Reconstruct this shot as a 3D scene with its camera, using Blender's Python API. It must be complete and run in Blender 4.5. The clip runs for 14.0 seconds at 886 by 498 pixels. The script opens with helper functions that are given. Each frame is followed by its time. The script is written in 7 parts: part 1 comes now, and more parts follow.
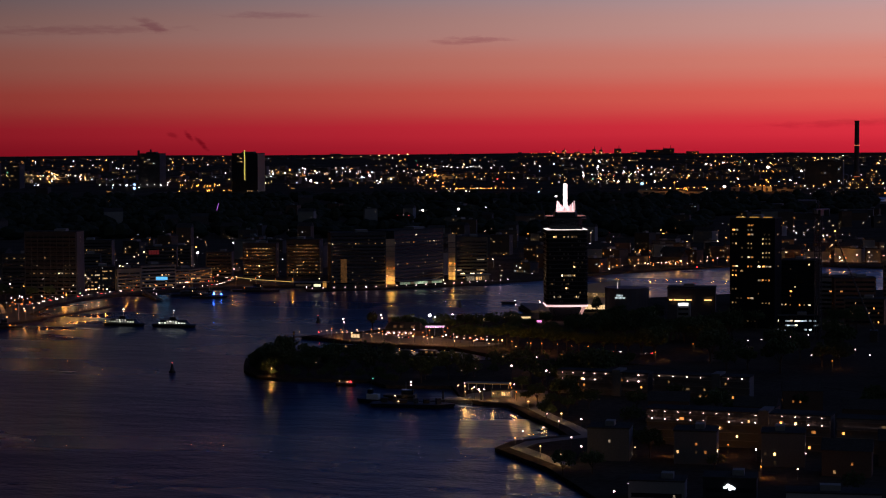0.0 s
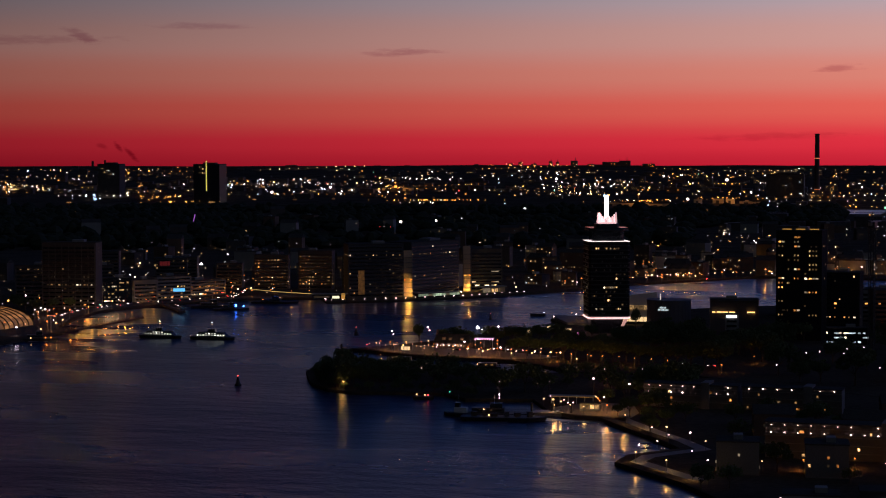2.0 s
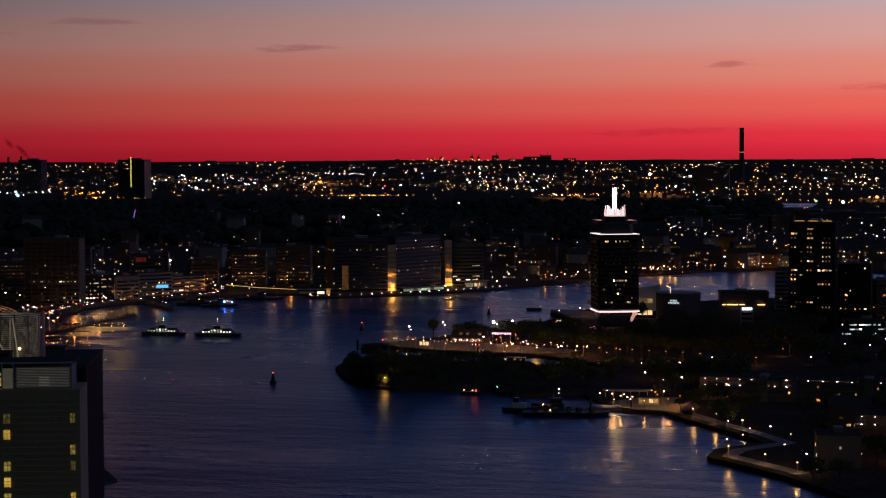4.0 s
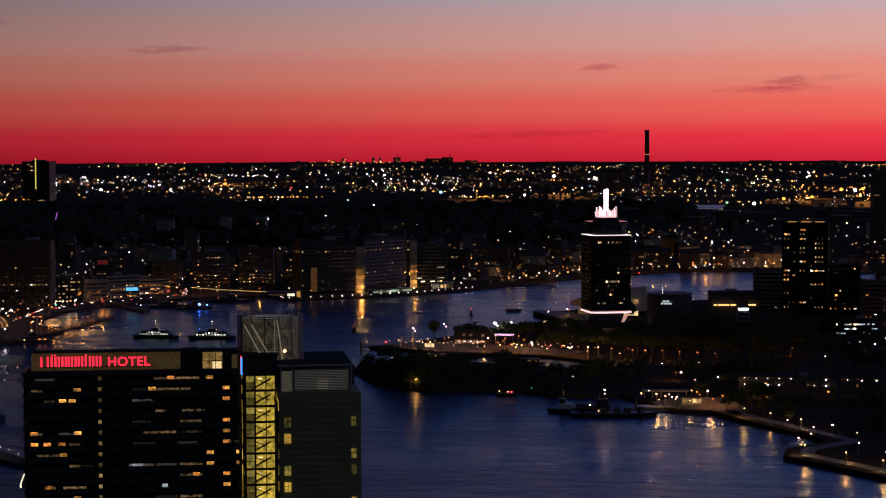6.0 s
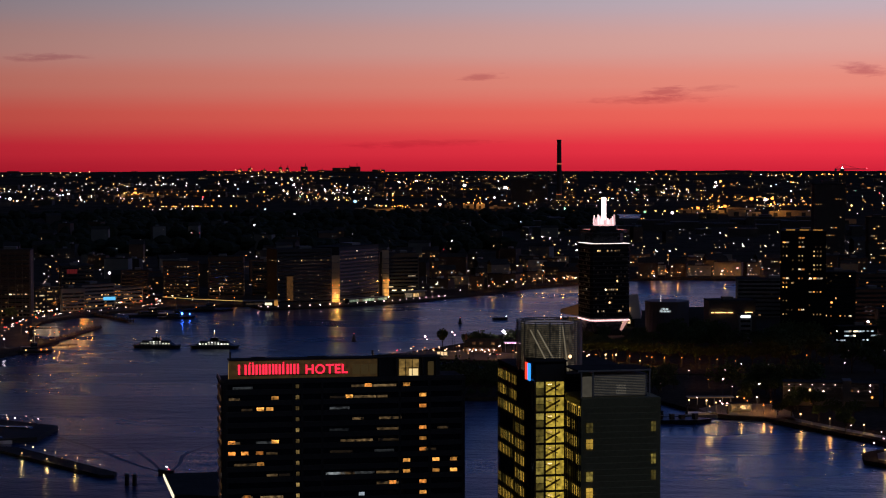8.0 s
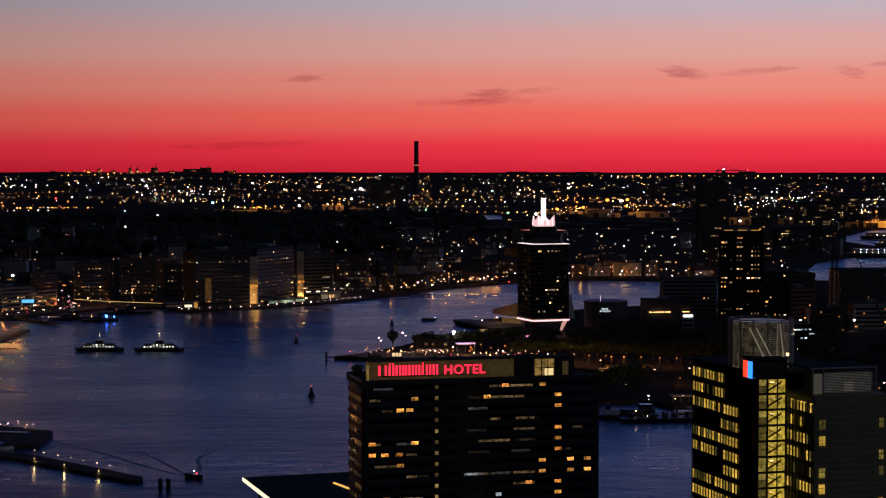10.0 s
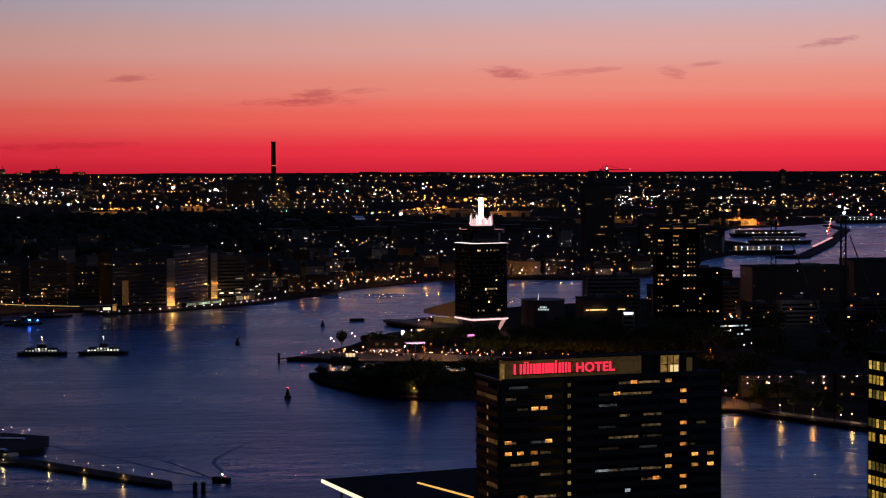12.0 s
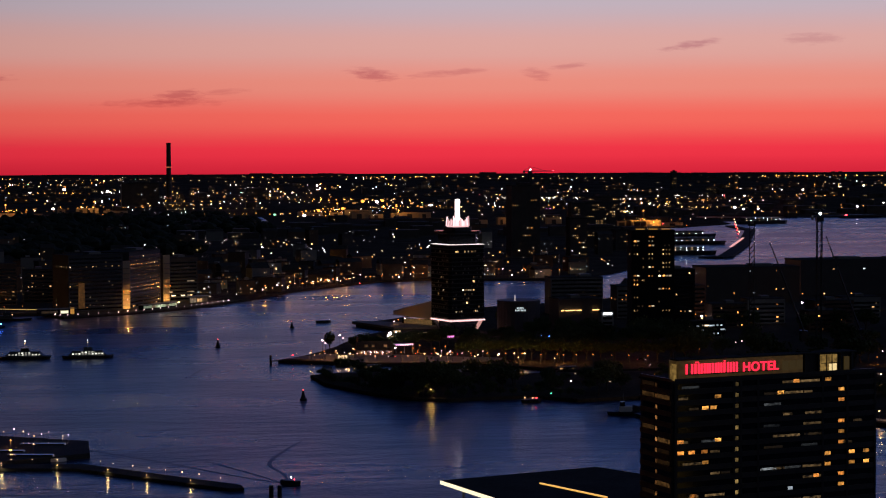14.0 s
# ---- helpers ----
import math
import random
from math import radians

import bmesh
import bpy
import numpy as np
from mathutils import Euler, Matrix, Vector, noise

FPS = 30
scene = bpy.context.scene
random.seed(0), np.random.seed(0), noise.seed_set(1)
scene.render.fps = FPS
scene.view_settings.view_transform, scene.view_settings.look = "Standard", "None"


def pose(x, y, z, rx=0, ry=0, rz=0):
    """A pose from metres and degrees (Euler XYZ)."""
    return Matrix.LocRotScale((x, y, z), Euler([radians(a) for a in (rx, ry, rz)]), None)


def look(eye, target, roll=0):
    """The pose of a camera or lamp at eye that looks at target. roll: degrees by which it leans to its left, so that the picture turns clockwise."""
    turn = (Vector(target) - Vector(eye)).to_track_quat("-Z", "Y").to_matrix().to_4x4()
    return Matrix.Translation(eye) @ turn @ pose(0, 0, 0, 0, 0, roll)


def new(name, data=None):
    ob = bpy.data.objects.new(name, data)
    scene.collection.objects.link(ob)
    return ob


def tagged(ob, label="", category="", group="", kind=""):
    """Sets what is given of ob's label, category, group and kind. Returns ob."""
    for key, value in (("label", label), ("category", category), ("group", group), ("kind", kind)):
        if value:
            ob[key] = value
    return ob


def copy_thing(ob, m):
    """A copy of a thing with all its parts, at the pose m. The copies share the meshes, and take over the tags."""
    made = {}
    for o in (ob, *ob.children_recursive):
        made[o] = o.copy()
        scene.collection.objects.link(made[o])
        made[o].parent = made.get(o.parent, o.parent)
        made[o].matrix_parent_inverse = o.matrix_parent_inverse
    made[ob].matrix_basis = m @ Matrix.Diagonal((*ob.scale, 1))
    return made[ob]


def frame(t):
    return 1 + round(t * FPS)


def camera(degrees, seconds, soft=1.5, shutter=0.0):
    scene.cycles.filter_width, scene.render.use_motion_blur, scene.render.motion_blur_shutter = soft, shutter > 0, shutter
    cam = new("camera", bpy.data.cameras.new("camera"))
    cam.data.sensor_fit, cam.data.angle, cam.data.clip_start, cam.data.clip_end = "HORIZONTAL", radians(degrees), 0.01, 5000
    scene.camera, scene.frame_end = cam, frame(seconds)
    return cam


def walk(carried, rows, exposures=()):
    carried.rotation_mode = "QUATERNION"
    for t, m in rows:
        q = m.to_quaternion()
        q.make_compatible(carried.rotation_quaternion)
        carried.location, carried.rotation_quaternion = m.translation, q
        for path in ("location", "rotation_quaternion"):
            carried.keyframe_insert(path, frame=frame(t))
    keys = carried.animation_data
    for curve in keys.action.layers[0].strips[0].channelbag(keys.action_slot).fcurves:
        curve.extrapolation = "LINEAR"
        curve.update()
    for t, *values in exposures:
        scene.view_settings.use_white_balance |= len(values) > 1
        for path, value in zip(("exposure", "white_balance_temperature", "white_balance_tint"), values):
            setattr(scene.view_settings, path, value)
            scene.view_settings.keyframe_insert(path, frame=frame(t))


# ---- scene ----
cam = camera(25.8, 14.0, soft=1.1)
PATH = [
    (0, (227.124, -1089.962, 104.175), (226.594, -1088.037, 104.065), -0.3),
    (0.5, (212.73, -1092.09, 104.017), (212.201, -1090.165, 103.908), -0.3),
    (1, (197.491, -1094.076, 104.031), (196.972, -1092.147, 103.925), -0.2),
    (1.5, (181.0, -1095.604, 103.82), (180.506, -1093.669, 103.718), -0.2),
    (2, (163.969, -1096.367, 103.681), (163.508, -1094.423, 103.583), -0.1),
    (4.5, (82.379, -1095.851, 101.875), (82.051, -1093.881, 101.771), -0.3),
    (5, (65.195, -1097.945, 101.799), (64.898, -1095.97, 101.695), -0.3),
    (5.5, (48.847, -1100.72, 101.646), (48.584, -1098.74, 101.543), -0.3),
    (6, (32.845, -1103.143, 101.867), (32.618, -1101.159, 101.766), -0.2),
    (6.5, (16.219, -1105.586, 102.058), (16.023, -1103.598, 101.959), -0.1),
    (7, (-0.791, -1107.208, 101.824), (-0.962, -1105.217, 101.728), -0.1),
    (9.5, (-84.207, -1108.064, 100.886), (-84.176, -1106.066, 100.797), -0.0),
    (10, (-100.381, -1107.383, 100.888), (-100.304, -1105.386, 100.798), -0.0),
    (10.5, (-116.399, -1106.455, 100.879), (-116.278, -1104.46, 100.79), -0.1),
    (11, (-132.043, -1105.579, 100.818), (-131.876, -1103.588, 100.729), -0.1),
    (11.5, (-147.984, -1104.62, 100.73), (-147.771, -1102.633, 100.64), -0.2),
    (12, (-164.054, -1103.229, 100.766), (-163.799, -1101.247, 100.676), -0.2),
    (12.5, (-180.023, -1101.277, 100.852), (-179.734, -1099.3, 100.762), -0.2),
    (13, (-195.928, -1098.981, 100.815), (-195.604, -1097.01, 100.725), -0.2),
    (13.5, (-211.702, -1096.416, 100.772), (-211.344, -1094.451, 100.682), -0.3),
    (14, (-227.432, -1093.641, 100.988), (-227.04, -1091.682, 100.899), -0.2),
]
walk(cam, [(t, look(eye, target, roll)) for t, eye, target, roll in PATH])

# ---- world: dusk sky, red along the horizon, deep blue overhead ----
world = bpy.data.worlds.new("dusk_sky")
scene.world = world
world.use_nodes = True
WN, WL = world.node_tree.nodes, world.node_tree.links
WN.clear()


def wnode(kind, **values):
    n = WN.new(kind)
    for key, v in values.items():
        n.inputs[int(key[1:])].default_value = v
    return n


def wmath(op, a, b=None, c=None):
    n = WN.new("ShaderNodeMath")
    n.operation = op
    for i, v in enumerate((a, b, c)):
        if v is None:
            continue
        if isinstance(v, (int, float)):
            n.inputs[i].default_value = v
        else:
            WL.new(v, n.inputs[i])
    return n.outputs[0]


sky_dir = WN.new("ShaderNodeTexCoord").outputs["Generated"]
sky_xyz = WN.new("ShaderNodeSeparateXYZ")
WL.new(sky_dir, sky_xyz.inputs[0])
SX, SY, SZ = sky_xyz.outputs
sky_az = wmath("ARCTAN2", SX, SY)          # radians, 0 along +y, positive to +x
sky_el = wmath("ARCSINE", SZ)

# fine horizontal streaks disturb the gradient a little
streak_vec = WN.new("ShaderNodeCombineXYZ")
WL.new(wmath("MULTIPLY", sky_az, 9.0), streak_vec.inputs[0])
WL.new(wmath("MULTIPLY", sky_el, 120.0), streak_vec.inputs[1])
streak = WN.new("ShaderNodeTexNoise")
streak.inputs["Scale"].default_value = 1.0
streak.inputs["Detail"].default_value = 5.0
streak.inputs["Roughness"].default_value = 0.55
WL.new(streak_vec.outputs[0], streak.inputs["Vector"])
streak_off = wmath("MULTIPLY", wmath("SUBTRACT", streak.outputs[0], 0.5), 0.0022)
el_soft = wmath("ADD", sky_el, streak_off)

ramp = WN.new("ShaderNodeValToRGB")
ramp.color_ramp.interpolation = "EASE"
SKY_STOPS = [  # elevation in degrees, linear colour
    (-3.0, (0.10, 0.006, 0.018)), (-0.35, (0.60, 0.016, 0.038)), (0.35, (0.80, 0.032, 0.056)),
    (1.3, (0.84, 0.125, 0.098)), (2.3, (0.77, 0.245, 0.19)), (3.4, (0.67, 0.35, 0.315)),
    (4.8, (0.48, 0.40, 0.46)), (6.2, (0.17, 0.235, 0.43)), (9.0, (0.050, 0.106, 0.36)),
    (25.0, (0.022, 0.056, 0.25)), (60.0, (0.014, 0.026, 0.090))]
while len(ramp.color_ramp.elements) < len(SKY_STOPS):
    ramp.color_ramp.elements.new(0.5)
for e, (deg, col) in zip(ramp.color_ramp.elements, SKY_STOPS):
    e.position = (deg + 3.0) / 63.0
    e.color = (*col, 1)
WL.new(wmath("DIVIDE", wmath("ADD", el_soft, radians(3.0)), radians(63.0)), ramp.inputs[0])

# brighter towards the place where the sun went down, to the right of the walk's middle
glow = WN.new("ShaderNodeMapRange")
glow.interpolation_type = "SMOOTHSTEP"
WL.new(sky_az, glow.inputs[0])
for i, v in ((1, radians(-44)), (2, radians(15)), (3, 0.16), (4, 1.08)):
    glow.inputs[i].default_value = v
far_side = WN.new("ShaderNodeMapRange")
far_side.interpolation_type = "SMOOTHSTEP"
WL.new(wmath("ABSOLUTE", wmath("SUBTRACT", sky_az, radians(22))), far_side.inputs[0])
for i, v in ((1, radians(50)), (2, radians(130)), (3, 1.0), (4, 0.75)):
    far_side.inputs[i].default_value = v
# the upper sky falls off faster to the side than the band along the horizon
lift = WN.new("ShaderNodeMapRange")
WL.new(sky_el, lift.inputs[0])
for i, v in ((1, radians(3)), (2, radians(11)), (3, 1.0), (4, 2.4)):
    lift.inputs[i].default_value = v
sky_gain = wmath("MULTIPLY", wmath("POWER", glow.outputs[0], lift.outputs[0]), far_side.outputs[0])

# thin cloud wisps: azimuth, elevation, half length, half height in degrees, tilt, strength
WISPS = [
    (-14.55, 3.0, 1.3, 0.14, 0.03, 0.34), (-1.8, 2.46, 0.8, 0.12, 0.05, 0.36), (3.1, 1.78, 2.1, 0.14, 0.02, 0.30), (3.55, 1.98, 0.85, 0.22, 0.14, 0.42), (4.9, 2.1, 0.9, 0.10, 0.06, 0.22), (-3.7, 0.5, 2.6, 0.13, 0.03, 0.24),
    (9.25, 2.61, 0.8, 0.2, -0.12, 0.44), (11.5, 2.65, 1.4, 0.12, 0.08, 0.28), (14.1, 2.6, 0.5, 0.2, -0.2, 0.26), (15.1, 2.84, 0.7, 0.09, 0.1, 0.28),
    (18.6, 3.42, 0.9, 0.14, 0.15, 0.38), (22.1, 3.57, 1.0, 0.2, 0.0, 0.22), (-23.9, 3.45, 0.6, 0.18, -0.35, 0.36), (-26.0, 3.3, 3.5, 0.16, 0.02, 0.26),
    (-20.4, 3.75, 1.5, 0.13, 0.0, 0.26), (-22.5, 0.02, 0.24, 0.13, -0.9, 0.75), (-22.85, 0.22, 0.16, 0.12, -0.9, 0.7), (-23.3, 0.24, 0.2, 0.09, -0.3, 0.4)]
cloud_vec = WN.new("ShaderNodeCombineXYZ")
WL.new(wmath("MULTIPLY", sky_az, 60.0), cloud_vec.inputs[0])
WL.new(wmath("MULTIPLY", sky_el, 330.0), cloud_vec.inputs[1])
cloud = WN.new("ShaderNodeTexNoise")
cloud.inputs["Scale"].default_value = 1.7
cloud.inputs["Detail"].default_value = 9.0
cloud.inputs["Roughness"].default_value = 0.62
WL.new(cloud_vec.outputs[0], cloud.inputs["Vector"])
ragged = wmath("MULTIPLY", wmath("SUBTRACT", cloud.outputs[0], 0.5), 3.6)
keep = None
for az, el, wide, high, tilt, strong in WISPS:
    da = wmath("DIVIDE", wmath("SUBTRACT", sky_az, radians(az)), radians(wide))
    de = wmath("SUBTRACT", sky_el, radians(el))
    de = wmath("DIVIDE", wmath("SUBTRACT", de, wmath("MULTIPLY", da, radians(wide) * tilt)), radians(high))
    d2 = wmath("ADD", wmath("MULTIPLY", da, da), wmath("MULTIPLY", de, de))
    body = wmath("MAXIMUM", wmath("SUBTRACT", 1.0, wmath("ADD", d2, ragged)), 0.0)
    body = wmath("MINIMUM", body, 1.0)
    inside = wmath("MAXIMUM", wmath("SUBTRACT", 1.0, wmath("MULTIPLY", d2, 0.3)), 0.0)
    dark = wmath("SUBTRACT", 1.0, wmath("MULTIPLY", wmath("MULTIPLY", body, inside), strong))
    keep = dark if keep is None else wmath("MULTIPLY", keep, dark)

# away from the sunset the sky is plain night blue down to the ground
east = WN.new("ShaderNodeMapRange")
east.interpolation_type = "SMOOTHSTEP"
WL.new(wmath("ABSOLUTE", wmath("SUBTRACT", sky_az, radians(10))), east.inputs[0])
for i, v in ((1, radians(45)), (2, radians(110)), (3, 0.0), (4, 1.0)):
    east.inputs[i].default_value = v
sky_tone = WN.new("ShaderNodeMixRGB")
WL.new(east.outputs[0], sky_tone.inputs[0])
WL.new(ramp.outputs[0], sky_tone.inputs[1])
sky_tone.inputs[2].default_value = (0.060, 0.073, 0.112, 1)
sky_mix = WN.new("ShaderNodeMixRGB")
sky_mix.blend_type = "MULTIPLY"
sky_mix.inputs[0].default_value = 1.0
WL.new(sky_tone.outputs[0], sky_mix.inputs[1])
grey = WN.new("ShaderNodeCombineXYZ")
thin = wmath("SUBTRACT", 1.0, keep)
for i, part_of in enumerate((0.62, 0.95, 0.74)):
    veil = wmath("SUBTRACT", 1.0, wmath("MULTIPLY", thin, part_of))
    WL.new(wmath("MULTIPLY", sky_gain, veil), grey.inputs[i])
WL.new(grey.outputs[0], sky_mix.inputs[2])
back = wnode("ShaderNodeBackground", _1=1.0)
WL.new(sky_mix.outputs[0], back.inputs[0])
world_out = WN.new("ShaderNodeOutputWorld")
WL.new(back.outputs[0], world_out.inputs[0])


# ---- materials ----
def surface(name, colour, rough=0.7, metal=0.0, vary=0.25, scale=1.0, bump=0.0, spec=0.4, jitter=0.0):
    """A plain surface with stains at two scales, and relief. jitter: how far pieces differ from each other."""
    m = bpy.data.materials.new(name)
    m.use_nodes = True
    n, l = m.node_tree.nodes, m.node_tree.links
    b = n["Principled BSDF"]
    b.inputs["Roughness"].default_value = rough
    b.inputs["Metallic"].default_value = metal
    b.inputs["Specular IOR Level"].default_value = spec
    co = n.new("ShaderNodeTexCoord").outputs["Object"]
    big, fine = n.new("ShaderNodeTexNoise"), n.new("ShaderNodeTexNoise")
    for t, s, d in ((big, 0.12 * scale, 4), (fine, 1.9 * scale, 3)):
        t.inputs["Scale"].default_value = s
        t.inputs["Detail"].default_value = d
        l.new(co, t.inputs["Vector"])
    add = n.new("ShaderNodeMath")
    add.operation = "ADD"
    l.new(big.outputs[0], add.inputs[0])
    l.new(fine.outputs[0], add.inputs[1])
    last = add.outputs[0]
    if jitter:
        info = n.new("ShaderNodeObjectInfo")
        j = n.new("ShaderNodeMath")
        j.operation = "MULTIPLY_ADD"
        l.new(info.outputs["Random"], j.inputs[0])
        j.inputs[1].default_value = jitter
        l.new(last, j.inputs[2])
        last = j.outputs[0]
    mr = n.new("ShaderNodeMapRange")
    l.new(last, mr.inputs[0])
    for i, v in ((1, 0.6), (2, 1.4 + jitter), (3, 1 - vary), (4, 1 + vary)):
        mr.inputs[i].default_value = v
    mix = n.new("ShaderNodeMixRGB")
    mix.blend_type = "MULTIPLY"
    mix.inputs[0].default_value = 1
    mix.inputs[1].default_value = (*colour, 1)
    l.new(mr.outputs[0], mix.inputs[2])
    l.new(mix.outputs[0], b.inputs["Base Color"])
    if bump:
        bp = n.new("ShaderNodeBump")
        bp.inputs["Strength"].default_value = bump
        bp.inputs["Distance"].default_value = 0.1
        l.new(fine.outputs[0], bp.inputs["Height"])
        l.new(bp.outputs[0], b.inputs["Normal"])
    return m


def glowing(name, colour, strength, vary=0.0, island=False, lights=False):
    """Something that gives off light; vary: how far pieces differ in strength."""
    m = bpy.data.materials.new(name)
    m.use_nodes = True
    n, l = m.node_tree.nodes, m.node_tree.links
    b = n["Principled BSDF"]
    b.inputs["Base Color"].default_value = (0.05, 0.05, 0.05, 1)
    b.inputs["Roughness"].default_value = 0.4
    b.inputs["Emission Color"].default_value = (*colour, 1)
    b.inputs["Emission Strength"].default_value = strength
    if vary:
        src = n.new("ShaderNodeNewGeometry").outputs["Random Per Island"] if island else n.new("ShaderNodeObjectInfo").outputs["Random"]
        p = n.new("ShaderNodeMath")
        p.operation = "POWER"
        l.new(src, p.inputs[0])
        p.inputs[1].default_value = 1.0 + 2.0 * vary
        mr = n.new("ShaderNodeMapRange")
        l.new(p.outputs[0], mr.inputs[0])
        mr.inputs[3].default_value = strength * (1 - vary)
        mr.inputs[4].default_value = strength * (1 + vary)
        l.new(mr.outputs[0], b.inputs["Emission Strength"])
    m.cycles.emission_sampling = "AUTO" if lights else "NONE"
    return m


def lit_room(name, colour, strength, vary=0.6, low=0.2, high=1.6):
    """A window with a lit room behind it: blinds, furniture and lamps make it uneven."""
    m = glowing(name, colour, strength, vary)
    n, l = m.node_tree.nodes, m.node_tree.links
    b = n["Principled BSDF"]
    co = n.new("ShaderNodeTexCoord").outputs["Object"]
    t = n.new("ShaderNodeTexNoise")
    t.noise_dimensions = "4D"
    t.inputs["Scale"].default_value = 1.3
    t.inputs["Detail"].default_value = 1
    l.new(co, t.inputs["Vector"])
    shift = n.new("ShaderNodeMath")
    shift.operation = "MULTIPLY"
    l.new(n.new("ShaderNodeObjectInfo").outputs["Random"], shift.inputs[0])
    shift.inputs[1].default_value = 70.0
    l.new(shift.outputs[0], t.inputs["W"])
    mr = n.new("ShaderNodeMapRange")
    for i, v in ((1, 0.32), (2, 0.68), (3, low), (4, high)):
        mr.inputs[i].default_value = v
    l.new(t.outputs[0], mr.inputs[0])
    old = b.inputs["Emission Strength"].links[0].from_socket
    mul = n.new("ShaderNodeMath")
    mul.operation = "MULTIPLY"
    l.new(old, mul.inputs[0])
    l.new(mr.outputs[0], mul.inputs[1])
    l.new(mul.outputs[0], b.inputs["Emission Strength"])
    return m


def water_material():
    m = bpy.data.materials.new("harbour_water")
    m.use_nodes = True
    n, l = m.node_tree.nodes, m.node_tree.links
    b = n["Principled BSDF"]
    b.inputs["Base Color"].default_value = (0.0017, 0.0202, 0.071, 1)
    b.inputs["IOR"].default_value = 1.33
    b.inputs["Specular IOR Level"].default_value = 0.245
    co = n.new("ShaderNodeTexCoord").outputs["Object"]
    heights = []
    for sx, sy, scale, gain in ((1.0, 1.0, 0.55, 0.30), (0.45, 1.0, 0.11, 1.05)):
        mp = n.new("ShaderNodeMapping")
        mp.inputs["Scale"].default_value = (sx, sy, 1)
        mp.inputs["Rotation"].default_value = (0, 0, 0.35)
        l.new(co, mp.inputs[0])
        t = n.new("ShaderNodeTexNoise")
        t.inputs["Scale"].default_value = scale
        t.inputs["Detail"].default_value = 4
        l.new(mp.outputs[0], t.inputs["Vector"])
        k = n.new("ShaderNodeMath")
        k.operation = "MULTIPLY"
        l.new(t.outputs[0], k.inputs[0])
        k.inputs[1].default_value = gain
        heights.append(k.outputs[0])
    add = n.new("ShaderNodeMath")
    l.new(heights[0], add.inputs[0])
    l.new(heights[1], add.inputs[1])
    bp = n.new("ShaderNodeBump")
    bp.inputs["Strength"].default_value = 1.0
    bp.inputs["Distance"].default_value = 1.0
    l.new(add.outputs[0], bp.inputs["Height"])
    l.new(bp.outputs[0], b.inputs["Normal"])
    # calmer and rougher patches where the wind touches the water
    mp = n.new("ShaderNodeMapping")
    mp.inputs["Scale"].default_value = (0.006, 0.016, 1)
    l.new(co, mp.inputs[0])
    t = n.new("ShaderNodeTexNoise")
    t.inputs["Scale"].default_value = 1.0
    t.inputs["Detail"].default_value = 6
    l.new(mp.outputs[0], t.inputs["Vector"])
    mr = n.new("ShaderNodeMapRange")
    for i, v in ((1, 0.35), (2, 0.65), (3, 0.23), (4, 0.35)):
        mr.inputs[i].default_value = v
    l.new(t.outputs[0], mr.inputs[0])
    l.new(mr.outputs[0], b.inputs["Roughness"])
    # small smooth facets between the waves draw lamps out into streaks
    fine = n.new("ShaderNodeBump")
    fine.inputs["Strength"].default_value = 0.35
    fine.inputs["Distance"].default_value = 0.12
    l.new(heights[0], fine.inputs["Height"])
    l.new(fine.outputs[0], b.inputs["Coat Normal"])
    b.inputs["Coat Weight"].default_value = 0.11
    b.inputs["Coat IOR"].default_value = 1.33
    b.inputs["Coat Roughness"].default_value = 0.105
    return m


WATER = water_material()
EARTH = surface("dark_city_ground", (0.062, 0.051, 0.040), 1.0, vary=0.4, scale=0.25, spec=0.0)
PAVING = surface("quay_paving", (0.10, 0.085, 0.07), 0.85, vary=0.3, scale=0.6)
ASPHALT = surface("asphalt", (0.05, 0.05, 0.052), 0.95, vary=0.25, scale=0.6, spec=0.05)
QUAY = surface("quay_wall_concrete", (0.16, 0.15, 0.14), 0.9, vary=0.35, scale=0.8, bump=0.3)
BRICK = surface("dark_brick_wall", (0.13, 0.085, 0.065), 0.95, spec=0.1, vary=0.3, jitter=0.5)
PLASTER = surface("pale_plaster", (0.36, 0.34, 0.32), 0.85, vary=0.18, jitter=0.2)
CONCRETE = surface("grey_concrete", (0.20, 0.20, 0.19), 0.9, spec=0.15, vary=0.25, jitter=0.4)
DARKMETAL = surface("dark_metal_cladding", (0.055, 0.056, 0.06), 0.45, 0.6, vary=0.25, jitter=0.3)
ROOFING = surface("bitumen_roof", (0.06, 0.058, 0.055), 1.0, vary=0.35, scale=0.8, spec=0.0)
DARKGLASS = surface("dark_window_glass", (0.012, 0.014, 0.018), 0.12, vary=0.2, spec=0.6)
BLACKPAINT = surface("black_paint", (0.02, 0.02, 0.022), 0.5, vary=0.2)
STEEL = surface("galvanised_steel", (0.35, 0.35, 0.36), 0.45, 0.8, vary=0.2)
WHITEPAINT = surface("white_ship_paint", (0.72, 0.72, 0.72), 0.4, vary=0.1)
BARK = surface("bark", (0.07, 0.05, 0.035), 0.95, vary=0.4, scale=3)
LEAF = surface("tree_leaves", (0.07, 0.09, 0.04), 0.9, vary=0.5, scale=2, jitter=0.5, spec=0.1)

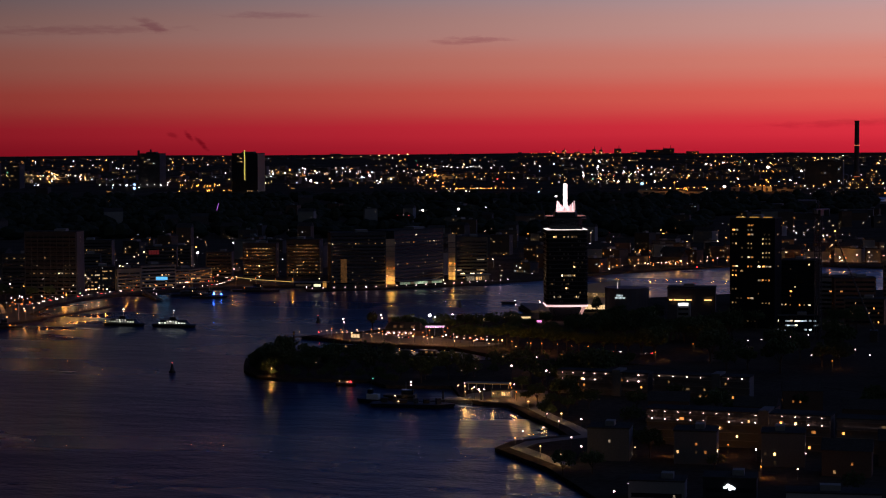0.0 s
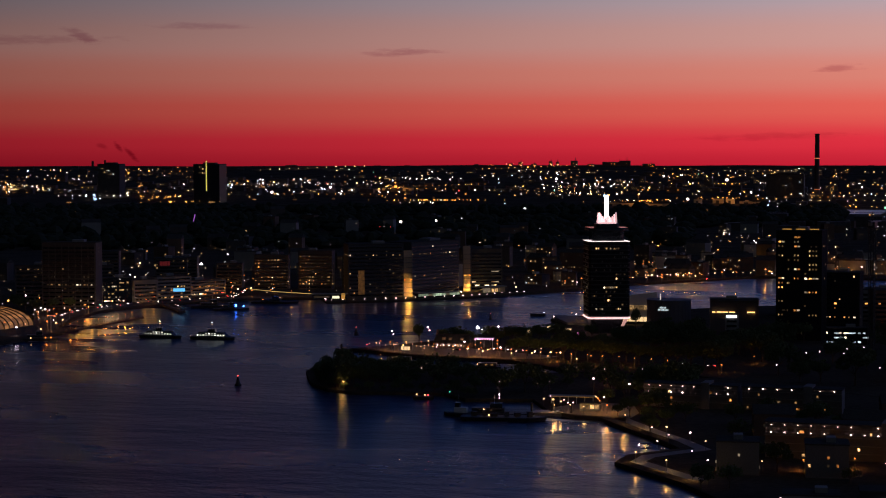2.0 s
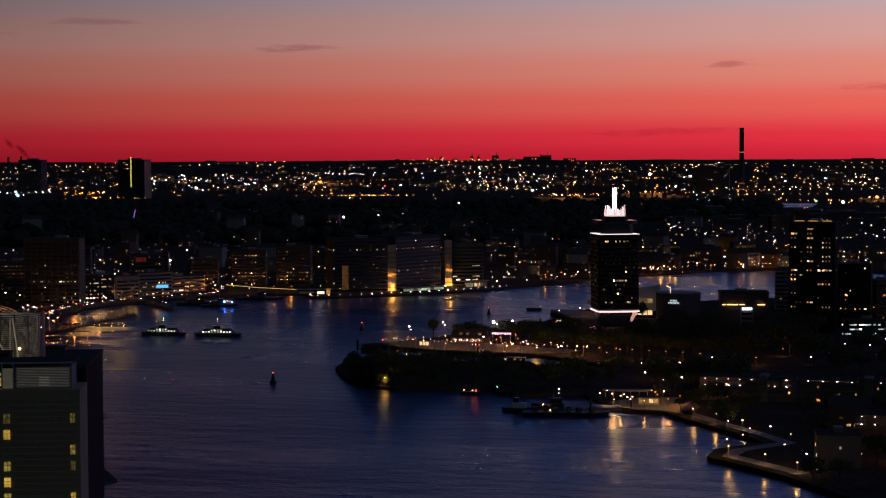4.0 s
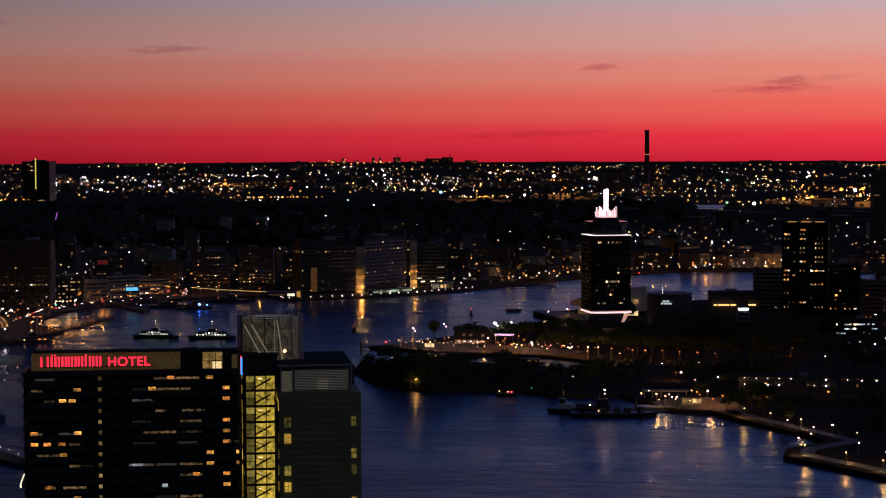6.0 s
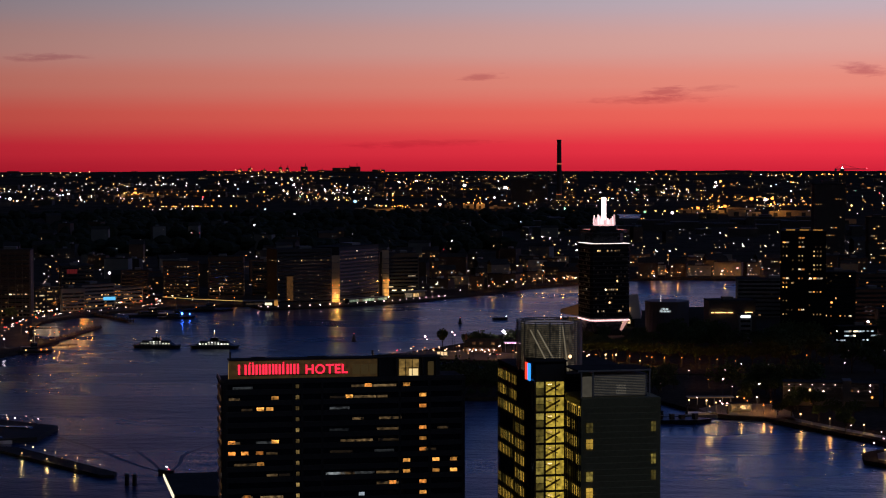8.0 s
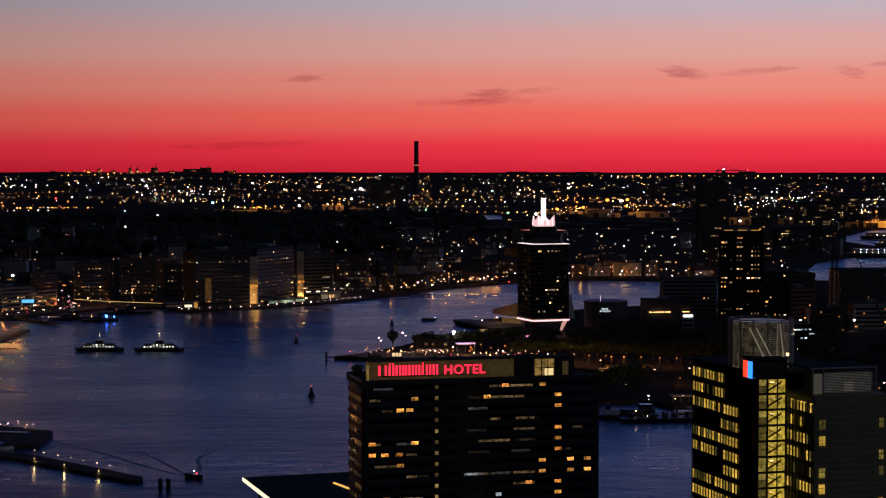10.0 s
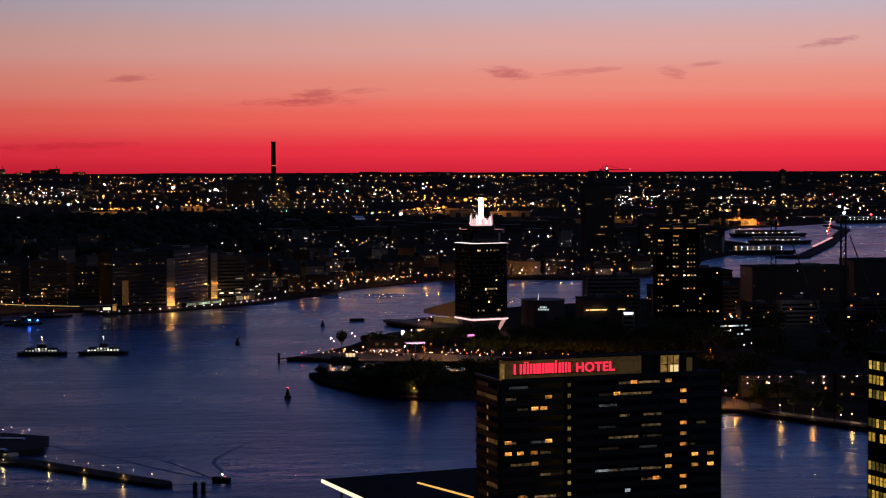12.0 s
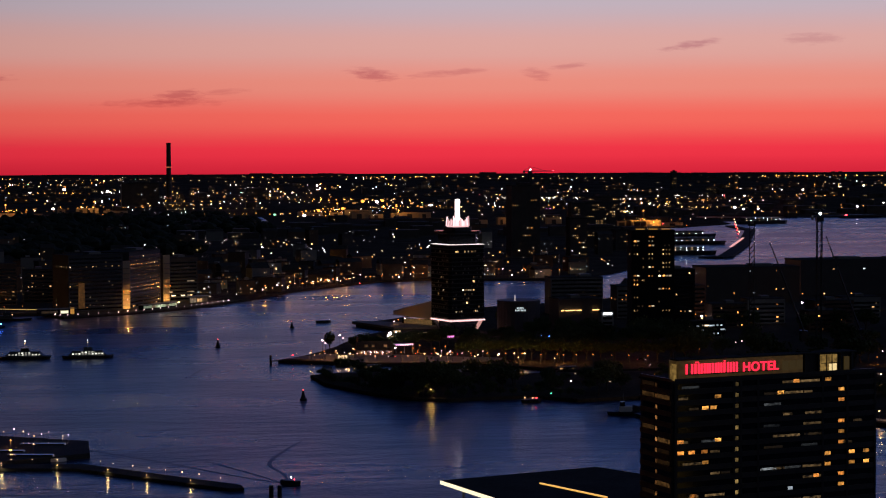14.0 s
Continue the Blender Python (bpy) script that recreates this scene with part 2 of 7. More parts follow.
WARM = lit_room("warm_lit_room", (1.0, 0.54, 0.21), 2.2, 0.9)
AMBER = lit_room("amber_lit_room", (1.0, 0.36, 0.08), 1.9, 0.9)
PALE = lit_room("pale_lit_room", (1.0, 0.76, 0.50), 2.2, 0.9)
LIME = lit_room("yellow_office_light", (0.95, 0.58, 0.085), 0.62, 0.45, 0.62, 1.25)
SOFT = lit_room("soft_evening_room", (1.0, 0.58, 0.23), 0.66, 0.85)
DIM = lit_room("dim_lit_room", (1.0, 0.62, 0.30), 0.10, 0.8)
COOL = lit_room("cool_lit_room", (0.75, 0.88, 1.0), 1.3, 0.8)
LAMP_PINK = glowing("pinkish_white_lamp", (1.0, 0.58, 0.66), 11, 0.6, lights=True)
LAMP_WARM = glowing("warm_white_lamp", (1.0, 0.55, 0.25), 7.5, 0.6, lights=True)
LAMP_AMBER = glowing("sodium_lamp", (1.0, 0.22, 0.028), 2.8, 0.4, lights=True)
LAMP_WHITE = glowing("white_flood_lamp", (1.0, 0.76, 0.95), 20, 0.3, lights=True)
LAMP_BLUE = glowing("blue_lamp", (0.03, 0.13, 1.0), 30, lights=True)
LAMP_RED = glowing("red_lamp", (1.0, 0.03, 0.04), 12, lights=True)
LAMP_GREEN = glowing("green_lamp", (0.1, 1.0, 0.5), 8, lights=True)


# ---- mesh helpers ----
class Shape:
    """Gathers boxes, prisms and tubes into one mesh."""

    def __init__(self):
        self.v, self.f = [], []

    def add(self, verts, faces):
        k = len(self.v)
        self.v.extend(tuple(p) for p in verts)
        self.f.extend(tuple(i + k for i in f) for f in faces)
        return self

    def box(self, x0, x1, y0, y1, z0, z1):
        return self.add([(x0, y0, z0), (x1, y0, z0), (x1, y1, z0), (x0, y1, z0), (x0, y0, z1), (x1, y0, z1), (x1, y1, z1), (x0, y1, z1)],
                        [(3, 2, 1, 0), (4, 5, 6, 7), (0, 1, 5, 4), (1, 2, 6, 5), (2, 3, 7, 6), (3, 0, 4, 7)])

    def prism(self, outline, z0, z1, top=None):
        n = len(outline)
        up = top or outline
        return self.add([(x, y, z0) for x, y in outline] + [(x, y, z1) for x, y in up],
                        [tuple(range(n - 1, -1, -1)), tuple(range(n, 2 * n))] + [(i, (i + 1) % n, n + (i + 1) % n, n + i) for i in range(n)])

    def tube(self, a, b, r0, r1=None, sides=8):
        a, b = Vector(a), Vector(b)
        q = (b - a).to_track_quat("Z", "Y")
        r1 = r0 if r1 is None else r1
        ring = [(math.cos(2 * math.pi * i / sides), math.sin(2 * math.pi * i / sides)) for i in range(sides)]
        vs = [a + q @ Vector((c * r0, s * r0, 0)) for c, s in ring] + [b + q @ Vector((c * r1, s * r1, 0)) for c, s in ring]
        return self.add(vs, [tuple(range(sides - 1, -1, -1)), tuple(range(sides, 2 * sides))] +
                        [(i, (i + 1) % sides, sides + (i + 1) % sides, sides + i) for i in range(sides)])

    def ball(self, c, r, squash=1.0, sides=8, rings=5):
        vs = [(c[0], c[1], c[2] - r * squash)]
        for j in range(1, rings):
            a = math.pi * j / rings - math.pi / 2
            for i in range(sides):
                h = 2 * math.pi * i / sides
                vs.append((c[0] + r * math.cos(a) * math.cos(h), c[1] + r * math.cos(a) * math.sin(h), c[2] + r * squash * math.sin(a)))
        vs.append((c[0], c[1], c[2] + r * squash))
        fs = [(0, 1 + (i + 1) % sides, 1 + i) for i in range(sides)]
        for j in range(rings - 2):
            k = 1 + j * sides
            fs += [(k + i, k + (i + 1) % sides, k + sides + (i + 1) % sides, k + sides + i) for i in range(sides)]
        k, top = 1 + (rings - 2) * sides, len(vs) - 1
        fs += [(k + i, k + (i + 1) % sides, top) for i in range(sides)]
        return self.add(vs, fs)

    def mesh(self, name, material):
        me = bpy.data.meshes.new(name)
        me.from_pydata(self.v, [], self.f)
        me.materials.append(material)
        me.update()
        return me


def part(name, shape, material, parent, label="", at=None):
    """One mesh object under a thing or a part. shape: a Shape or a mesh to share."""
    me = shape.mesh(name, material) if isinstance(shape, Shape) else shape
    ob = new(name, me)
    ob.parent = parent
    if at is not None:
        ob.matrix_basis = at
    if label:
        ob["label"] = label
    return ob


def thing(name, m, label, category, group=""):
    ob = new(name)
    ob.matrix_basis = m
    ob.empty_display_size = 1
    return tagged(ob, label, category, group)


def piece(name, shape, material, label, category, kind="structure"):
    return tagged(new(name, shape.mesh(name, material)), label, category, "", kind)


CENTRE_Y, FLAT, EDGE, RISE = -1100.0, 3600.0, 4750.0, 101.0


def ground_z(x, y):
    """The far land climbs gently towards the horizon."""
    r = math.hypot(x, y - CENTRE_Y)
    if r <= FLAT:
        return 1.6
    s = (r - FLAT) / (EDGE - FLAT)
    return 1.6 + max(0.0, RISE * (1 - r * ((1 - s) / FLAT + s / 17400.0)))

# ---- water and land ----
BASALT = surface("wet_basalt_stone", (0.05, 0.05, 0.05), 1.0, vary=0.4, scale=0.8, bump=0.3, spec=0.03)
w = Shape()
w.add([(-5200, -2600, 0), (5200, -2600, 0), (5200, 3400, 0), (-5200, 3400, 0)], [(0, 1, 2, 3)])
piece("water", w, WATER, "dark blue rippled harbour water at dusk", "water")


def land(name, outline, material, top, label, category="ground"):
    return piece(name, Shape().prism(outline, -3.0, top), material, label, category)


WEST_SHORE = [(-2600, -420), (-420, -420), (-330, -250), (-309, -97), (-303, -50), (-322, -30), (-340, 30), (-345, 75), (-342, 100), (-328, 140), (-308, 175), (-282, 205), (-270, 214), (-238, 221), (-223, 186),
              (-183, 211), (-137, 252), (-88, 326), (-45, 412), (0, 468), (40, 518), (86, 532), (192, 504), (262, 585), (300, 650), (345, 800), (430, 950),
              (500, 1110), (490, 1349), (637, 1712), (717, 1752), (842, 1884), (868, 2010), (896, 2160)]


def far_land():
    """One sheet from the west shore to the horizon."""
    sh = Shape()
    n_az, n_r = 120, 26
    grid = {}
    for i in range(n_az + 1):
        a = radians(-75 + 150 * i / n_az)
        for j in range(n_r + 1):
            r = 3480 + (EDGE - 3480) * j / n_r
            x, y = r * math.sin(a), CENTRE_Y + r * math.cos(a)
            grid[i, j] = len(sh.v)
            hill = 3.0 * max(0.0, noise.noise(Vector((a * 9, 3.1, 0)))) + 1.4 * noise.noise(Vector((a * 60, 0.4, 1.0)))
            sh.v.append((x, y, ground_z(x, y) + (hill if j >= n_r - 1 else 0.0)))
    for i in range(n_az):
        for j in range(n_r):
            sh.f.append((grid[i, j], grid[i + 1, j], grid[i + 1, j + 1], grid[i, j + 1]))
    return sh


ring = [(3500 * math.sin(radians(a)), CENTRE_Y + 3500 * math.cos(radians(a))) for a in range(15, -77, -7)]
land("ground_west", WEST_SHORE + ring, EARTH, 1.6, "dark built-up land on the west bank")
land("far_quay", [(862, 2005), (1036, 2146), (1050, 2182), (900, 2200)], EARTH, 1.6, "dark quay on the far bank", "quay")
piece("ground_far", far_land(), EARTH, "dark flat land that runs out to the horizon", "ground")
NOORD = [(20, -205), (63, -200), (240, -330), (520, -900), (2600, -900), (2600, 700), (900, 560), (500, 500), (366, 496), (250, 500), (170, 270), (116, 234),
         (60, 205), (10, 160), (-20, 117), (-45, 95), (-47, 82), (-30, 40), (-54, 10), (-66, -20), (-80, -58), (-98, -95), (-110, -112),
         (-118, -120), (-100, -130), (-80, -145), (-24, -158)]
land("ground_north", NOORD, EARTH, 1.6, "dark wooded north bank around the tower")
PENINSULA = [(-111, -193), (-109, -226), (-100, -252), (-92, -272), (-79, -290), (-66, -297), (-49, -294), (-26, -294), (-13, -310), (15, -306), (28, -340), (40, -352), (51, -356),
             (68, -388), (83, -413), (90, -428), (74, -446), (72, -462), (97, -496), (110, -520), (170, -640), (520, -900), (500, -560), (240, -330), (90, -215), (15, -207), (-12, -208), (-71, -184), (-99, -186)]
land("ground_peninsula", PENINSULA, EARTH, 1.5, "low dark peninsula with trees and moored boats")
land("ground_south", [(-2600, -2600), (2600, -2600), (2600, -900), (520, -900), (170, -655), (-60, -640), (-300, -650), (-2600, -900)], ASPHALT, 1.7, "near bank under the hotel and the offices")
land("quay_station", [(-420, -425), (-420, -372), (-248, -372), (-217, -392), (-217, -422), (-260, -440)], ASPHALT, 1.8, "stone quay with a boat landing", "quay")
land("breakwater", [(-262, -432), (-219, -441), (-172, -494), (-171.5, -500), (-176, -500), (-222, -450), (-262, -441)], BASALT, 1.0, "long low dark breakwater", "breakwater")


# ---- the round-the-clock office tower with its white crown ----
def window_mesh(w, h, depth, material):
    """A shallow window pane that stands a little proud; it faces -y, its origin at the lower left."""
    return Shape().box(0, w, -depth, 0.02, 0, h).mesh("window", material)


def crown_tower():
    rng = random.Random(4)
    t = thing("office_tower", pose(0, 0, 1.6, rz=17.3), "dark square office tower with glowing white rooftop crown", "tower")
    a = 11.7
    c = 1.3
    square = lambda r, k: [(-r + k, -r), (r - k, -r), (r, -r + k), (r, r - k), (r - k, r), (-r + k, r), (-r, r - k), (-r, -r + k)]
    part("plinth", Shape().prism(square(8.5, 1), 0, 8.2), DARKGLASS, t, "dark glass entrance storey set back under the tower")
    part("body", Shape().prism(square(a, c), 10.2, 52.2), MATTBLACK, t)
    for k in range(17):
        z = 10.6 + k * 2.45
        part("floor_band", Shape().prism(square(a + 0.12, c), z, z + 0.55), BLACKPAINT, t)
    for sx, sy in ((-1, -1), (1, -1), (1, 1), (-1, 1)):
        lit = sx == 1 and sy == -1
        # one leg glows in place of the light that falls on it
        part("leg", Shape().prism([(sx * 6.2 - 0.9, sy * 6.2 - 0.9), (sx * 6.2 + 0.9, sy * 6.2 - 0.9), (sx * 6.2 + 0.9, sy * 6.2 + 0.9), (sx * 6.2 - 0.9, sy * 6.2 + 0.9)], 0, 8.4,
                                  [(sx * 9.8 - 0.9, sy * 9.8 - 0.9), (sx * 9.8 + 0.9, sy * 9.8 - 0.9), (sx * 9.8 + 0.9, sy * 9.8 + 0.9), (sx * 9.8 - 0.9, sy * 9.8 + 0.9)]), LEGLIT if lit else DARKMETAL, t,
             "slanting leg, floodlight put in as glow" if lit else "")
    part("lower_light_rim", Shape().prism(square(a + 0.35, c), 8.7, 9.45), PINKLIT, t, "pinkish white strip of light round the underside")
    part("soffit", Shape().prism(square(a, c), 9.5, 10.2), PLASTER, t)
    part("upper_light_rim", Shape().prism(square(a + 0.25, c), 52.40, 52.62), RIMLIT, t, "thin white strip of light round the roof edge")
    part("rooftop_storey", Shape().prism(square(9.2, 2.5), 52.75, 58.5), DARKGLASS, t)
    part("lookout_deck", Shape().prism(square(11.4, 3.5), 58.5, 59.3), DARKMETAL, t)
    part("rail", Shape().prism(square(11.2, 3.5), 59.3, 60.2), DARKGLASS, t)
    part("plant_room", Shape().prism(square(6.5, 1.5), 59.3, 62.4), BLACKPAINT, t)
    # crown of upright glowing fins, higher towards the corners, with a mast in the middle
    # the floodlight on base, fins and mast is put in as their own glow
    crown = part("crown_base", Shape().prism(square(5.0, 1.0), 62.4, 63.2), CROWNLIT, t, "white crown base, floodlight put in as glow")
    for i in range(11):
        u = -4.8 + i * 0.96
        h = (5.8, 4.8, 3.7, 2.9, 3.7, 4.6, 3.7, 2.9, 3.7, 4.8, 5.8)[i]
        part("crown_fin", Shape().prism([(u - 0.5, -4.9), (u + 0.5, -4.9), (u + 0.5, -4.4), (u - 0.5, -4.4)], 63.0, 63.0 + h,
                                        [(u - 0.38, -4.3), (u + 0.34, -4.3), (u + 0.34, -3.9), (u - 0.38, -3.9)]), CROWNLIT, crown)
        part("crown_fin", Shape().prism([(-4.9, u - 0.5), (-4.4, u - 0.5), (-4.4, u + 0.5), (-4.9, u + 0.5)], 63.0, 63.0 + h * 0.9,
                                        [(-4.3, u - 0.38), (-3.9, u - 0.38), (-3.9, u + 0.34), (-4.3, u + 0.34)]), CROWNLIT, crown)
    part("mast", Shape().box(-1.0, 1.0, -1.0, 1.0, 63.4, 78.4), MASTLIT, t, "white square mast, floodlight put in as glow")
    # lit windows on the two faces seen
    panes = [window_mesh(0.8, 0.95, 0.08, m) for m in (WARM, PALE, SOFT, DIM, DIM)]
    faint = window_mesh(0.8, 0.95, 0.07, lit_room("nearly_dark_office", (1.0, 0.62, 0.30), 0.006, 0.8))
    for face, turn in ((0, 0), (1, -90)):
        spots = {(rng.randrange(18), rng.choice((1, 1, 2, 4, 5, 6, 6, 8, 9, 12, 14, 15, 15))) for _ in range(11)}
        if face == 0:
            spots |= {(i, 6) for i in range(6, 13)} | {(i, 3) for i in (8, 9)} | {(8, 4), (9, 4), (12, 1), (13, 1), (14, 1), (15, 2)}
            spots |= {(i, 15) for i in (2, 3, 7, 11, 12, 13)}
        for i, k in sorted(spots):
            x, z = -10.2 + i * 1.15, 11.35 + k * 2.45
            m = pose(0, 0, 0, rz=turn) @ pose(x, -a - 0.06, z)
            part("lit_window", panes[rng.randrange(5)], None, t, at=m)
        for k in range(16):
            for i in range(18):
                if (i, k) not in spots and rng.random() < (0.3 if k in (2, 7, 10, 11, 13) else 0.06):
                    part("lit_window", faint, None, t, at=pose(0, 0, 0, rz=turn) @ pose(-10.2 + i * 1.15, -a - 0.06, 11.35 + k * 2.45))
    return t


DIMMER = lit_room("faint_corridor_light", (1.0, 0.48, 0.14), 0.035, 0.8)
MATTBLACK = surface("matt_black_facade", (0.018, 0.018, 0.018), 0.9, vary=0.3, spec=0.05)
LEGLIT = glowing("leg_floodlight_glow", (1.0, 0.50, 0.44), 0.55)
PINKLIT = glowing("pinkish_light_strip", (1.0, 0.56, 0.56), 1.6)
RIMLIT = glowing("white_light_strip", (1.0, 0.82, 0.80), 1.1)
# emission stands in for floodlight on the crown and the mast
CROWNLIT = glowing("crown_floodlight_glow", (1.0, 0.60, 0.62), 1.25, 0.5)
MASTLIT = glowing("mast_floodlight_glow", (1.0, 0.82, 0.80), 4.5)
crown_tower()


# ---- the hotel on the near bank ----
def hotel():
    rng = random.Random(11)
    t = thing("hotel_building", pose(-101.3, -708.5, 1.7, rz=12.6), "tall dark slab hotel with glowing red rooftop sign", "hotel")
    W, D, H = 51.2, 13.2, 52.9
    part("body", Shape().box(-0.4, W, 0, D, 0, H), BLACKPAINT, t)
    pitch = 2.31
    for k in range(23):
        z = 0.9 + k * pitch
        part("window_band", Shape().box(0.9, W - 0.9, -0.05, 0.02, z, z + 1.15), DARKGLASS, t, "long strip of dark glass")
        part("window_band", Shape().box(-0.45, -0.38, 0.9, D - 0.9, z, z + 1.15), DARKGLASS, t)
        part("spandrel", Shape().box(0.2, W - 0.2, -0.28, 0, z + 1.2, z + pitch - 0.05), DARKMETAL, t)
        part("spandrel", Shape().box(-0.68, -0.4, 0.2, D - 0.2, z + 1.2, z + pitch - 0.05), BRONZE, t)
    for x in (0.0, 14.4, 16.1, 20.4, 36.9, 43.3, W - 0.5):
        part("pier", Shape().box(x, x + 0.5, -0.34, 0, 0, H), BLACKPAINT, t)
    panes = {m: window_mesh(w, {"d": 0.5, "b": 0.5, "e": 0.5, "s": 0.8}.get(m, 0.72), 0.06, mm) for m, w, mm in (("w", 1.5, HWARM), ("p", 1.8, HPALE), ("a", 1.5, HAMBER), ("d", 2.3, HDIM), ("s", 0.72, HSTAIR), ("c", 1.2, COOL), ("b", 4.8, HDIM), ("e", 4.2, DIMCOOL))}
    spots = []
    for k in range(23):
        spots.append((15.1, k, "s"))
        for x, chance in ((21.2, 0.40), (26.4, 0.52), (31.6, 0.40), (1.4, 0.16), (6.6, 0.12)):
            if rng.random() < chance:
                spots.append((x + rng.uniform(0, 1.2), k, rng.choice("bbbe")))
        for i in range(18):
            x = 1.1 + i * 2.6
            if not 13 < x < 17 and rng.random() < (0.12 if x < 12 or 21 <= x <= 37 else 0.05):
                spots.append((x, k, "d" if rng.random() < 0.86 else rng.choice("wpa")))
    # rooms with their lamps on
    spots += [(10.0, 21, "w"), (6.9, 20, "w"), (10.0, 17, "w"), (0.9, 17, "a"), (0.9, 16, "a"), (3.6, 16, "a"), (6.7, 16, "a"), (6.9, 15, "w"), (25.7, 21, "w"), (37.9, 22, "w"), (37.9, 15, "w"), (37.9, 14, "w"), (31.0, 9, "w"),
              (44.2, 15, "w"), (48.0, 15, "w"), (44.2, 14, "w"), (48.0, 14, "w"), (4.0, 12, "a"), (9.8, 11, "w"), (28.4, 12, "c"), (46.0, 10, "a"), (7.0, 8, "w"), (24.0, 7, "w"), (46.2, 6, "w"), (10.2, 5, "a")]
    spots += [(41.4, k, m) for k, m in zip((21, 20, 18, 17, 16, 13, 12, 10, 9, 7, 5, 4, 2), "waawaawawaawa")]
    for x, k, m in spots:
        part("lit_window", panes[m], None, t, at=pose(x, -0.05, 0.98 + k * pitch))
    side = window_mesh(0.7, 0.8, 0.06, SIDEDIM)
    for k in range(23):
        part("lit_window", side, None, t, at=pose(-0.45, 6.8, 0.95 + k * pitch, rz=-90))
    faint = window_mesh(5.0, 0.9, 0.06, DIMMER)
    for k in range(23):
        for y in (0.9, 7.2):
            if rng.random() < 0.4:
                part("lit_window", faint, None, t, at=pose(-0.45, y + 5.0, 0.95 + k * pitch, rz=-90))
    part("roof_slab", Shape().box(-0.75, W + 0.2, -0.35, D + 0.2, H, H + 0.45), ROOFING, t)
    # top storey behind glass, lit from inside
    part("top_storey", Shape().box(1.6, 46.0, 0.9, 4.2, H + 0.45, 57.7), BLACKPAINT, t)
    part("sign_panel", Shape().box(1.5, 32.5, 0.55, 0.9, 53.2, 57.6), BANDLIT, t, "dim backlit glass panel behind the sign")
    part("side_panel", Shape().box(1.25, 1.6, 0.9, 4.1, 53.2, 57.5), BANDLIT, t)
    part("corner_window", Shape().box(1.2, 1.6, 1.0, 3.4, 53.4, 56.9), BARLIT, t, "lit corner window")
    for x in (27.2, 29.0, 30.8):
        part("panel_window", Shape().box(x, x + 1.6, 0.48, 0.62, 54.5, 56.5), BARDIM, t)
    part("bar_window", Shape().box(37.2, 41.4, 0.5, 0.9, 53.2, 57.4), BARLIT, t, "bright yellow window of the rooftop bar")
    part("bar_window", Shape().box(39.3, 41.2, 0.4, 0.5, 53.5, 55.4), BARLAMP, t, "brightest pane of the bar")
    for x in (38.5, 39.9):
        part("bar_mullion", Shape().box(x, x + 0.14, 0.3, 0.5, 53.2, 57.4), DARKMETAL, t)
    part("bar_mullion", Shape().box(37.2, 41.4, 0.3, 0.5, 55.5, 55.65), DARKMETAL, t)
    part("bar_window", Shape().box(43.4, 44.6, 0.5, 0.9, 53.3, 56.8), BARDIM, t)
    for x in (32.9, 36.4, 42.2, 45.0):
        part("mullion", Shape().box(x, x + 0.3, 0.3, 0.9, 53.3, 57.7), DARKMETAL, t)
    part("roof", Shape().box(1.1, 46.6, 0.35, 4.5, 57.7, 57.95), ROOFING, t)
    for x, y, w, d, h in ((6, 2.4, 3, 1.6, 0.25), (18, 2.4, 4, 1.4, 0.2), (33, 2.4, 3, 1.6, 0.25)):
        part("roof_unit", Shape().box(x, x + w, y, y + d, 57.95, 57.95 + h), ROOFING, t)
    part("antenna", Shape().tube((1.6, 2.5, 57.95), (1.6, 2.5, 59.4), 0.18), BLACKPAINT, t)
    # the sign: plain red strokes where the brand stands, then the word for the house
    sign = part("sign_rail", Shape().box(3.0, 25.8, 0.3, 0.5, 54.6, 54.75), BLACKPAINT, t)
    xs = [3.1, 5.25, 6.75, 8.2, 9.5, 10.9, 12.35, 13.25, 14.7]
    ws = [1.75, 1.2, 1.15, 1.0, 1.15, 1.1, 0.4, 1.1, 1.15]
    for i, (x, w) in enumerate(zip(xs, ws)):
        st = Shape().box(x, x + 0.40, 0.18, 0.42, 54.8, 56.9)
        if w > 0.5:
            st.box(x + w - 0.40, x + w, 0.18, 0.42, 54.8, 56.9)
        part("sign_stroke", st, REDSIGN, sign)
    for x in (5.45, 6.0, 12.45):
        part("sign_stroke", Shape().box(x, x + 0.3, 0.18, 0.42, 57.05, 57.35), REDSIGN, sign)
    cu = bpy.data.curves.new("sign_word", "FONT")
    cu.body, cu.size, cu.extrude, cu.offset = "HOTEL", 2.72, 0.12, 0.05
    cu.space_character = 1.08
    cu.materials.append(REDSIGN)
    ob = new("sign_word", cu)
    ob.parent = sign
    ob.matrix_basis = pose(17.1, 0.3, 54.8, rx=90)
    ob["label"] = "glowing red letters"
    return t


BRONZE = surface("bronze_panel", (0.16, 0.09, 0.045), 0.4, 0.5, vary=0.3)
BANDLIT = lit_room("dim_backlit_glass", (1.0, 0.56, 0.16), 0.027, 0.05, 0.7, 1.5)
HDIM = lit_room("half_dark_hotel_room", (1.0, 0.62, 0.26), 0.06, 0.9, 0.0, 2.4)
HSTAIR = lit_room("hotel_stair_window", (1.0, 0.66, 0.22), 0.15, 0.7, 0.4, 1.6)
SIDEDIM = lit_room("dim_side_window", (1.0, 0.42, 0.12), 0.22, 0.9)
HWARM = lit_room("amber_hotel_room", (1.0, 0.42, 0.08), 1.0, 0.7)
HPALE = lit_room("pale_hotel_room", (1.0, 0.66, 0.32), 1.4, 0.7)
HAMBER = lit_room("orange_hotel_room", (1.0, 0.34, 0.06), 0.75, 0.7)
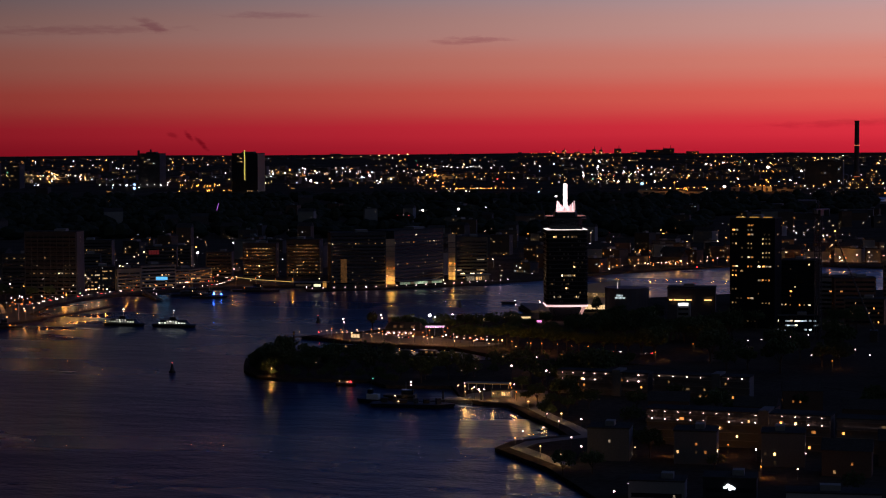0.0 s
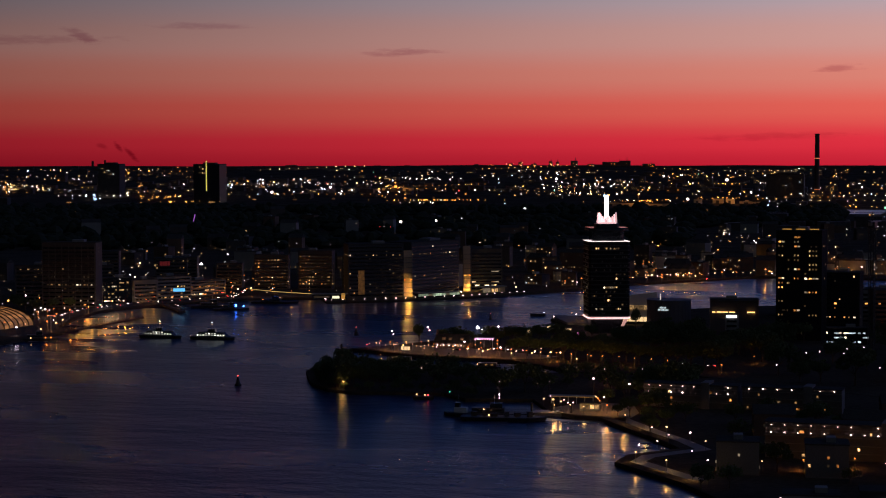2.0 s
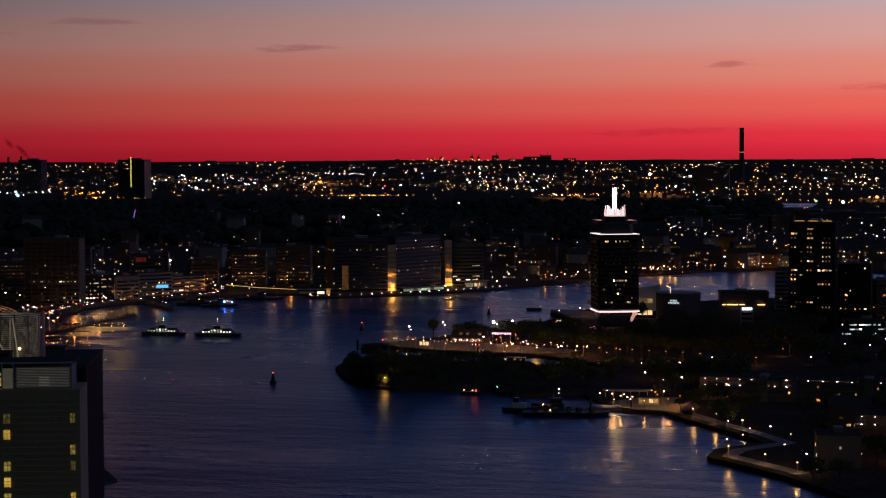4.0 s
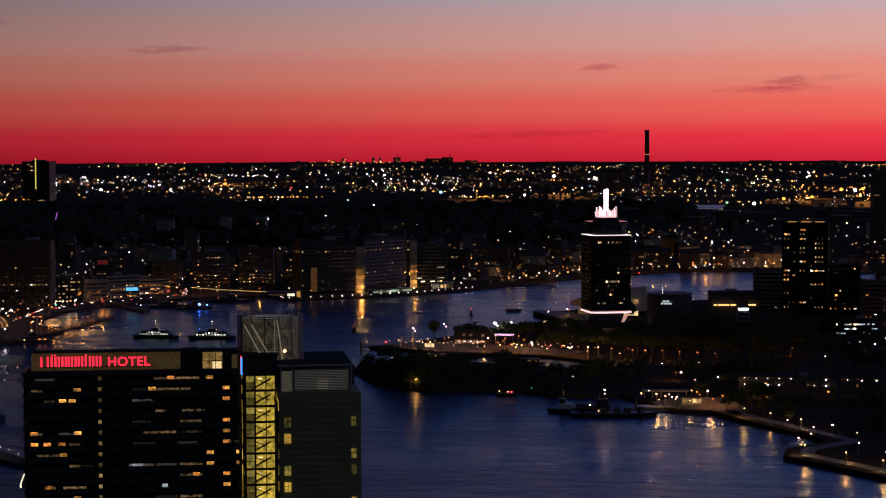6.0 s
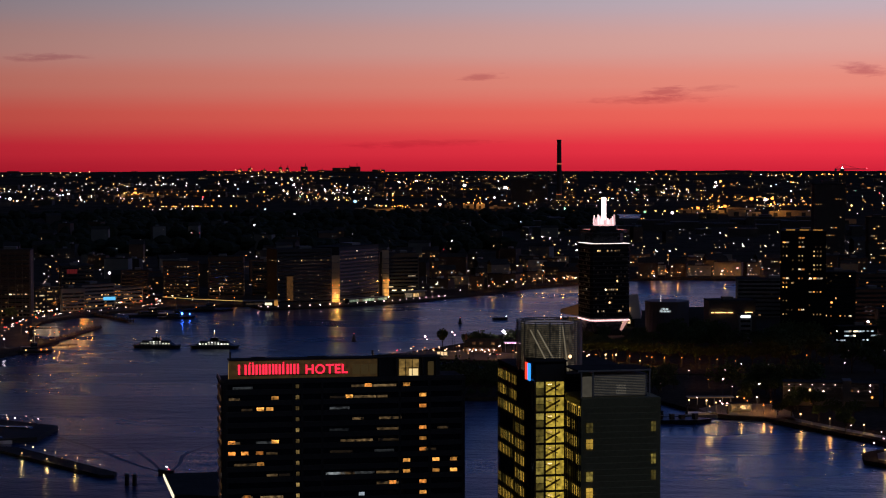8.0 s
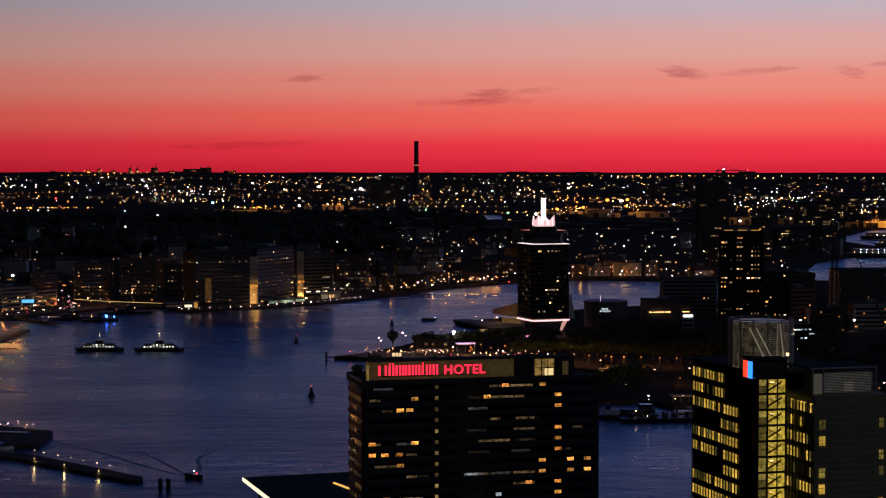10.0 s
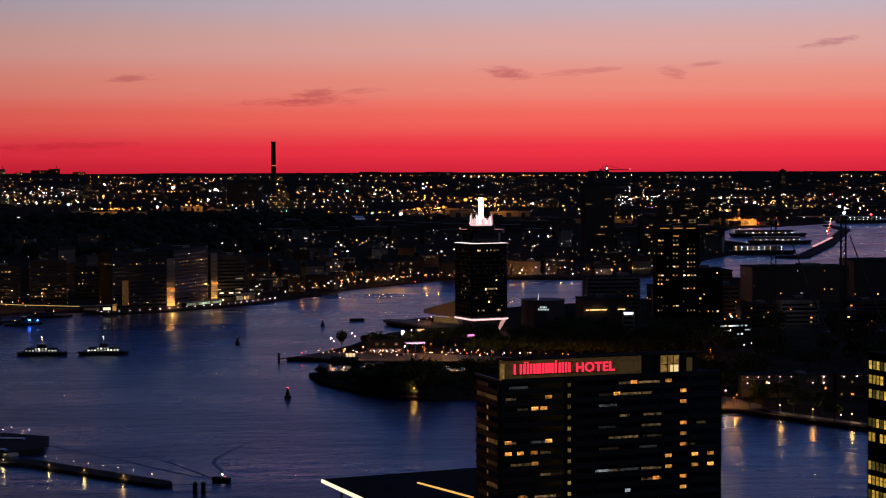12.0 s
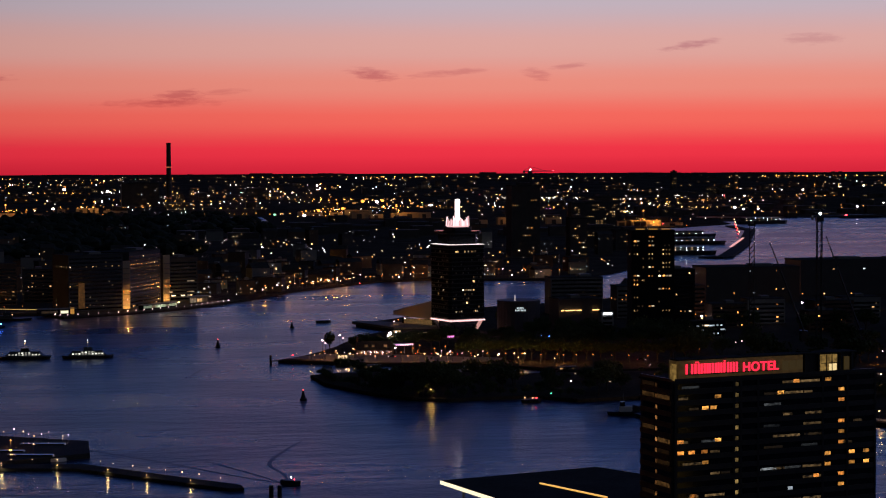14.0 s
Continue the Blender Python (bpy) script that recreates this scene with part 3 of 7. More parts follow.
BARLIT = lit_room("bar_window_light", (1.0, 0.60, 0.16), 0.16, 0.1, 0.5, 1.6)
BARDIM = glowing("dim_panel_window", (1.0, 0.66, 0.22), 0.034)
BARLAMP = glowing("bar_lamp", (1.0, 0.74, 0.34), 0.9)
DIMCOOL = lit_room("faint_cool_room", (0.78, 0.86, 0.9), 0.09, 0.9, 0.0, 2.6)
REDSIGN = glowing("red_neon", (1.0, 0.020, 0.055), 1.7, lights=True)
hotel()


# ---- the glass office building beside it ----
def barred_pane(w, h, material):
    """An office window of four lights, with gaps for the glazing bars."""
    s, b = Shape(), 0.09
    for x0, x1 in ((0, w * 0.5 - b / 2), (w * 0.5 + b / 2, w - b)):
        s.box(x0, x1, -0.06, 0.02, 0, h * 0.62 - b)
        s.box(x0, x1, -0.06, 0.02, h * 0.62, h)
    return s.mesh("office_window", material)


def glass_offices():
    rng = random.Random(21)
    t = thing("glass_office_building", pose(-28.5, -799.3, 1.7, rz=14.0), "glass offices with yellow lit floors and roof drum", "office building")
    FL = 2.62
    # front block, louvre-clad
    part("front_block", Shape().box(0, 13.2, 0, 10.4, 0, 61.4), LOUVRE, t, "dark grey louvre-clad block")
    for k in range(60):
        part("louvre", Shape().box(0.4, 12.6, -0.14, 0.0, 1.0 * k + 0.6, 1.0 * k + 1.0), LOUVRE, t)
    part("rear_tower", Shape().box(-5.2, 13.0, 10.4, 36.5, 0, 63.8), MATTBLACK, t)
    # roof screen of the front block
    for k in range(13):
        part("screen_slat", Shape().box(2.5, 11.5, 1.7, 1.82, 61.7 + k * 0.26, 61.84 + k * 0.26), PLASTER, t)
    part("plant_room", Shape().box(2.6, 11.6, 2.3, 9.2, 61.4, 65.0), CONCRETE, t)
    part("plant_light", Shape().box(2.7, 11.3, 2.1, 2.2, 61.6, 64.9), SOFTDIM, t, "soft light behind the slats")
    part("plant_light", Shape().box(6.4, 8.0, 2.0, 2.1, 61.8, 63.4), SOFTLIT, t)
    for x in (0.3, 2.2, 11.7):
        part("post", Shape().box(x, x + 0.22, 1.4, 1.6, 61.4, 65.6), PLASTER, t)
    part("canopy", Shape().box(-0.2, 12.0, 1.4, 9.6, 65.6, 65.85), ROOFING, t)
    part("canopy_edge", Shape().box(-0.2, 12.0, 1.3, 1.4, 65.6, 65.85), PLASTER, t, "thin pale edge of the canopy")
    part("screen_panel", Shape().box(0.5, 2.2, 1.7, 1.8, 61.5, 64.8), SOFTDIM, t)
    # glazed stair tower between the two
    core = part("stair_core", Shape().box(-5.0, -0.1, 10.2, 10.4, 0, 66.0), DARKMETAL, t, "glazed stair tower lit yellow from inside")
    part("stair_side", Shape().box(-5.3, -5.15, 10.5, 12.0, 0, 63.4), DARKGLASS, t)
    inner = window_mesh(3.1, 2.2, 0.05, STAIRLIT)
    narrow = window_mesh(1.3, 1.05, 0.05, STAIRDIM)
    for k in range(26):
        z = 0.4 + k * FL
        if z > 62.5:
            break
        part("stair_landing", Shape().box(-5.1, 0.0, 10.0, 10.2, z, z + 0.2), BLACKPAINT, core)
        part("stair_pane", inner, None, core, at=pose(-3.35, 10.18, z + 0.25))
        for up in (0.25, 1.42):
            part("stair_pane", narrow, None, core, at=pose(-4.95, 10.18, z + up))
        part("stair_flight", Shape().prism([(-3.6, 10.06), (-0.9, 10.06), (-0.9, 10.16), (-3.6, 10.16)], 0, 0.34).tilt(z + 0.35, 0.55), STAIRBROWN, core)
        part("stair_flight", Shape().prism([(-3.4, 10.10), (-1.2, 10.10), (-1.2, 10.17), (-3.4, 10.17)], 0, 0.16).tilt(z + 2.0, -0.42), STAIRBROWN, core)
        part("stair_lamp", Shape().box(-3.0, -2.3, 10.0, 10.1, z + 1.95, z + 2.1), HPALE, core)
    for x in (-5.25, -3.5, -1.75, -0.1):
        part("stair_mullion", Shape().box(x, x + 0.14, 9.92, 10.2, 0, 63.4), BLACKPAINT, core)
    part("stair_head", Shape().box(-5.45, 0.2, 10.4, 15.4, 63.8, 66.4), MATTBLACK, t, "black box over the stair head")
    part("stair_head_roof", Shape().box(-5.6, 0.4, 9.9, 15.6, 66.4, 66.6), ROOFING, t)
    # lit office floors along the long side and the side of the front block
    pane = {w: [barred_pane(w, 1.55, m) for m in (LIME, LIME, LIME, STAIRDIM)] for w in (1.15, 0.85)}
    for k in range(24):
        z = 0.9 + k * FL
        part("floor_edge", Shape().box(-5.34, -5.2, 12.2, 36.3, z + 1.75, z + FL), MATTBLACK, t)
        if z < 60:
            part("floor_edge", Shape().box(-0.14, 0.0, 0.3, 10.0, z + 1.75, z + FL), DARKMETAL, t)
        full = k not in (20, 17, 10)
        for i in range(11):
            y = 23.2 + i * 1.2
            if (full and rng.random() < (0.94 if i > 2 or k % 3 else 0.5)) or rng.random() < 0.10:
                part("office_window", pane[1.15][rng.randrange(4)], None, t, at=pose(-5.28, y + 1.15, z + 0.05, rz=-90))
        for i in range(5):
            y = 17.0 + i * 1.2
            if k < 22 and k != 10 and rng.random() < 0.88:
                part("office_window", pane[1.15][rng.randrange(4)], None, t, at=pose(-5.42, y + 1.15, z + 0.05, rz=-90))
        for i in range(8):
            y = 0.5 + i * 1.15
            if z < 60 and rng.random() < (0.85 if k in (22, 20, 19, 17, 15, 14, 12, 9, 7, 4) else 0.3):
                part("office_window", pane[0.85][rng.randrange(4)], None, t, at=pose(-0.08, y + 0.85, z + 0.05, rz=-90))
        if z < 60 and rng.random() < 0.45:
            part("office_window", pane[1.15][rng.choice((0, 3))], None, t, at=pose(0.8, -0.16, z + 0.05))
        if z < 60 and rng.random() < 0.5:
            part("office_window", pane[0.85][rng.choice((0, 3, 3))], None, t, at=pose(11.6, -0.16, z + 0.05))
    part("roof", Shape().box(-5.5, 13.2, 10.2, 36.7, 63.8, 64.3), ROOFING, t)
    # lattice drum
    # the light inside the drum is put in as a glowing core
    drum = part("drum_core", Shape().tube((-0.5, 19.0, 64.3), (-0.5, 19.0, 72.2), 4.7, sides=24), DRUMLIT, t, "pale core of the rooftop drum, light put in as glow")
    for k in range(24):
        z = 64.9 + k * 0.33
        ringed = Shape()
        n = 28
        for i in range(n):
            a0, a1 = 2 * math.pi * i / n, 2 * math.pi * (i + 1) / n
            q = [(-0.5 + r * math.cos(a), 19 + r * math.sin(a)) for r, a in ((5.45, a0), (5.6, a0), (5.6, a1), (5.45, a1))]
            ringed.prism(q, z, z + 0.14)
        part("drum_slat", ringed, GALV, drum)
    for i in range(14):
        a0 = 2 * math.pi * i / 14
        part("drum_post", Shape().tube((-0.5 + 5.4 * math.cos(a0), 19 + 5.4 * math.sin(a0), 64.3), (-0.5 + 5.4 * math.cos(a0), 19 + 5.4 * math.sin(a0), 72.7), 0.1, sides=6), STEEL, drum)
    # braces glow to give the drum its brighter middle
    for a, b in ((-3.4, 0.2), (0.4, 0.5), (1.9, 0.9), (-4.6, -1.2)):
        part("drum_brace", Shape().tube((-0.5 + a, 13.6, 71.4 if a < -2 else 64.4), (-0.5 + b, 13.6, 65.0 if a < -2 else 72.0), 0.13, sides=6), BRACELIT, drum)
    part("drum_lamp", Shape().ball((1.6, 13.1, 66.9), 0.3), LAMP_WARM, t, "bright floodlight")
    # red and blue upright logo blocks on the dark flank
    for y0, z0, mm in ((13.4, 63.2, LOGO_RED), (11.6, 63.2, LOGO_BLUE)):
        part("logo_block", Shape().box(-5.75, -5.5, y0, y0 + 1.3, z0, z0 + 2.8), mm, t)
    # glazing fins stand out from the long side and hide the rooms when seen along it
    for i in range(12):
        part("glazing_fin", Shape().box(-5.56, -5.36, 23.1 + i * 1.2, 23.16 + i * 1.2, 0.6, 63.4), DARKMETAL, t)
    for i in range(6):
        part("glazing_fin", Shape().box(-5.70, -5.5, 16.9 + i * 1.2, 16.96 + i * 1.2, 0.6, 58.0), DARKMETAL, t)
    for i in range(9):
        part("glazing_fin", Shape().box(-0.34, -0.14, 0.38 + i * 1.15, 0.44 + i * 1.15, 0.6, 60.0), DARKMETAL, t)
    return t


def tilt(self, z, slope):
    self.v = [(x, y, z + q + (x + 3.6) * slope) for x, y, q in self.v]
    return self


Shape.tilt = tilt
STAIRLIT = lit_room("stair_light", (0.95, 0.66, 0.085), 0.50, 0.3, 0.45, 1.5)
STAIRDIM = lit_room("dim_stair_glass", (0.86, 0.66, 0.14), 0.17, 0.7, 0.4, 1.5)
STAIRBROWN = surface("brown_stair_underside", (0.30, 0.17, 0.05), 0.8, vary=0.2)
LOUVRE = surface("grey_green_louvre", (0.25, 0.235, 0.13), 0.95, vary=0.2, spec=0.1)
GALV = surface("weathered_zinc_slat", (0.17, 0.165, 0.15), 0.6, 0.3, vary=0.2)
SOFTLIT = glowing("soft_plant_light", (1.0, 0.88, 0.66), 0.10)
SOFTDIM = lit_room("dim_plant_light", (1.0, 0.88, 0.66), 0.05, 0.05, 0.8, 1.1)
DRUMLIT = lit_room("drum_inner_light", (1.0, 0.80, 0.50), 0.055, 0.05, 0.2, 1.8)
BRACELIT = glowing("brace_light_glow", (1.0, 0.84, 0.56), 0.14)

LOGO_RED = glowing("red_sign_light", (1.0, 0.05, 0.02), 1.4, lights=True)
LOGO_BLUE = glowing("blue_sign_light", (0.03, 0.28, 1.0), 1.6, lights=True)
glass_offices()


# ---- concert hall: a wide thin roof over the quay, its edge lit ----
def concert_hall():
    t = thing("concert_hall", pose(0, 0, 1.7), "low concert hall with wide flat dark roof and lit edge", "concert hall")
    roof = [(-132.4, -615.5), (-124, -646), (-72, -655), (-66, -640), (-88, -602.5)]
    part("roof", Shape().prism(roof, 17.9, 18.8), ROOFING, t)
    part("lit_edge", Shape().prism([(-132.7, -615.3), (-124.3, -646.2), (-123.9, -646.0), (-132.2, -615.5)], 17.85, 18.75), CREAMLIT, t, "cream-lit fascia along the roof edge")
    part("hall", Shape().prism([(-118, -625), (-114, -650), (-76, -652), (-92, -610)], 0.0, 17.9), DARKGLASS, t)
    part("roof_light", Shape().prism([(-109.4, -626), (-99.0, -649), (-98.3, -648.8), (-108.9, -625.6)], 18.8, 19.1), ROOFLIT, t, "narrow lit slot in the roof")
    for x, y in ((-128, -622), (-124, -638), (-104, -611)):
        part("column", Shape().tube((x, y, -2.5), (x, y, 17.9), 0.35), CONCRETE, t)
    return t


CREAMLIT = glowing("cream_light", (1.0, 0.86, 0.58), 1.25)
ROOFLIT = glowing("amber_roof_light", (1.0, 0.55, 0.12), 0.9)
concert_hall()


# ---- power station chimney on the horizon ----
def chimney(x, y, top, r, label, thin=False):
    z0 = ground_z(x, y)
    t = thing("chimney", pose(x, y, z0), label, "chimney")
    h = top - z0
    part("shaft", Shape().tube((0, 0, 0), (0, 0, h), r * 1.25, r, 16), DARKCONC, t)
    if not thin:
        part("rim", Shape().tube((0, 0, h - 2.5), (0, 0, h + 0.4), r * 1.12, r * 1.12, 16), BLACKPAINT, t)
        part("light_ring", Shape().tube((0, 0, h * 0.60), (0, 0, h * 0.60 + 1.2), r * 1.2, r * 1.2, 16), RINGLIT, t, "faint ring of warning lights")
        part("light_ring", Shape().tube((0, 0, 12), (0, 0, 12.7), r * 1.3, r * 1.3, 16), RINGLIT, t)
    return t


DARKCONC = surface("sooty_concrete", (0.07, 0.06, 0.055), 0.9, vary=0.2)
RINGLIT = glowing("warning_light_ring", (1.0, 0.25, 0.1), 0.9)
chimney(-2, 2863.6, 143.0, 4.4, "tall dark power station chimney on the horizon")


# ---- round show building and its neighbours by the tower ----
def show_drum():
    t = thing("round_show_building", pose(36, -1, 1.6), "squat dark round building with lit mast and white sign", "theatre")
    r = 12.4
    part("wall", Shape().tube((0, 0, 0), (0, 0, 18.4), r, r, 32), TAUPE, t)
    part("parapet", Shape().tube((0, 0, 18.4), (0, 0, 19.6), r + 0.25, r + 0.25, 32), TAUPE, t)
    for i in range(32):
        a = 2 * math.pi * i / 32
        part("wall_rib", Shape().tube((r * math.cos(a), r * math.sin(a), 0), (r * math.cos(a), r * math.sin(a), 18.4), 0.12, sides=6), TAUPE, t)
    part("mast", Shape().tube((-4, -7.6, 19.6), (-4, -7.6, 23.2), 0.2, 0.1), RIMLIT, t, "glowing white mast")
    for row, (z, n, u0) in enumerate(((15.2, 5, -2.2), (13.9, 8, -3.2))):
        for i in range(n):
            x = u0 + i * 0.78 - 1.6
            y = -math.sqrt(r * r - x * x) - 0.25
            part("sign_bar", Shape().box(x, x + 0.5, y, y + 0.2, z, z + 0.95), SIGNWHITE, t)
    return t


TAUPE = surface("taupe_metal_cladding", (0.09, 0.077, 0.077), 0.7, 0.1, vary=0.15)
SIGNWHITE = glowing("white_sign_light", (0.8, 0.95, 1.0), 0.7)
show_drum()


# ---- houses and blocks ----
FOCAL = 3424.0
SIGNBRIGHT = glowing("bright_sign", (0.9, 0.95, 1.0), 3.0)
PANES = {}
for _key, _mat in (("w", WARM), ("a", AMBER), ("p", PALE), ("c", COOL), ("d", DIM), ("e", SOFT)):
    for _size, (_w, _h) in (("s", (0.65, 0.85)), ("m", (1.4, 0.85)), ("l", (3.2, 0.75))):
        PANES[_key + _size] = window_mesh(_w, _h, 0.08, _mat)


def block(name, x, y, w, d, h, rz, material, label, category, rng, lit=6, tones="wwapd", floor=2.6, sizes="ssm", roof="flat", base=1.6, group="", strips=True, rows=None):
    """A block of storeys with a parapet or a pitched roof, and lit windows on the sides that the walk sees. Its origin is the middle of its front."""
    t = thing(name, pose(x, y, base, rz=rz), label, category, group)
    part("wall_block", Shape().box(-w / 2, w / 2, 0, d, 0, h), material, t)
    if roof == "flat":
        part("roof", Shape().box(-w / 2 - 0.2, w / 2 + 0.2, -0.2, d + 0.2, h, h + 0.45), ROOFING, t)
        if w > 10:
            u = w * rng.uniform(-0.25, 0.1)
            part("roof_unit", Shape().box(u, u + w * 0.22, d * 0.3, d * 0.7, h + 0.45, h + 2.0), CONCRETE, t)
    else:
        part("roof", Shape().add([(-w / 2 - 0.3, -0.3, h), (w / 2 + 0.3, -0.3, h), (w / 2 + 0.3, d + 0.3, h), (-w / 2 - 0.3, d + 0.3, h), (-w / 2 - 0.3, d / 2, h + d * 0.35), (w / 2 + 0.3, d / 2, h + d * 0.35)],
                                 [(3, 2, 1, 0), (0, 1, 5, 4), (2, 3, 4, 5), (1, 2, 5), (3, 0, 4)]), ROOFING, t)
    storeys = max(1, int((h - 0.6) / floor))
    if strips:
        for k in range(storeys):
            z = 0.9 + k * floor
            part("glass_strip", Shape().box(-w / 2 + 0.8, w / 2 - 0.8, -0.05, 0.02, z, z + 1.25), DARKGLASS, t)
    cols = max(1, int((w - 1.6) / 2.4))
    side = max(1, int((d - 1.6) / 2.4))
    used = set()
    lucky = rng.randrange(storeys)
    for _ in range(lit):
        k = rng.choice(rows) if rows else (rng.randrange(storeys) if rng.random() < 0.55 else lucky)
        z = 0.93 + k * floor
        tone, size = rng.choice(tones), rng.choice(sizes)
        if rng.random() < 0.72:
            i = rng.randrange(cols)
            if (0, i, k) in used:
                continue
            used.add((0, i, k))
            m = pose(-w / 2 + 0.9 + i * (w - 1.8) / cols, -0.06, z)
        else:
            i = rng.randrange(side)
            s = 1 if rng.random() < 0.5 else -1
            if (s, i, k) in used:
                continue
            used.add((s, i, k))
            m = pose(s * (w / 2 + 0.06), (0.9 if s > 0 else 2.6) + i * (d - 3) / side, z, rz=90 * s)
        part("lit_window", PANES[tone + size], None, t, at=m)
    return t


RB = random.Random(77)
# big grey slab with a pale grid on the west bank, and the glass offices beside it
t = block("apartment_slab", -380, 108, 37, 16, 43, 8, DARKCONC, "broad dark grey apartment slab with faint balcony grid", "apartment block", RB, 60, "wpdeddd", 2.7)
for k in range(16):
    part("balcony_row", Shape().box(-18, 18, -0.9, -0.3, 2.2 + k * 2.6, 2.6 + k * 2.6), DARKCONC, t)
for i in range(9):
    part("balcony_wall", Shape().box(-18.3 + i * 4.5, -18.0 + i * 4.5, -0.95, -0.2, 0, 42), DARKCONC, t)
block("office_building", -364, 146, 25, 14, 17, 30, DARKGLASS, "glass office building with yellow lit lower floors", "office building", RB, 60, "wwppee", 2.5, "ssml", rows=[0, 0, 0, 1, 1, 2, 3, 4, 5])
block("office_building", -347, 162, 17, 12, 15, 38, CONCRETE, "plain grey office building with few lit windows", "office building", RB, 20, "wedd", 2.5)
block("waterside_office", -336, 188, 27, 14, 16, 48, CONCRETE, "pale waterside office with long lit window strips", "office building", RB, 34, "wweeed", 2.5, "lmmss", rows=[0, 0, 1, 2, 3])
block("station_building", -326, 226, 34, 14, 11, 55, CONCRETE, "long low station building with lit ground floor", "station", RB, 40, "wpae", 2.6, "smml", rows=[0, 0, 1, 2])
for x, y, w, d, h, rz, n in ((-300, 296, 26, 12, 26, 10, 20), (-268, 305, 26, 12, 29, 6, 22), (-335, 300, 20, 12, 19, 14, 10), (-370, 270, 24, 14, 24, 20, 12), (-400, 200, 24, 14, 22, 24, 12),
                             (-425, 150, 26, 14, 25, 20, 12), (-240, 320, 22, 12, 24, 4, 10), (-440, 300, 28, 14, 27, 16, 12), (-395, 360, 22, 14, 20, 14, 10)):
    block("apartment_block", x, y, w, d, h, rz, DARKCONC, "dark grey apartment block with scattered lit windows", "apartment block", RB, n * 2, "waeeeeddd", group="west bank blocks")


# the three angular dock blocks with golden slots between them
def dock_blocks():
    rng = random.Random(5)
    a = Vector((-219.7, 228.7))
    b = Vector((-183.0, 244.8))
    angle = math.degrees(math.atan2(b.y - a.y, b.x - a.x))
    m = (a + b) / 2
    t = block("dock_block", m.x, m.y, (b - a).length, 26, 37.6, angle, DOCKGREY, "angular pale grey dock building with small lit windows", "office building", rng, 34, "wpeedd", 2.6, "ss", strips=True, group="dock blocks")
    # no lamp in this recess, its golden light is emission on the panel
    part("side_slot", Shape().box(-13, -8.5, -0.5, -0.1, 2, 19), GOLDDIM, t, "recess with dim golden light put in as glow")
    t = block("dock_block", -166.6, 274.0, 54, 26, 38.4, 64, DOCKGREY, "angular dark dock building with rows of lit windows", "office building", rng, 48, "wpaedd", 2.6, "ssm", strips=True, group="dock blocks")
    t = block("dock_block", -138, 318, 24, 22, 31, 20, DOCKGREY, "wedge-shaped dock building with lit strips", "office building", rng, 14, "ppw", 2.6, "lm", group="dock blocks")
    for x, y, w, h, rz in ((-180.2, 246.8, 6.8, 33, 24), (-149.0, 303.0, 5.4, 34, 30)):
        s = thing("lit_passage", pose(x, y, 1.6, rz=rz), "tall golden-lit slot between two dock buildings", "passage", "dock passages")
        part("back_wall", Shape().box(-w / 2, w / 2, 2, 2.5, 0, h), SANDWALL, s)
        for z, watts in ((2.5, 3400), (11.5, 900)):
            lb = bpy.data.lights.new("bulb", "POINT")
            lb.energy, lb.color, lb.shadow_soft_size = watts, (1.0, 0.50, 0.12), 0.4
            ob = new("bulb", lb)
            ob.parent = s
            ob.matrix_basis = pose(0, -1.6, z)
        for k in range(8):
            part("gallery", Shape().box(-w / 2, w / 2, 0.6, 1.7, 2.5 + k * 3.6, 2.8 + k * 3.6), DARKMETAL, s)
        for sgn in (-1, 1):
            part("lamp", Shape().ball((sgn * w * 0.36, 0.4, 12.0), 0.35), LAMP_AMBER, s)
    # glazed gallery along the foot of the second block
    g = thing("quay_gallery", pose(-170, 234, 1.6, rz=47.7), "low glazed gallery lit pale green along the quay", "gallery")
    part("wall_block", Shape().box(0, 37, 0, 4, 0, 3.2), DARKGLASS, g)
    part("roof", Shape().box(-0.3, 37.3, -0.5, 4.2, 3.2, 3.5), CONCRETE, g)
    for i in range(12):
        part("pane", Shape().box(0.6 + i * 3.0, 3.2 + i * 3.0, -0.1, 0.02, 0.9, 2.6), GALLERYLIT if i % 5 != 3 else DIM, g)
    # low glass pavilion and deck on the point
    p = thing("quay_pavilion", pose(-226, 206, 1.6, rz=14), "low glass pavilion lit pale yellow on the quay", "pavilion")
    part("wall_block", Shape().box(-13, 11, 0, 8, 0, 3.6), DARKGLASS, p)
    part("lit_front", Shape().box(1, 6, -0.12, 0, 0.8, 2.6), PAVLIT, p, "bright lit glass front")
    part("lit_front", Shape().box(-12, -1, -0.12, 0, 1.2, 2.6), DIM, p)
    part("amber_side", Shape().box(7.4, 10, -0.12, 0, 0.2, 4.4), GOLDLIT, p)
    part("roof", Shape().box(-13.6, 11.6, -0.8, 8.5, 3.6, 4.0), CONCRETE, p)


SANDWALL = surface("sandstone_wall", (0.36, 0.29, 0.20), 0.85, vary=0.2)
DOCKGREY = surface("dark_slate_panels", (0.06, 0.063, 0.068), 0.85, vary=0.15, spec=0.15)
GOLDLIT = glowing("golden_light", (1.0, 0.46, 0.09), 0.42)
GOLDDIM = lit_room("golden_recess_glow", (1.0, 0.42, 0.10), 0.06, 0.05, 0.2, 1.6)
PAVLIT = glowing("pavilion_light", (1.0, 0.92, 0.60), 1.1)
GALLERYLIT = lit_room("pale_green_gallery_light", (0.78, 1.0, 0.66), 0.42, 0.6)
dock_blocks()

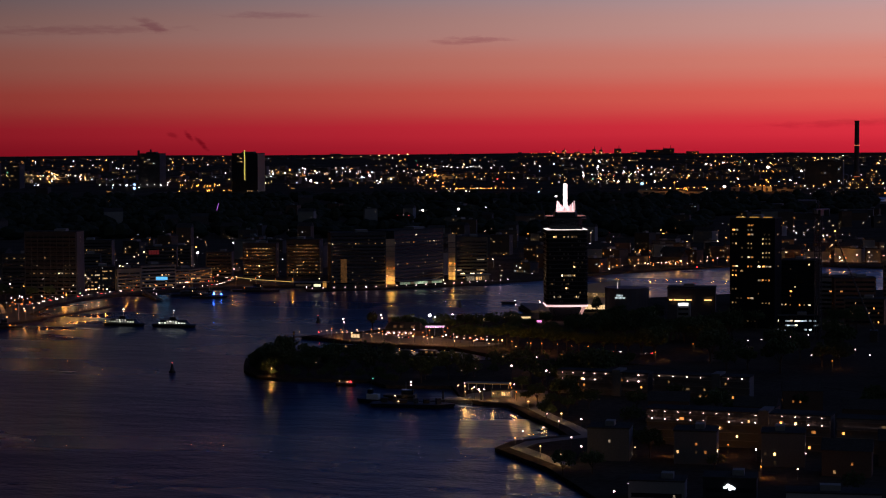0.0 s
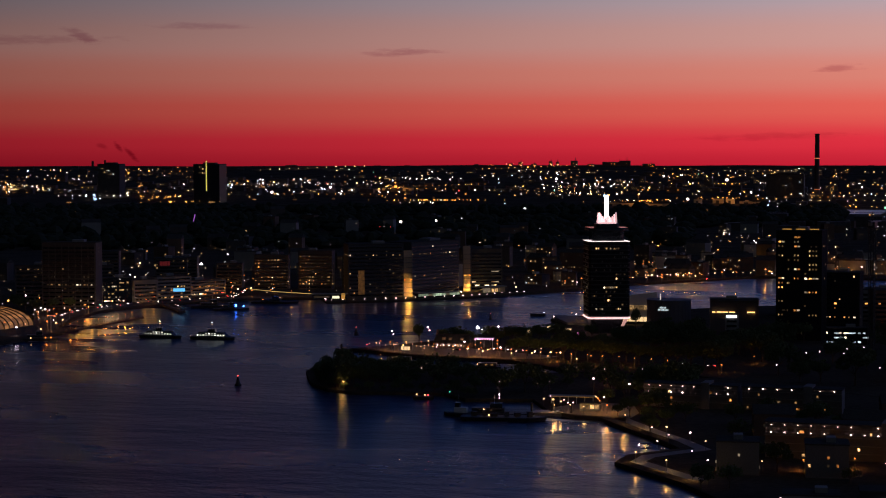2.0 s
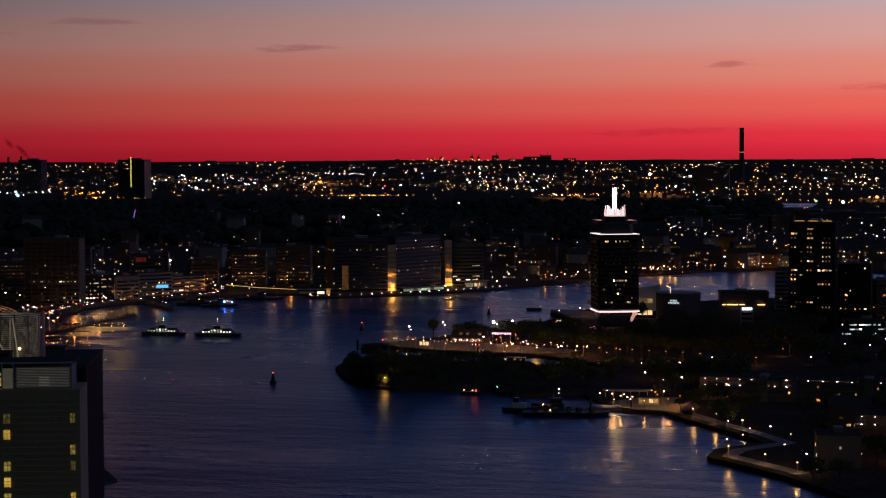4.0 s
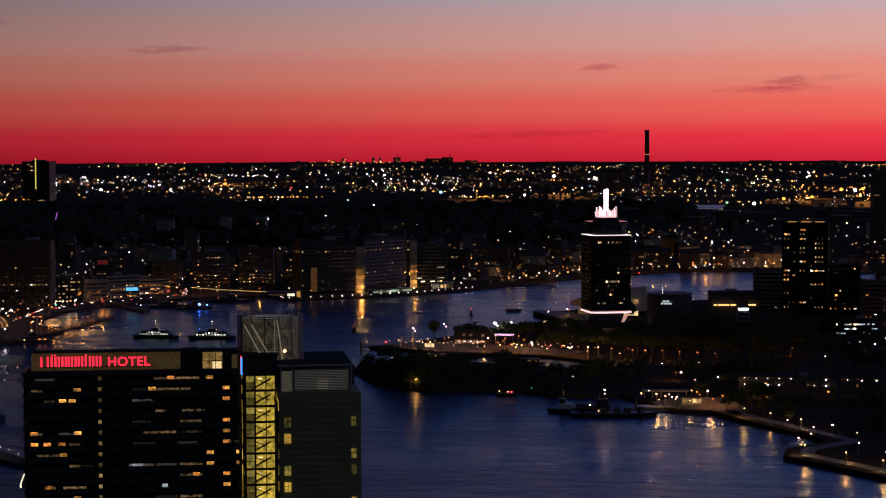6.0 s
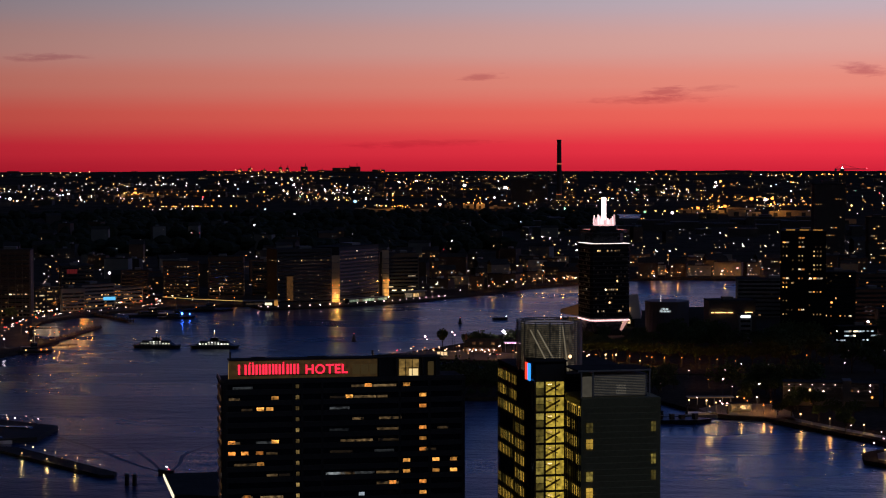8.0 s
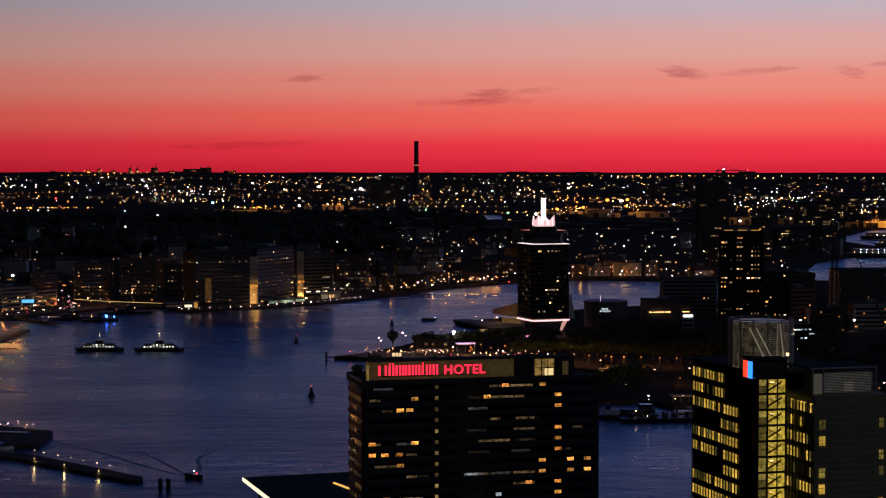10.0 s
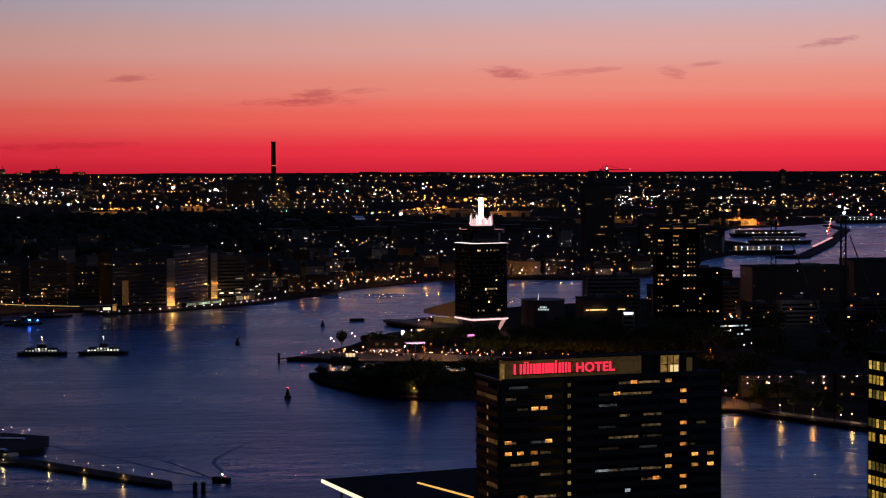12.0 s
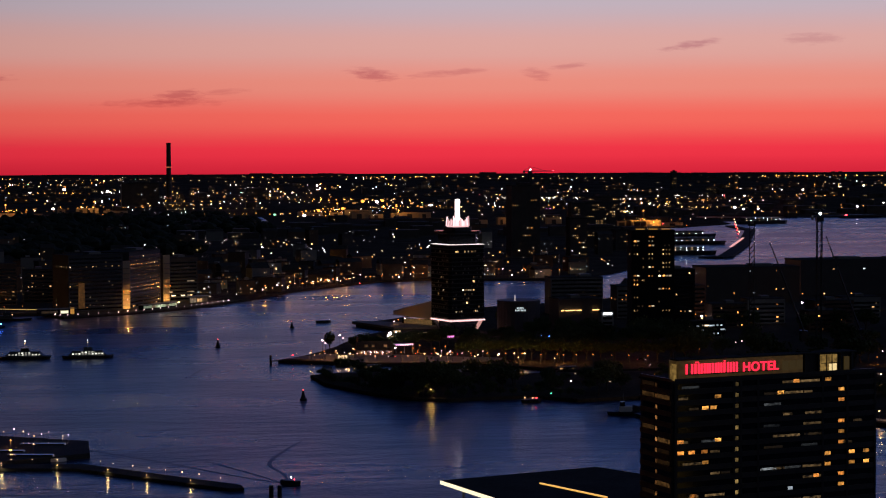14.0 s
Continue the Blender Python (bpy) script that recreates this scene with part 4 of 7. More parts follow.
# shops at the foot of the second dock block, seen along the quay
sh = thing("dock_shop", pose(-128, 296, 1.6, rz=46), "low lit shop front under the dock building", "shop")
part("front", Shape().box(-10, 10, -0.1, 0.3, 0.3, 4.2), DIM, sh)
part("shop_window", Shape().box(-9, -3, -0.2, -0.1, 0.5, 3.4), PALE, sh)
for u in (-1.6, 1.4, 4.4):
    part("shop_window", Shape().box(u, u + 2.2, -0.2, -0.1, 0.5, 3.0), SOFT, sh)
part("roof", Shape().box(-11, 11, -1.0, 6, 4.2, 4.8), CONCRETE, sh)
for i in range(6):
    part("mullion", Shape().box(-10 + i * 4, -9.7 + i * 4, -0.25, -0.1, 0, 4.2), BLACKPAINT, sh)


def inside(px, py, outline):
    hit = False
    n = len(outline)
    for i in range(n):
        (x0, y0), (x1, y1) = outline[i], outline[(i + 1) % n]
        if (y0 > py) != (y1 > py) and px < (x1 - x0) * (py - y0) / (y1 - y0) + x0:
            hit = not hit
    return hit


WEST_ALL = WEST_SHORE + ring
taken = [(-378, 115, 30), (-364, 150, 18), (-347, 168, 14), (-331, 193, 22), (-319, 231, 24), (-300, 300, 18), (-268, 308, 18), (-335, 304, 16), (-370, 275, 18), (-400, 205, 18), (-425, 155, 18),
         (-240, 324, 16), (-440, 305, 20), (-395, 365, 18), (-200, 245, 26), (-166, 285, 34), (-138, 325, 20), (-128, 300, 14), (-226, 212, 16)]


def scatter(count, box, outline, rng, gap, heights, label, tones, lit, name="town_house", category="house", group="", base=1.6, back=6.0, mats=None):
    made = 0
    for _ in range(count * 30):
        if made >= count:
            break
        x, y = rng.uniform(box[0], box[1]), rng.uniform(box[2], box[3])
        w, d, h = rng.uniform(11, 24), rng.uniform(8, 13), rng.uniform(*heights)
        if not all(inside(x + dx, y + dy, outline) for dx in (-w * 0.6, w * 0.6) for dy in (-back, d + 3)):
            continue
        if any(math.hypot(x - a, y - b) < c + gap + w * 0.4 for a, b, c in taken):
            continue
        taken.append((x, y, w * 0.55))
        block(name, x, y, w, d, h, rng.uniform(-28, 28), rng.choice(mats or (BRICK, DARKCONC, DARKCONC, CONCRETE)), label, category, rng, rng.randint(*lit), tones, roof=rng.choice(("flat", "pitched")), base=base, group=group, strips=False, sizes="ssm")
        made += 1


RS = random.Random(31)
scatter(46, (-120, 260, 340, 760), WEST_ALL, RS, 1.5, (7, 13), "low waterfront house with amber lit windows", "apweeecp", (4, 10), group="waterfront houses")
scatter(60, (-560, 60, 330, 900), WEST_ALL, RS, 3, (9, 19), "dark town block with a few lit windows", "waeeedd", (4, 12), "town_block", "building", "town blocks")
scatter(40, (-900, 420, 850, 1700), WEST_ALL, RS, 12, (9, 22), "distant dark block with a few lit windows", "wepcdd", (1, 5), "town_block", "building", "far town blocks")

# ---- the north bank ----
tw = block("apartment_tower", 109.7, -25.7, 25, 16, 60, -8, MATTBLACK, "dark slim apartment tower with warm lit windows on every floor", "apartment tower", RS, 14, "dde", 2.5, "sm", strips=False)
# lit rooms floor by floor from the top: W bright, e dim, one letter for each of the five bays
for k, floor in enumerate((". . W . .", "W . p . .", "e . W . .", ". . . . e", "e . e . e", ". e e . .", ". . . . e", ". e W . e", ". . . e .", "W . a W W", "a e . . .", "a . . . .", ". . . W a", ". . . . .", "e . . . .", ". . . e .",
                           ". . W . .", "e . . . e", ". . . . .", ". e . . .", "e . . . .", ". . e . .")):
    for (u, n), tone in zip(((-11.2, 2), (-6.0, 1), (-2.6, 2), (3.2, 1), (5.6, 3)), floor.split()):
        for i in range(n if tone != "." else 0):
            part("lit_window", PANES[(RS.choice("wap") if tone == "W" else tone) + ("m" if tone == "W" else "s")], None, tw, at=pose(u + i * 1.8, -0.06, 56.0 - k * 2.5))
tp = thing("rooftop_light", pose(110.6, -22, 62.1, rz=-8), "amber strip lights along the tower roof", "roof lights")
for i in range(3):
    part("strip", Shape().box(-10 + i * 7.5, -5 + i * 7.5, -1.6, -1.2, 0, 0.5), GOLDLIT, tp)
block("apartment_tower", 132, -4, 20, 16, 36, -6, MATTBLACK, "lower dark tower with lit glass foot", "apartment tower", RS, 22, "wwapd", 2.5, "ssm")
block("glazed_hall", 137, -44, 22, 6, 8.8, 10, DARKGLASS, "brightly lit glazed hall at the foot of the towers", "hall", RS, 60, "ccp", 2.4, "lm")
STRIPWARM = glowing("warm_strip", (1.0, 0.55, 0.18), 2.2)
b = block("flat_pavilion", 73, -2, 27, 16, 19.6, 6, TAUPE, "flat taupe pavilion with warm light strip along its foot", "pavilion", RS, 0, strips=False)
for u0, u1 in ((-12.4, -10.6), (-9.9, -3.6), (-2.9, 0.2), (7.2, 11.4)):
    part("light_strip", Shape().box(u0, u1, -1.1, -0.8, 12.7, 13.3), STRIPWARM, b, "warm strip light")
part("eave_board", Shape().box(-13.9, 13.9, -1.4, 0.0, 19.2, 19.6), TAUPE, b)
b = block("ticket_kiosk", 75.5, -50, 7, 6, 15.6, 3, CONCRETE, "small block with white glowing sign", "kiosk", RS, 0)
part("white_sign", Shape().box(-2.6, 2.6, -0.4, -0.1, 13.9, 15.1), SIGNBRIGHT, b, "white glowing sign panel")
for x, y, w, d, h, n in ((106, 127, 35, 20, 24, 10), (136, 92, 26, 18, 20, 14), (160, 60, 24, 16, 22, 12), (184, 168, 26, 18, 25, 12), (168, 8, 22, 14, 14, 12), (200, 30, 24, 14, 15, 10), (150, 130, 22, 14, 18, 8),
                         (240, 20, 26, 14, 14, 8), (275, 60, 26, 14, 13, 10), (215, -30, 24, 12, 12, 8)):
    block("apartment_block", x, y, w, d, h, RS.uniform(-6, 10), RS.choice((BRICK, CONCRETE)), "dark apartment block with orange lit windows", "apartment block", RS, n, "waaad", group="north bank blocks")
    taken.append((x, y + d / 2, w * 0.6))
for x, y, w, d, h, n in ((256.5, 205, 69, 34, 24.6, 9), (352, 258, 76, 36, 25.9, 7), (432, 254, 82, 36, 26.4, 5)):
    block("dark_hall", x, y, w, d, h, -2, DARKMETAL, "huge dark flat-roofed hall", "industrial hall", RS, n, "waac", group="dark halls", strips=False)
    taken.append((x, y + d / 2, w * 0.55))


# ---- far away: blocks and lights out to the horizon ----
def far_spot(az, drop, lift=7.0):
    """A place on the far land at an azimuth and a dip (in thousandths of a radian) below the level of the eye, with the shrink of the far land."""
    d = (RISE - lift) / (drop / 1000.0)
    if d <= FLAT:
        r, k = d, 1.0
    else:
        s = min(0.985, (1 / FLAT - 1 / d) / (1 / FLAT - 1 / 17400.0))
        r = FLAT + s * (EDGE - FLAT)
        k = r / d
    x, y = r * math.sin(radians(az)), CENTRE_Y + r * math.cos(radians(az))
    return x, y, r, k


def on_land(x, y):
    return math.hypot(x, y - CENTRE_Y) > 3480 or inside(x, y, WEST_ALL)


RF = random.Random(8)
FARBEAM = {"w": glowing("far_white_beam", (1.0, 0.80, 0.80), 5.0), "a": glowing("far_orange_beam", (1.0, 0.32, 0.05), 2.6), "r": glowing("far_red_beam", (1.0, 0.1, 0.1), 1.6), "c": glowing("far_blue_beam", (0.35, 0.6, 1.0), 2.0), "g": glowing("far_green_beam", (0.4, 1.0, 0.6), 1.2)}
TONES = {"amber": (1.0, 0.35, 0.06), "gold": (1.0, 0.58, 0.20), "white": (1.0, 0.88, 0.78), "rose": (1.0, 0.66, 0.74), "cold": (0.62, 0.76, 1.0), "red": (1.0, 0.05, 0.05), "green": (0.3, 1.0, 0.55), "violet": (0.75, 0.2, 1.0)}
lamps = {k: Shape() for k in TONES}
towers, rooms = Shape(), Shape()


def speck(tone, az, drop, px, lift=7.0):
    x, y, r, k = far_spot(az, drop, lift)
    if not on_land(x, y):
        return
    z = ground_z(x, y) + lift * k
    q = px * 0.84 * r / FOCAL / 2
    lamps[tone].add([(x - q, y, z), (x + q, y, z), (x, y - q, z), (x, y + q, z), (x, y, z - q), (x, y, z + q)],
                    [(0, 2, 5), (2, 1, 5), (1, 3, 5), (3, 0, 5), (2, 0, 4), (1, 2, 4), (3, 1, 4), (0, 3, 4)])


# loose lights in drifts, thick just below the horizon, none in the dark wooded belt before it
def in_belt(az, drop):
    edge = 21.0 + 2.2 * noise.noise(Vector((az * 0.5, 0.0, 9.0)))
    return az < -1.5 and edge < drop < 42


for _ in range(5600):
    az = RF.uniform(-32, 30)
    drop = RF.triangular(8.5, 31, 15) if RF.random() < 0.80 else (RF.uniform(7.4, 12) if RF.random() < 0.5 else RF.uniform(24, 48))
    if (in_belt(az, drop) and RF.random() < 0.95) or (az > 8 and RF.random() < (0.5 if drop > 14 else 0.65)):
        continue
    drift = noise.noise(Vector((az * 0.33, drop * 0.15, 2.0))) + 0.9 * noise.noise(Vector((az * 1.1, drop * 0.5, 5.0)))
    if drift < RF.uniform(-0.22, 0.6):
        continue
    tone = RF.choices(("amber", "gold", "white", "rose", "cold", "red", "green"), (27, 20, 26, 14, 15, 2, 2))[0]
    u = RF.random()
    speck(tone, az, drop, (1.7 + 1.1 * u * u) * (0.8 if drop < 12 else 1.0) + (1.8 * RF.random() if u > 0.94 else 0.0), RF.uniform(3, 14))
# rows of street lights
for _ in range(60):
    az, drop = RF.uniform(-31, 29), RF.choice((RF.uniform(7.3, 9), RF.triangular(12, 31, 19), RF.triangular(12, 31, 19)))
    n, step, slope = RF.randint(6, 16), RF.uniform(0.16, 0.32), RF.uniform(-0.25, 0.25)
    if in_belt(az, drop):
        continue
    tone = RF.choices(("amber", "gold", "white"), (55, 25, 20))[0]
    for i in range(n):
        speck(tone, az + i * step, drop + slope * i * step * 3 + RF.uniform(-0.06, 0.06), RF.uniform(1.5, 2.0), 8)
# bright knots: azimuth, dip, spread in degrees, spread in milliradians, count
KNOTS_A = (("gold", -24.2, 15.6, 1.3, 0.9, 80), ("gold", -23.6, 17.5, 1.1, 0.6, 46), ("cold", -21.3, 21.5, 0.4, 1.3, 16), ("amber", -19.2, 21.4, 0.8, 1.2, 50), ("amber", -18.6, 24.0, 0.8, 0.6, 26),
           ("white", -15.4, 15.0, 1.8, 1.0, 44), ("amber", -12.5, 16.8, 0.35, 0.8, 24), ("white", -12.2, 12.0, 1.8, 0.7, 40), ("amber", -11.6, 23.6, 1.9, 0.10, 70), ("white", -11.4, 25.0, 0.8, 0.1, 16),
           ("white", -10.9, 35.5, 0.8, 1.2, 10), ("red", -11.3, 37.5, 0.6, 0.5, 8), ("amber", -5.0, 24.0, 1.3, 0.9, 70), ("gold", -6.4, 19.5, 1.1, 1.3, 40), ("white", -7.4, 20.5, 0.9, 0.6, 18))
KNOTS_B = (("white", -1.6, 14.6, 0.5, 0.7, 22), ("amber", -2.6, 22.6, 1.6, 0.6, 46), ("amber", 4.3, 25.0, 0.8, 1.5, 62), ("gold", 6.2, 19.6, 0.9, 1.2, 24), ("amber", 2.2, 26.5, 1.7, 0.4, 34),
           ("gold", 12.9, 26.0, 0.7, 0.8, 34), ("white", 12.5, 23.0, 1.4, 1.2, 46), ("gold", 14.1, 21.5, 1.1, 1.1, 36), ("white", 10.0, 22.0, 1.0, 1.4, 26), ("amber", 18.6, 7.6, 1.6, 0.16, 40),
           ("amber", 8.0, 7.5, 3.4, 0.12, 60), ("white", 15.2, 18.0, 2.0, 0.5, 24), ("gold", 20.5, 12.0, 2.6, 1.2, 30), ("violet", 11.0, 24.4, 0.10, 0.5, 5), ("white", 10.6, 18.9, 1.5, 0.12, 60), ("white", 13.2, 19.5, 1.2, 0.12, 44), ("gold", 10.1, 29.0, 0.5, 1.2, 40), ("gold", 12.8, 26.2, 0.6, 0.4, 50), ("amber", 13.2, 30.5, 0.5, 0.6, 36))
for knots in (KNOTS_A, KNOTS_B):
    for tone, az, drop, da, dd, n in knots:
        for _ in range(int(n * 0.5)):
            speck(tone if RF.random() < 0.82 else RF.choice(("white", "gold", "amber")), RF.gauss(az, da * 0.55), max(7.2, RF.gauss(drop, dd * 0.55)), RF.uniform(1.4, 2.4), RF.uniform(3, 15))
# single strong lights on masts
for tone, az, drop, px in (("w", 6.0, 20.6, 6), ("a", 5.6, 20.2, 7), ("a", 6.2, 19.9, 6), ("w", -2.8, 13.2, 6), ("a", -12.5, 16.6, 6), ("w", -11.0, 35.0, 5), ("w", -10.0, 34.4, 5), ("w", -9.3, 33.6, 4), ("r", -11.6, 34.8, 5),
                           ("w", -16.1, 19.3, 5), ("c", -6.1, 21.4, 6), ("w", -3.6, 23.0, 5), ("w", -1.6, 14.2, 5), ("a", 4.0, 25.0, 6), ("a", 4.8, 24.0, 6), ("w", 3.2, 27.5, 6), ("g", 2.4, 27.0, 5), ("w", -8.0, 28.0, 4), ("w", 1.2, 17.0, 4),
                           ("c", -21.2, 22.6, 6), ("c", -21.3, 20.6, 5), ("a", 13.4, 26.6, 6), ("w", 16.5, 24.0, 5), ("w", 9.0, 31.0, 5)):
    x, y, r, k = far_spot(az, drop, 12.0)
    z = ground_z(x, y)
    fm = thing("mast_light", pose(x, y, z), "strong floodlight on a mast far away", "floodlight", "far floodlights")
    part("mast", Shape().tube((0, 0, 0), (0, 0, 12 * k), 0.3, 0.2, 5), DARKCONC, fm)
    part("lamp_head", Shape().ball((0, 0, 12 * k), px * r / FOCAL / 2, 0.8, 8, 5), FARBEAM[tone], fm)
for k, s in lamps.items():
    tagged(new("distant_lights", s.mesh("distant_lights", glowing("distant_" + k, TONES[k], 11.0 if k in ("white", "cold", "rose") else 8.0, 0.9, True))), "scattered %s city lights far away" % k, "city lights", "", "stuff")

# yards under strong orange floodlights
for az, drop, watts in ((6.2, 25.8, 70000), (4.6, 24.6, 60000), (-5.0, 24.0, 60000), (-12.5, 16.8, 90000), (-24.0, 16.0, 70000), (13.0, 30.0, 30000), (-2.4, 22.6, 50000), (9.4, 29.0, 30000)):
    x, y, r, k = far_spot(az, drop, 12.0)
    yl = thing("yard_light", pose(x, y, ground_z(x, y)), "high mast with strong orange yard light", "floodlight", "yard lights")
    part("mast", Shape().tube((0, 0, 0), (0, 0, 24 * k), 0.35, 0.2, 6), DARKCONC, yl)
    part("lamp_head", Shape().ball((0, 0, 24 * k), 3.0 * r / FOCAL / 2, 0.8, 8, 5), FARBEAM["a"], yl)
    lb = bpy.data.lights.new("bulb", "POINT")
    lb.energy, lb.color, lb.shadow_soft_size = 0.34 * watts * k * k, (1.0, 0.42, 0.10), 1.0
    ob = new("bulb", lb)
    ob.parent = yl
    ob.matrix_basis = pose(0, -3, 18 * k)
    for i in range(5):
        w, d, h = RF.uniform(14, 34) * k, 14 * k, RF.uniform(5, 12) * k
        u, v = (i - 2) * 30 * k + RF.uniform(-6, 6) * k, RF.uniform(12, 26) * k
        ys = thing("yard_shed", pose(x + u, y + v, ground_z(x, y) - 0.5), "pale shed standing in orange floodlight", "shed", "floodlit sheds")
        part("wall_block", Shape().box(-w / 2, w / 2, 0, d, -2, h), SANDWALL, ys)
        part("roof", Shape().box(-w / 2 - 0.3, w / 2 + 0.3, -0.3, d + 0.3, h, h + 0.5), ROOFING, ys)
        part("gate", Shape().box(-w * 0.2, w * 0.1, -0.2, 0, 0, h * 0.7), DARKMETAL, ys)

# floodlit yards, sheds and street fronts between them, as boxes that glow without lamps
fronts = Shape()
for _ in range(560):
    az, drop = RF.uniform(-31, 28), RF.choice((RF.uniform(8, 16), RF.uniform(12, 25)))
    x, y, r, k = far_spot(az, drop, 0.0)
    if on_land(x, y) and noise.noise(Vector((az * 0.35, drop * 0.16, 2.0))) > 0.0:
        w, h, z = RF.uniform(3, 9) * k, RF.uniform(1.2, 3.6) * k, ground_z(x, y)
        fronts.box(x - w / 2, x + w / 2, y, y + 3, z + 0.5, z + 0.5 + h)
# lamplight on the walls is put into their emission
tagged(new("distant_lit_fronts", fronts.mesh("distant_lit_fronts", glowing("distant_front_glow", (1.0, 0.40, 0.12), 0.70, 0.95, True))), "dim orange fronts far away, floodlight put in as glow", "buildings", "", "stuff")

# low far buildings, joined, some with lit rooms
for _ in range(900):
    az, drop = RF.uniform(-33, 30), RF.choice((RF.uniform(7, 20), RF.uniform(14, 40)))
    x, y, r, k = far_spot(az, drop, 0.0)
    if not on_land(x, y) or r < 2100 or (in_belt(az, drop) and RF.random() < 0.9):
        continue
    w, d, h = RF.uniform(14, 50) * k, RF.uniform(12, 26) * k, RF.uniform(5, 15) * k * (1 if RF.random() < 0.93 else 2.0)
    z = ground_z(x, y)
    towers.box(x - w / 2, x + w / 2, y, y + d, z - 4, z + h)
    if RF.random() < 0.62 and drop < 33:
        q = RF.uniform(0.32, 0.6) * max(0.6, k) * r / 3300
        for _ in range(RF.randint(1, 3)):
            v, n = RF.uniform(0.2, 0.8) * h, RF.randint(1, 7)
            u = RF.uniform(-0.45, 0.2) * w
            step = q * RF.uniform(2.6, 4.5)
            for i in range(n):
                if RF.random() < 0.8 and u + i * step < w * 0.46:
                    rooms.box(x + u + i * step - q, x + u + i * step + q, y - 0.4, y - 0.1, z + v, z + v + q * 1.2)
for _ in range(420):  # woods and roofs that break the horizon line
    az = RF.uniform(-34, 31)
    r = RF.uniform(4600, 4745)
    x, y = r * math.sin(radians(az)), CENTRE_Y + r * math.cos(radians(az))
    w, z = RF.choice((6, 12, 30, 60)) * RF.uniform(0.5, 1.2), ground_z(x, y)
    towers.box(x - w / 2, x + w / 2, y, y + 8, z - 4, z + RF.choice((1.0, 1.6, 2.4, 2.4, 4.5)) * RF.uniform(0.5, 1.2))
tagged(new("distant_buildings", towers.mesh("distant_buildings", DARKCONC)), "low dark buildings spread over the far land", "buildings", "", "stuff")
tagged(new("distant_lit_rooms", rooms.mesh("distant_lit_rooms", glowing("distant_rooms", (1.0, 0.60, 0.25), 1.5, 0.95, True))), "small lit rooms of the far buildings", "windows", "", "stuff")


# ---- woods: the dark belt before the far city ----
def far_woods():
    rng = random.Random(88)
    sh = Shape()
    for _ in range(2600):
        az, r = rng.uniform(-33, 1.5), rng.uniform(2050, 3460)
        x, y = r * math.sin(radians(az)), CENTRE_Y + r * math.cos(radians(az))
        if not inside(x, y - 20, WEST_ALL) or (az > -2 and r < 2700) or noise.noise(Vector((x * 0.004, y * 0.003, 4.0))) < -0.3:
            continue
        w, h, n = rng.uniform(7, 15), rng.uniform(9, 19), 7
        rings = []
        for k, (up, wide) in enumerate(((0.0, 0.35), (0.3, 0.95), (0.62, 1.0), (0.88, 0.55))):
            rings += [(x + w * wide * rng.uniform(0.7, 1.15) * math.cos(2 * math.pi * i / n), y + w * wide * rng.uniform(0.7, 1.15) * math.sin(2 * math.pi * i / n), 1.4 + h * up + rng.uniform(-0.8, 0.8)) for i in range(n)]
        rings.append((x + rng.uniform(-1, 1), y, 1.6 + h))
        fs = [(k * n + i, k * n + (i + 1) % n, (k + 1) * n + (i + 1) % n, (k + 1) * n + i) for k in range(3) for i in range(n)] + [(3 * n + i, 3 * n + (i + 1) % n, 4 * n) for i in range(n)]
        sh.add(rings, fs)
    tagged(new("woods", sh.mesh("woods", FARLEAF)), "dark belt of dense woods before the far city", "woods", "", "stuff")


FARLEAF = surface("far_tree_canopy", (0.028, 0.034, 0.022), 0.95, vary=0.5, scale=0.6, spec=0.05)
far_woods()


# ---- tall landmarks far off ----
def far_tower(name, x, y, w, d, top, label, rng, lit=10, tones="wpc", size=2.0, material=None):
    z = ground_z(x, y)
    t = thing(name, pose(x, y, z), label, "tower block")
    h = top - z
    part("body", Shape().box(-w / 2, w / 2, 0, d, -3, h), material or DARKCONC, t)
    part("roof", Shape().box(-w / 2 - 0.4, w / 2 + 0.4, -0.4, d + 0.4, h, h + 1.2), ROOFING, t)
    part("lift_house", Shape().box(-w * 0.2, w * 0.25, d * 0.3, d * 0.7, h + 1.2, h + 4), DARKCONC, t)
    cols, rows_n = max(3, int(w / (size * 1.7))), max(3, int(h / (size * 1.9)))
    used = set()
    while len(used) < min(lit, int(cols * rows_n * 0.7)):
        i, j = rng.randrange(cols), rng.randrange(rows_n)
        run = rng.randint(1, 4)
        used |= {(i + n, j) for n in range(run) if i + n < cols}
    for i, j in sorted(used):
        part("lit_window", FARPANE[rng.choice(tones + "ee")], None, t, at=pose(-0.47 * w + i * 0.94 * w / cols, -0.3, (j + 0.4) * h * 0.96 / rows_n) @ Matrix.Diagonal((size * 0.9, 1, size * 0.8, 1)))
    return t


FARPANE = {k: window_mesh(1.0, 0.8, 0.1, m) for k, m in (("w", WARM), ("p", PALE), ("c", COOL), ("a", AMBER), ("e", SOFT))}
RT = random.Random(3)
ft = far_tower("office_tower", -1158, 2476, 54, 40, 84, "broad black office tower with yellow light line", RT, 12, "ww", 2.0, BLACKPAINT)
STAIRLIT = glowing("stairwell_light", (0.95, 0.78, 0.16), 0.9)
for i in range(19):
    part("stair_window", Shape().box(-0.9 - 0.3 * (i % 2), 0.9 + 0.4 * (i % 3 == 0), -0.5, -0.2, 24 + i * 3.1, 26.3 + i * 3.1), STAIRLIT, ft, "greenish yellow lit stairwell window")
far_tower("office_tower", -1396, 2553, 48, 30, 84, "dark office tower with blue-white sign on top", RT, 10, "pc")
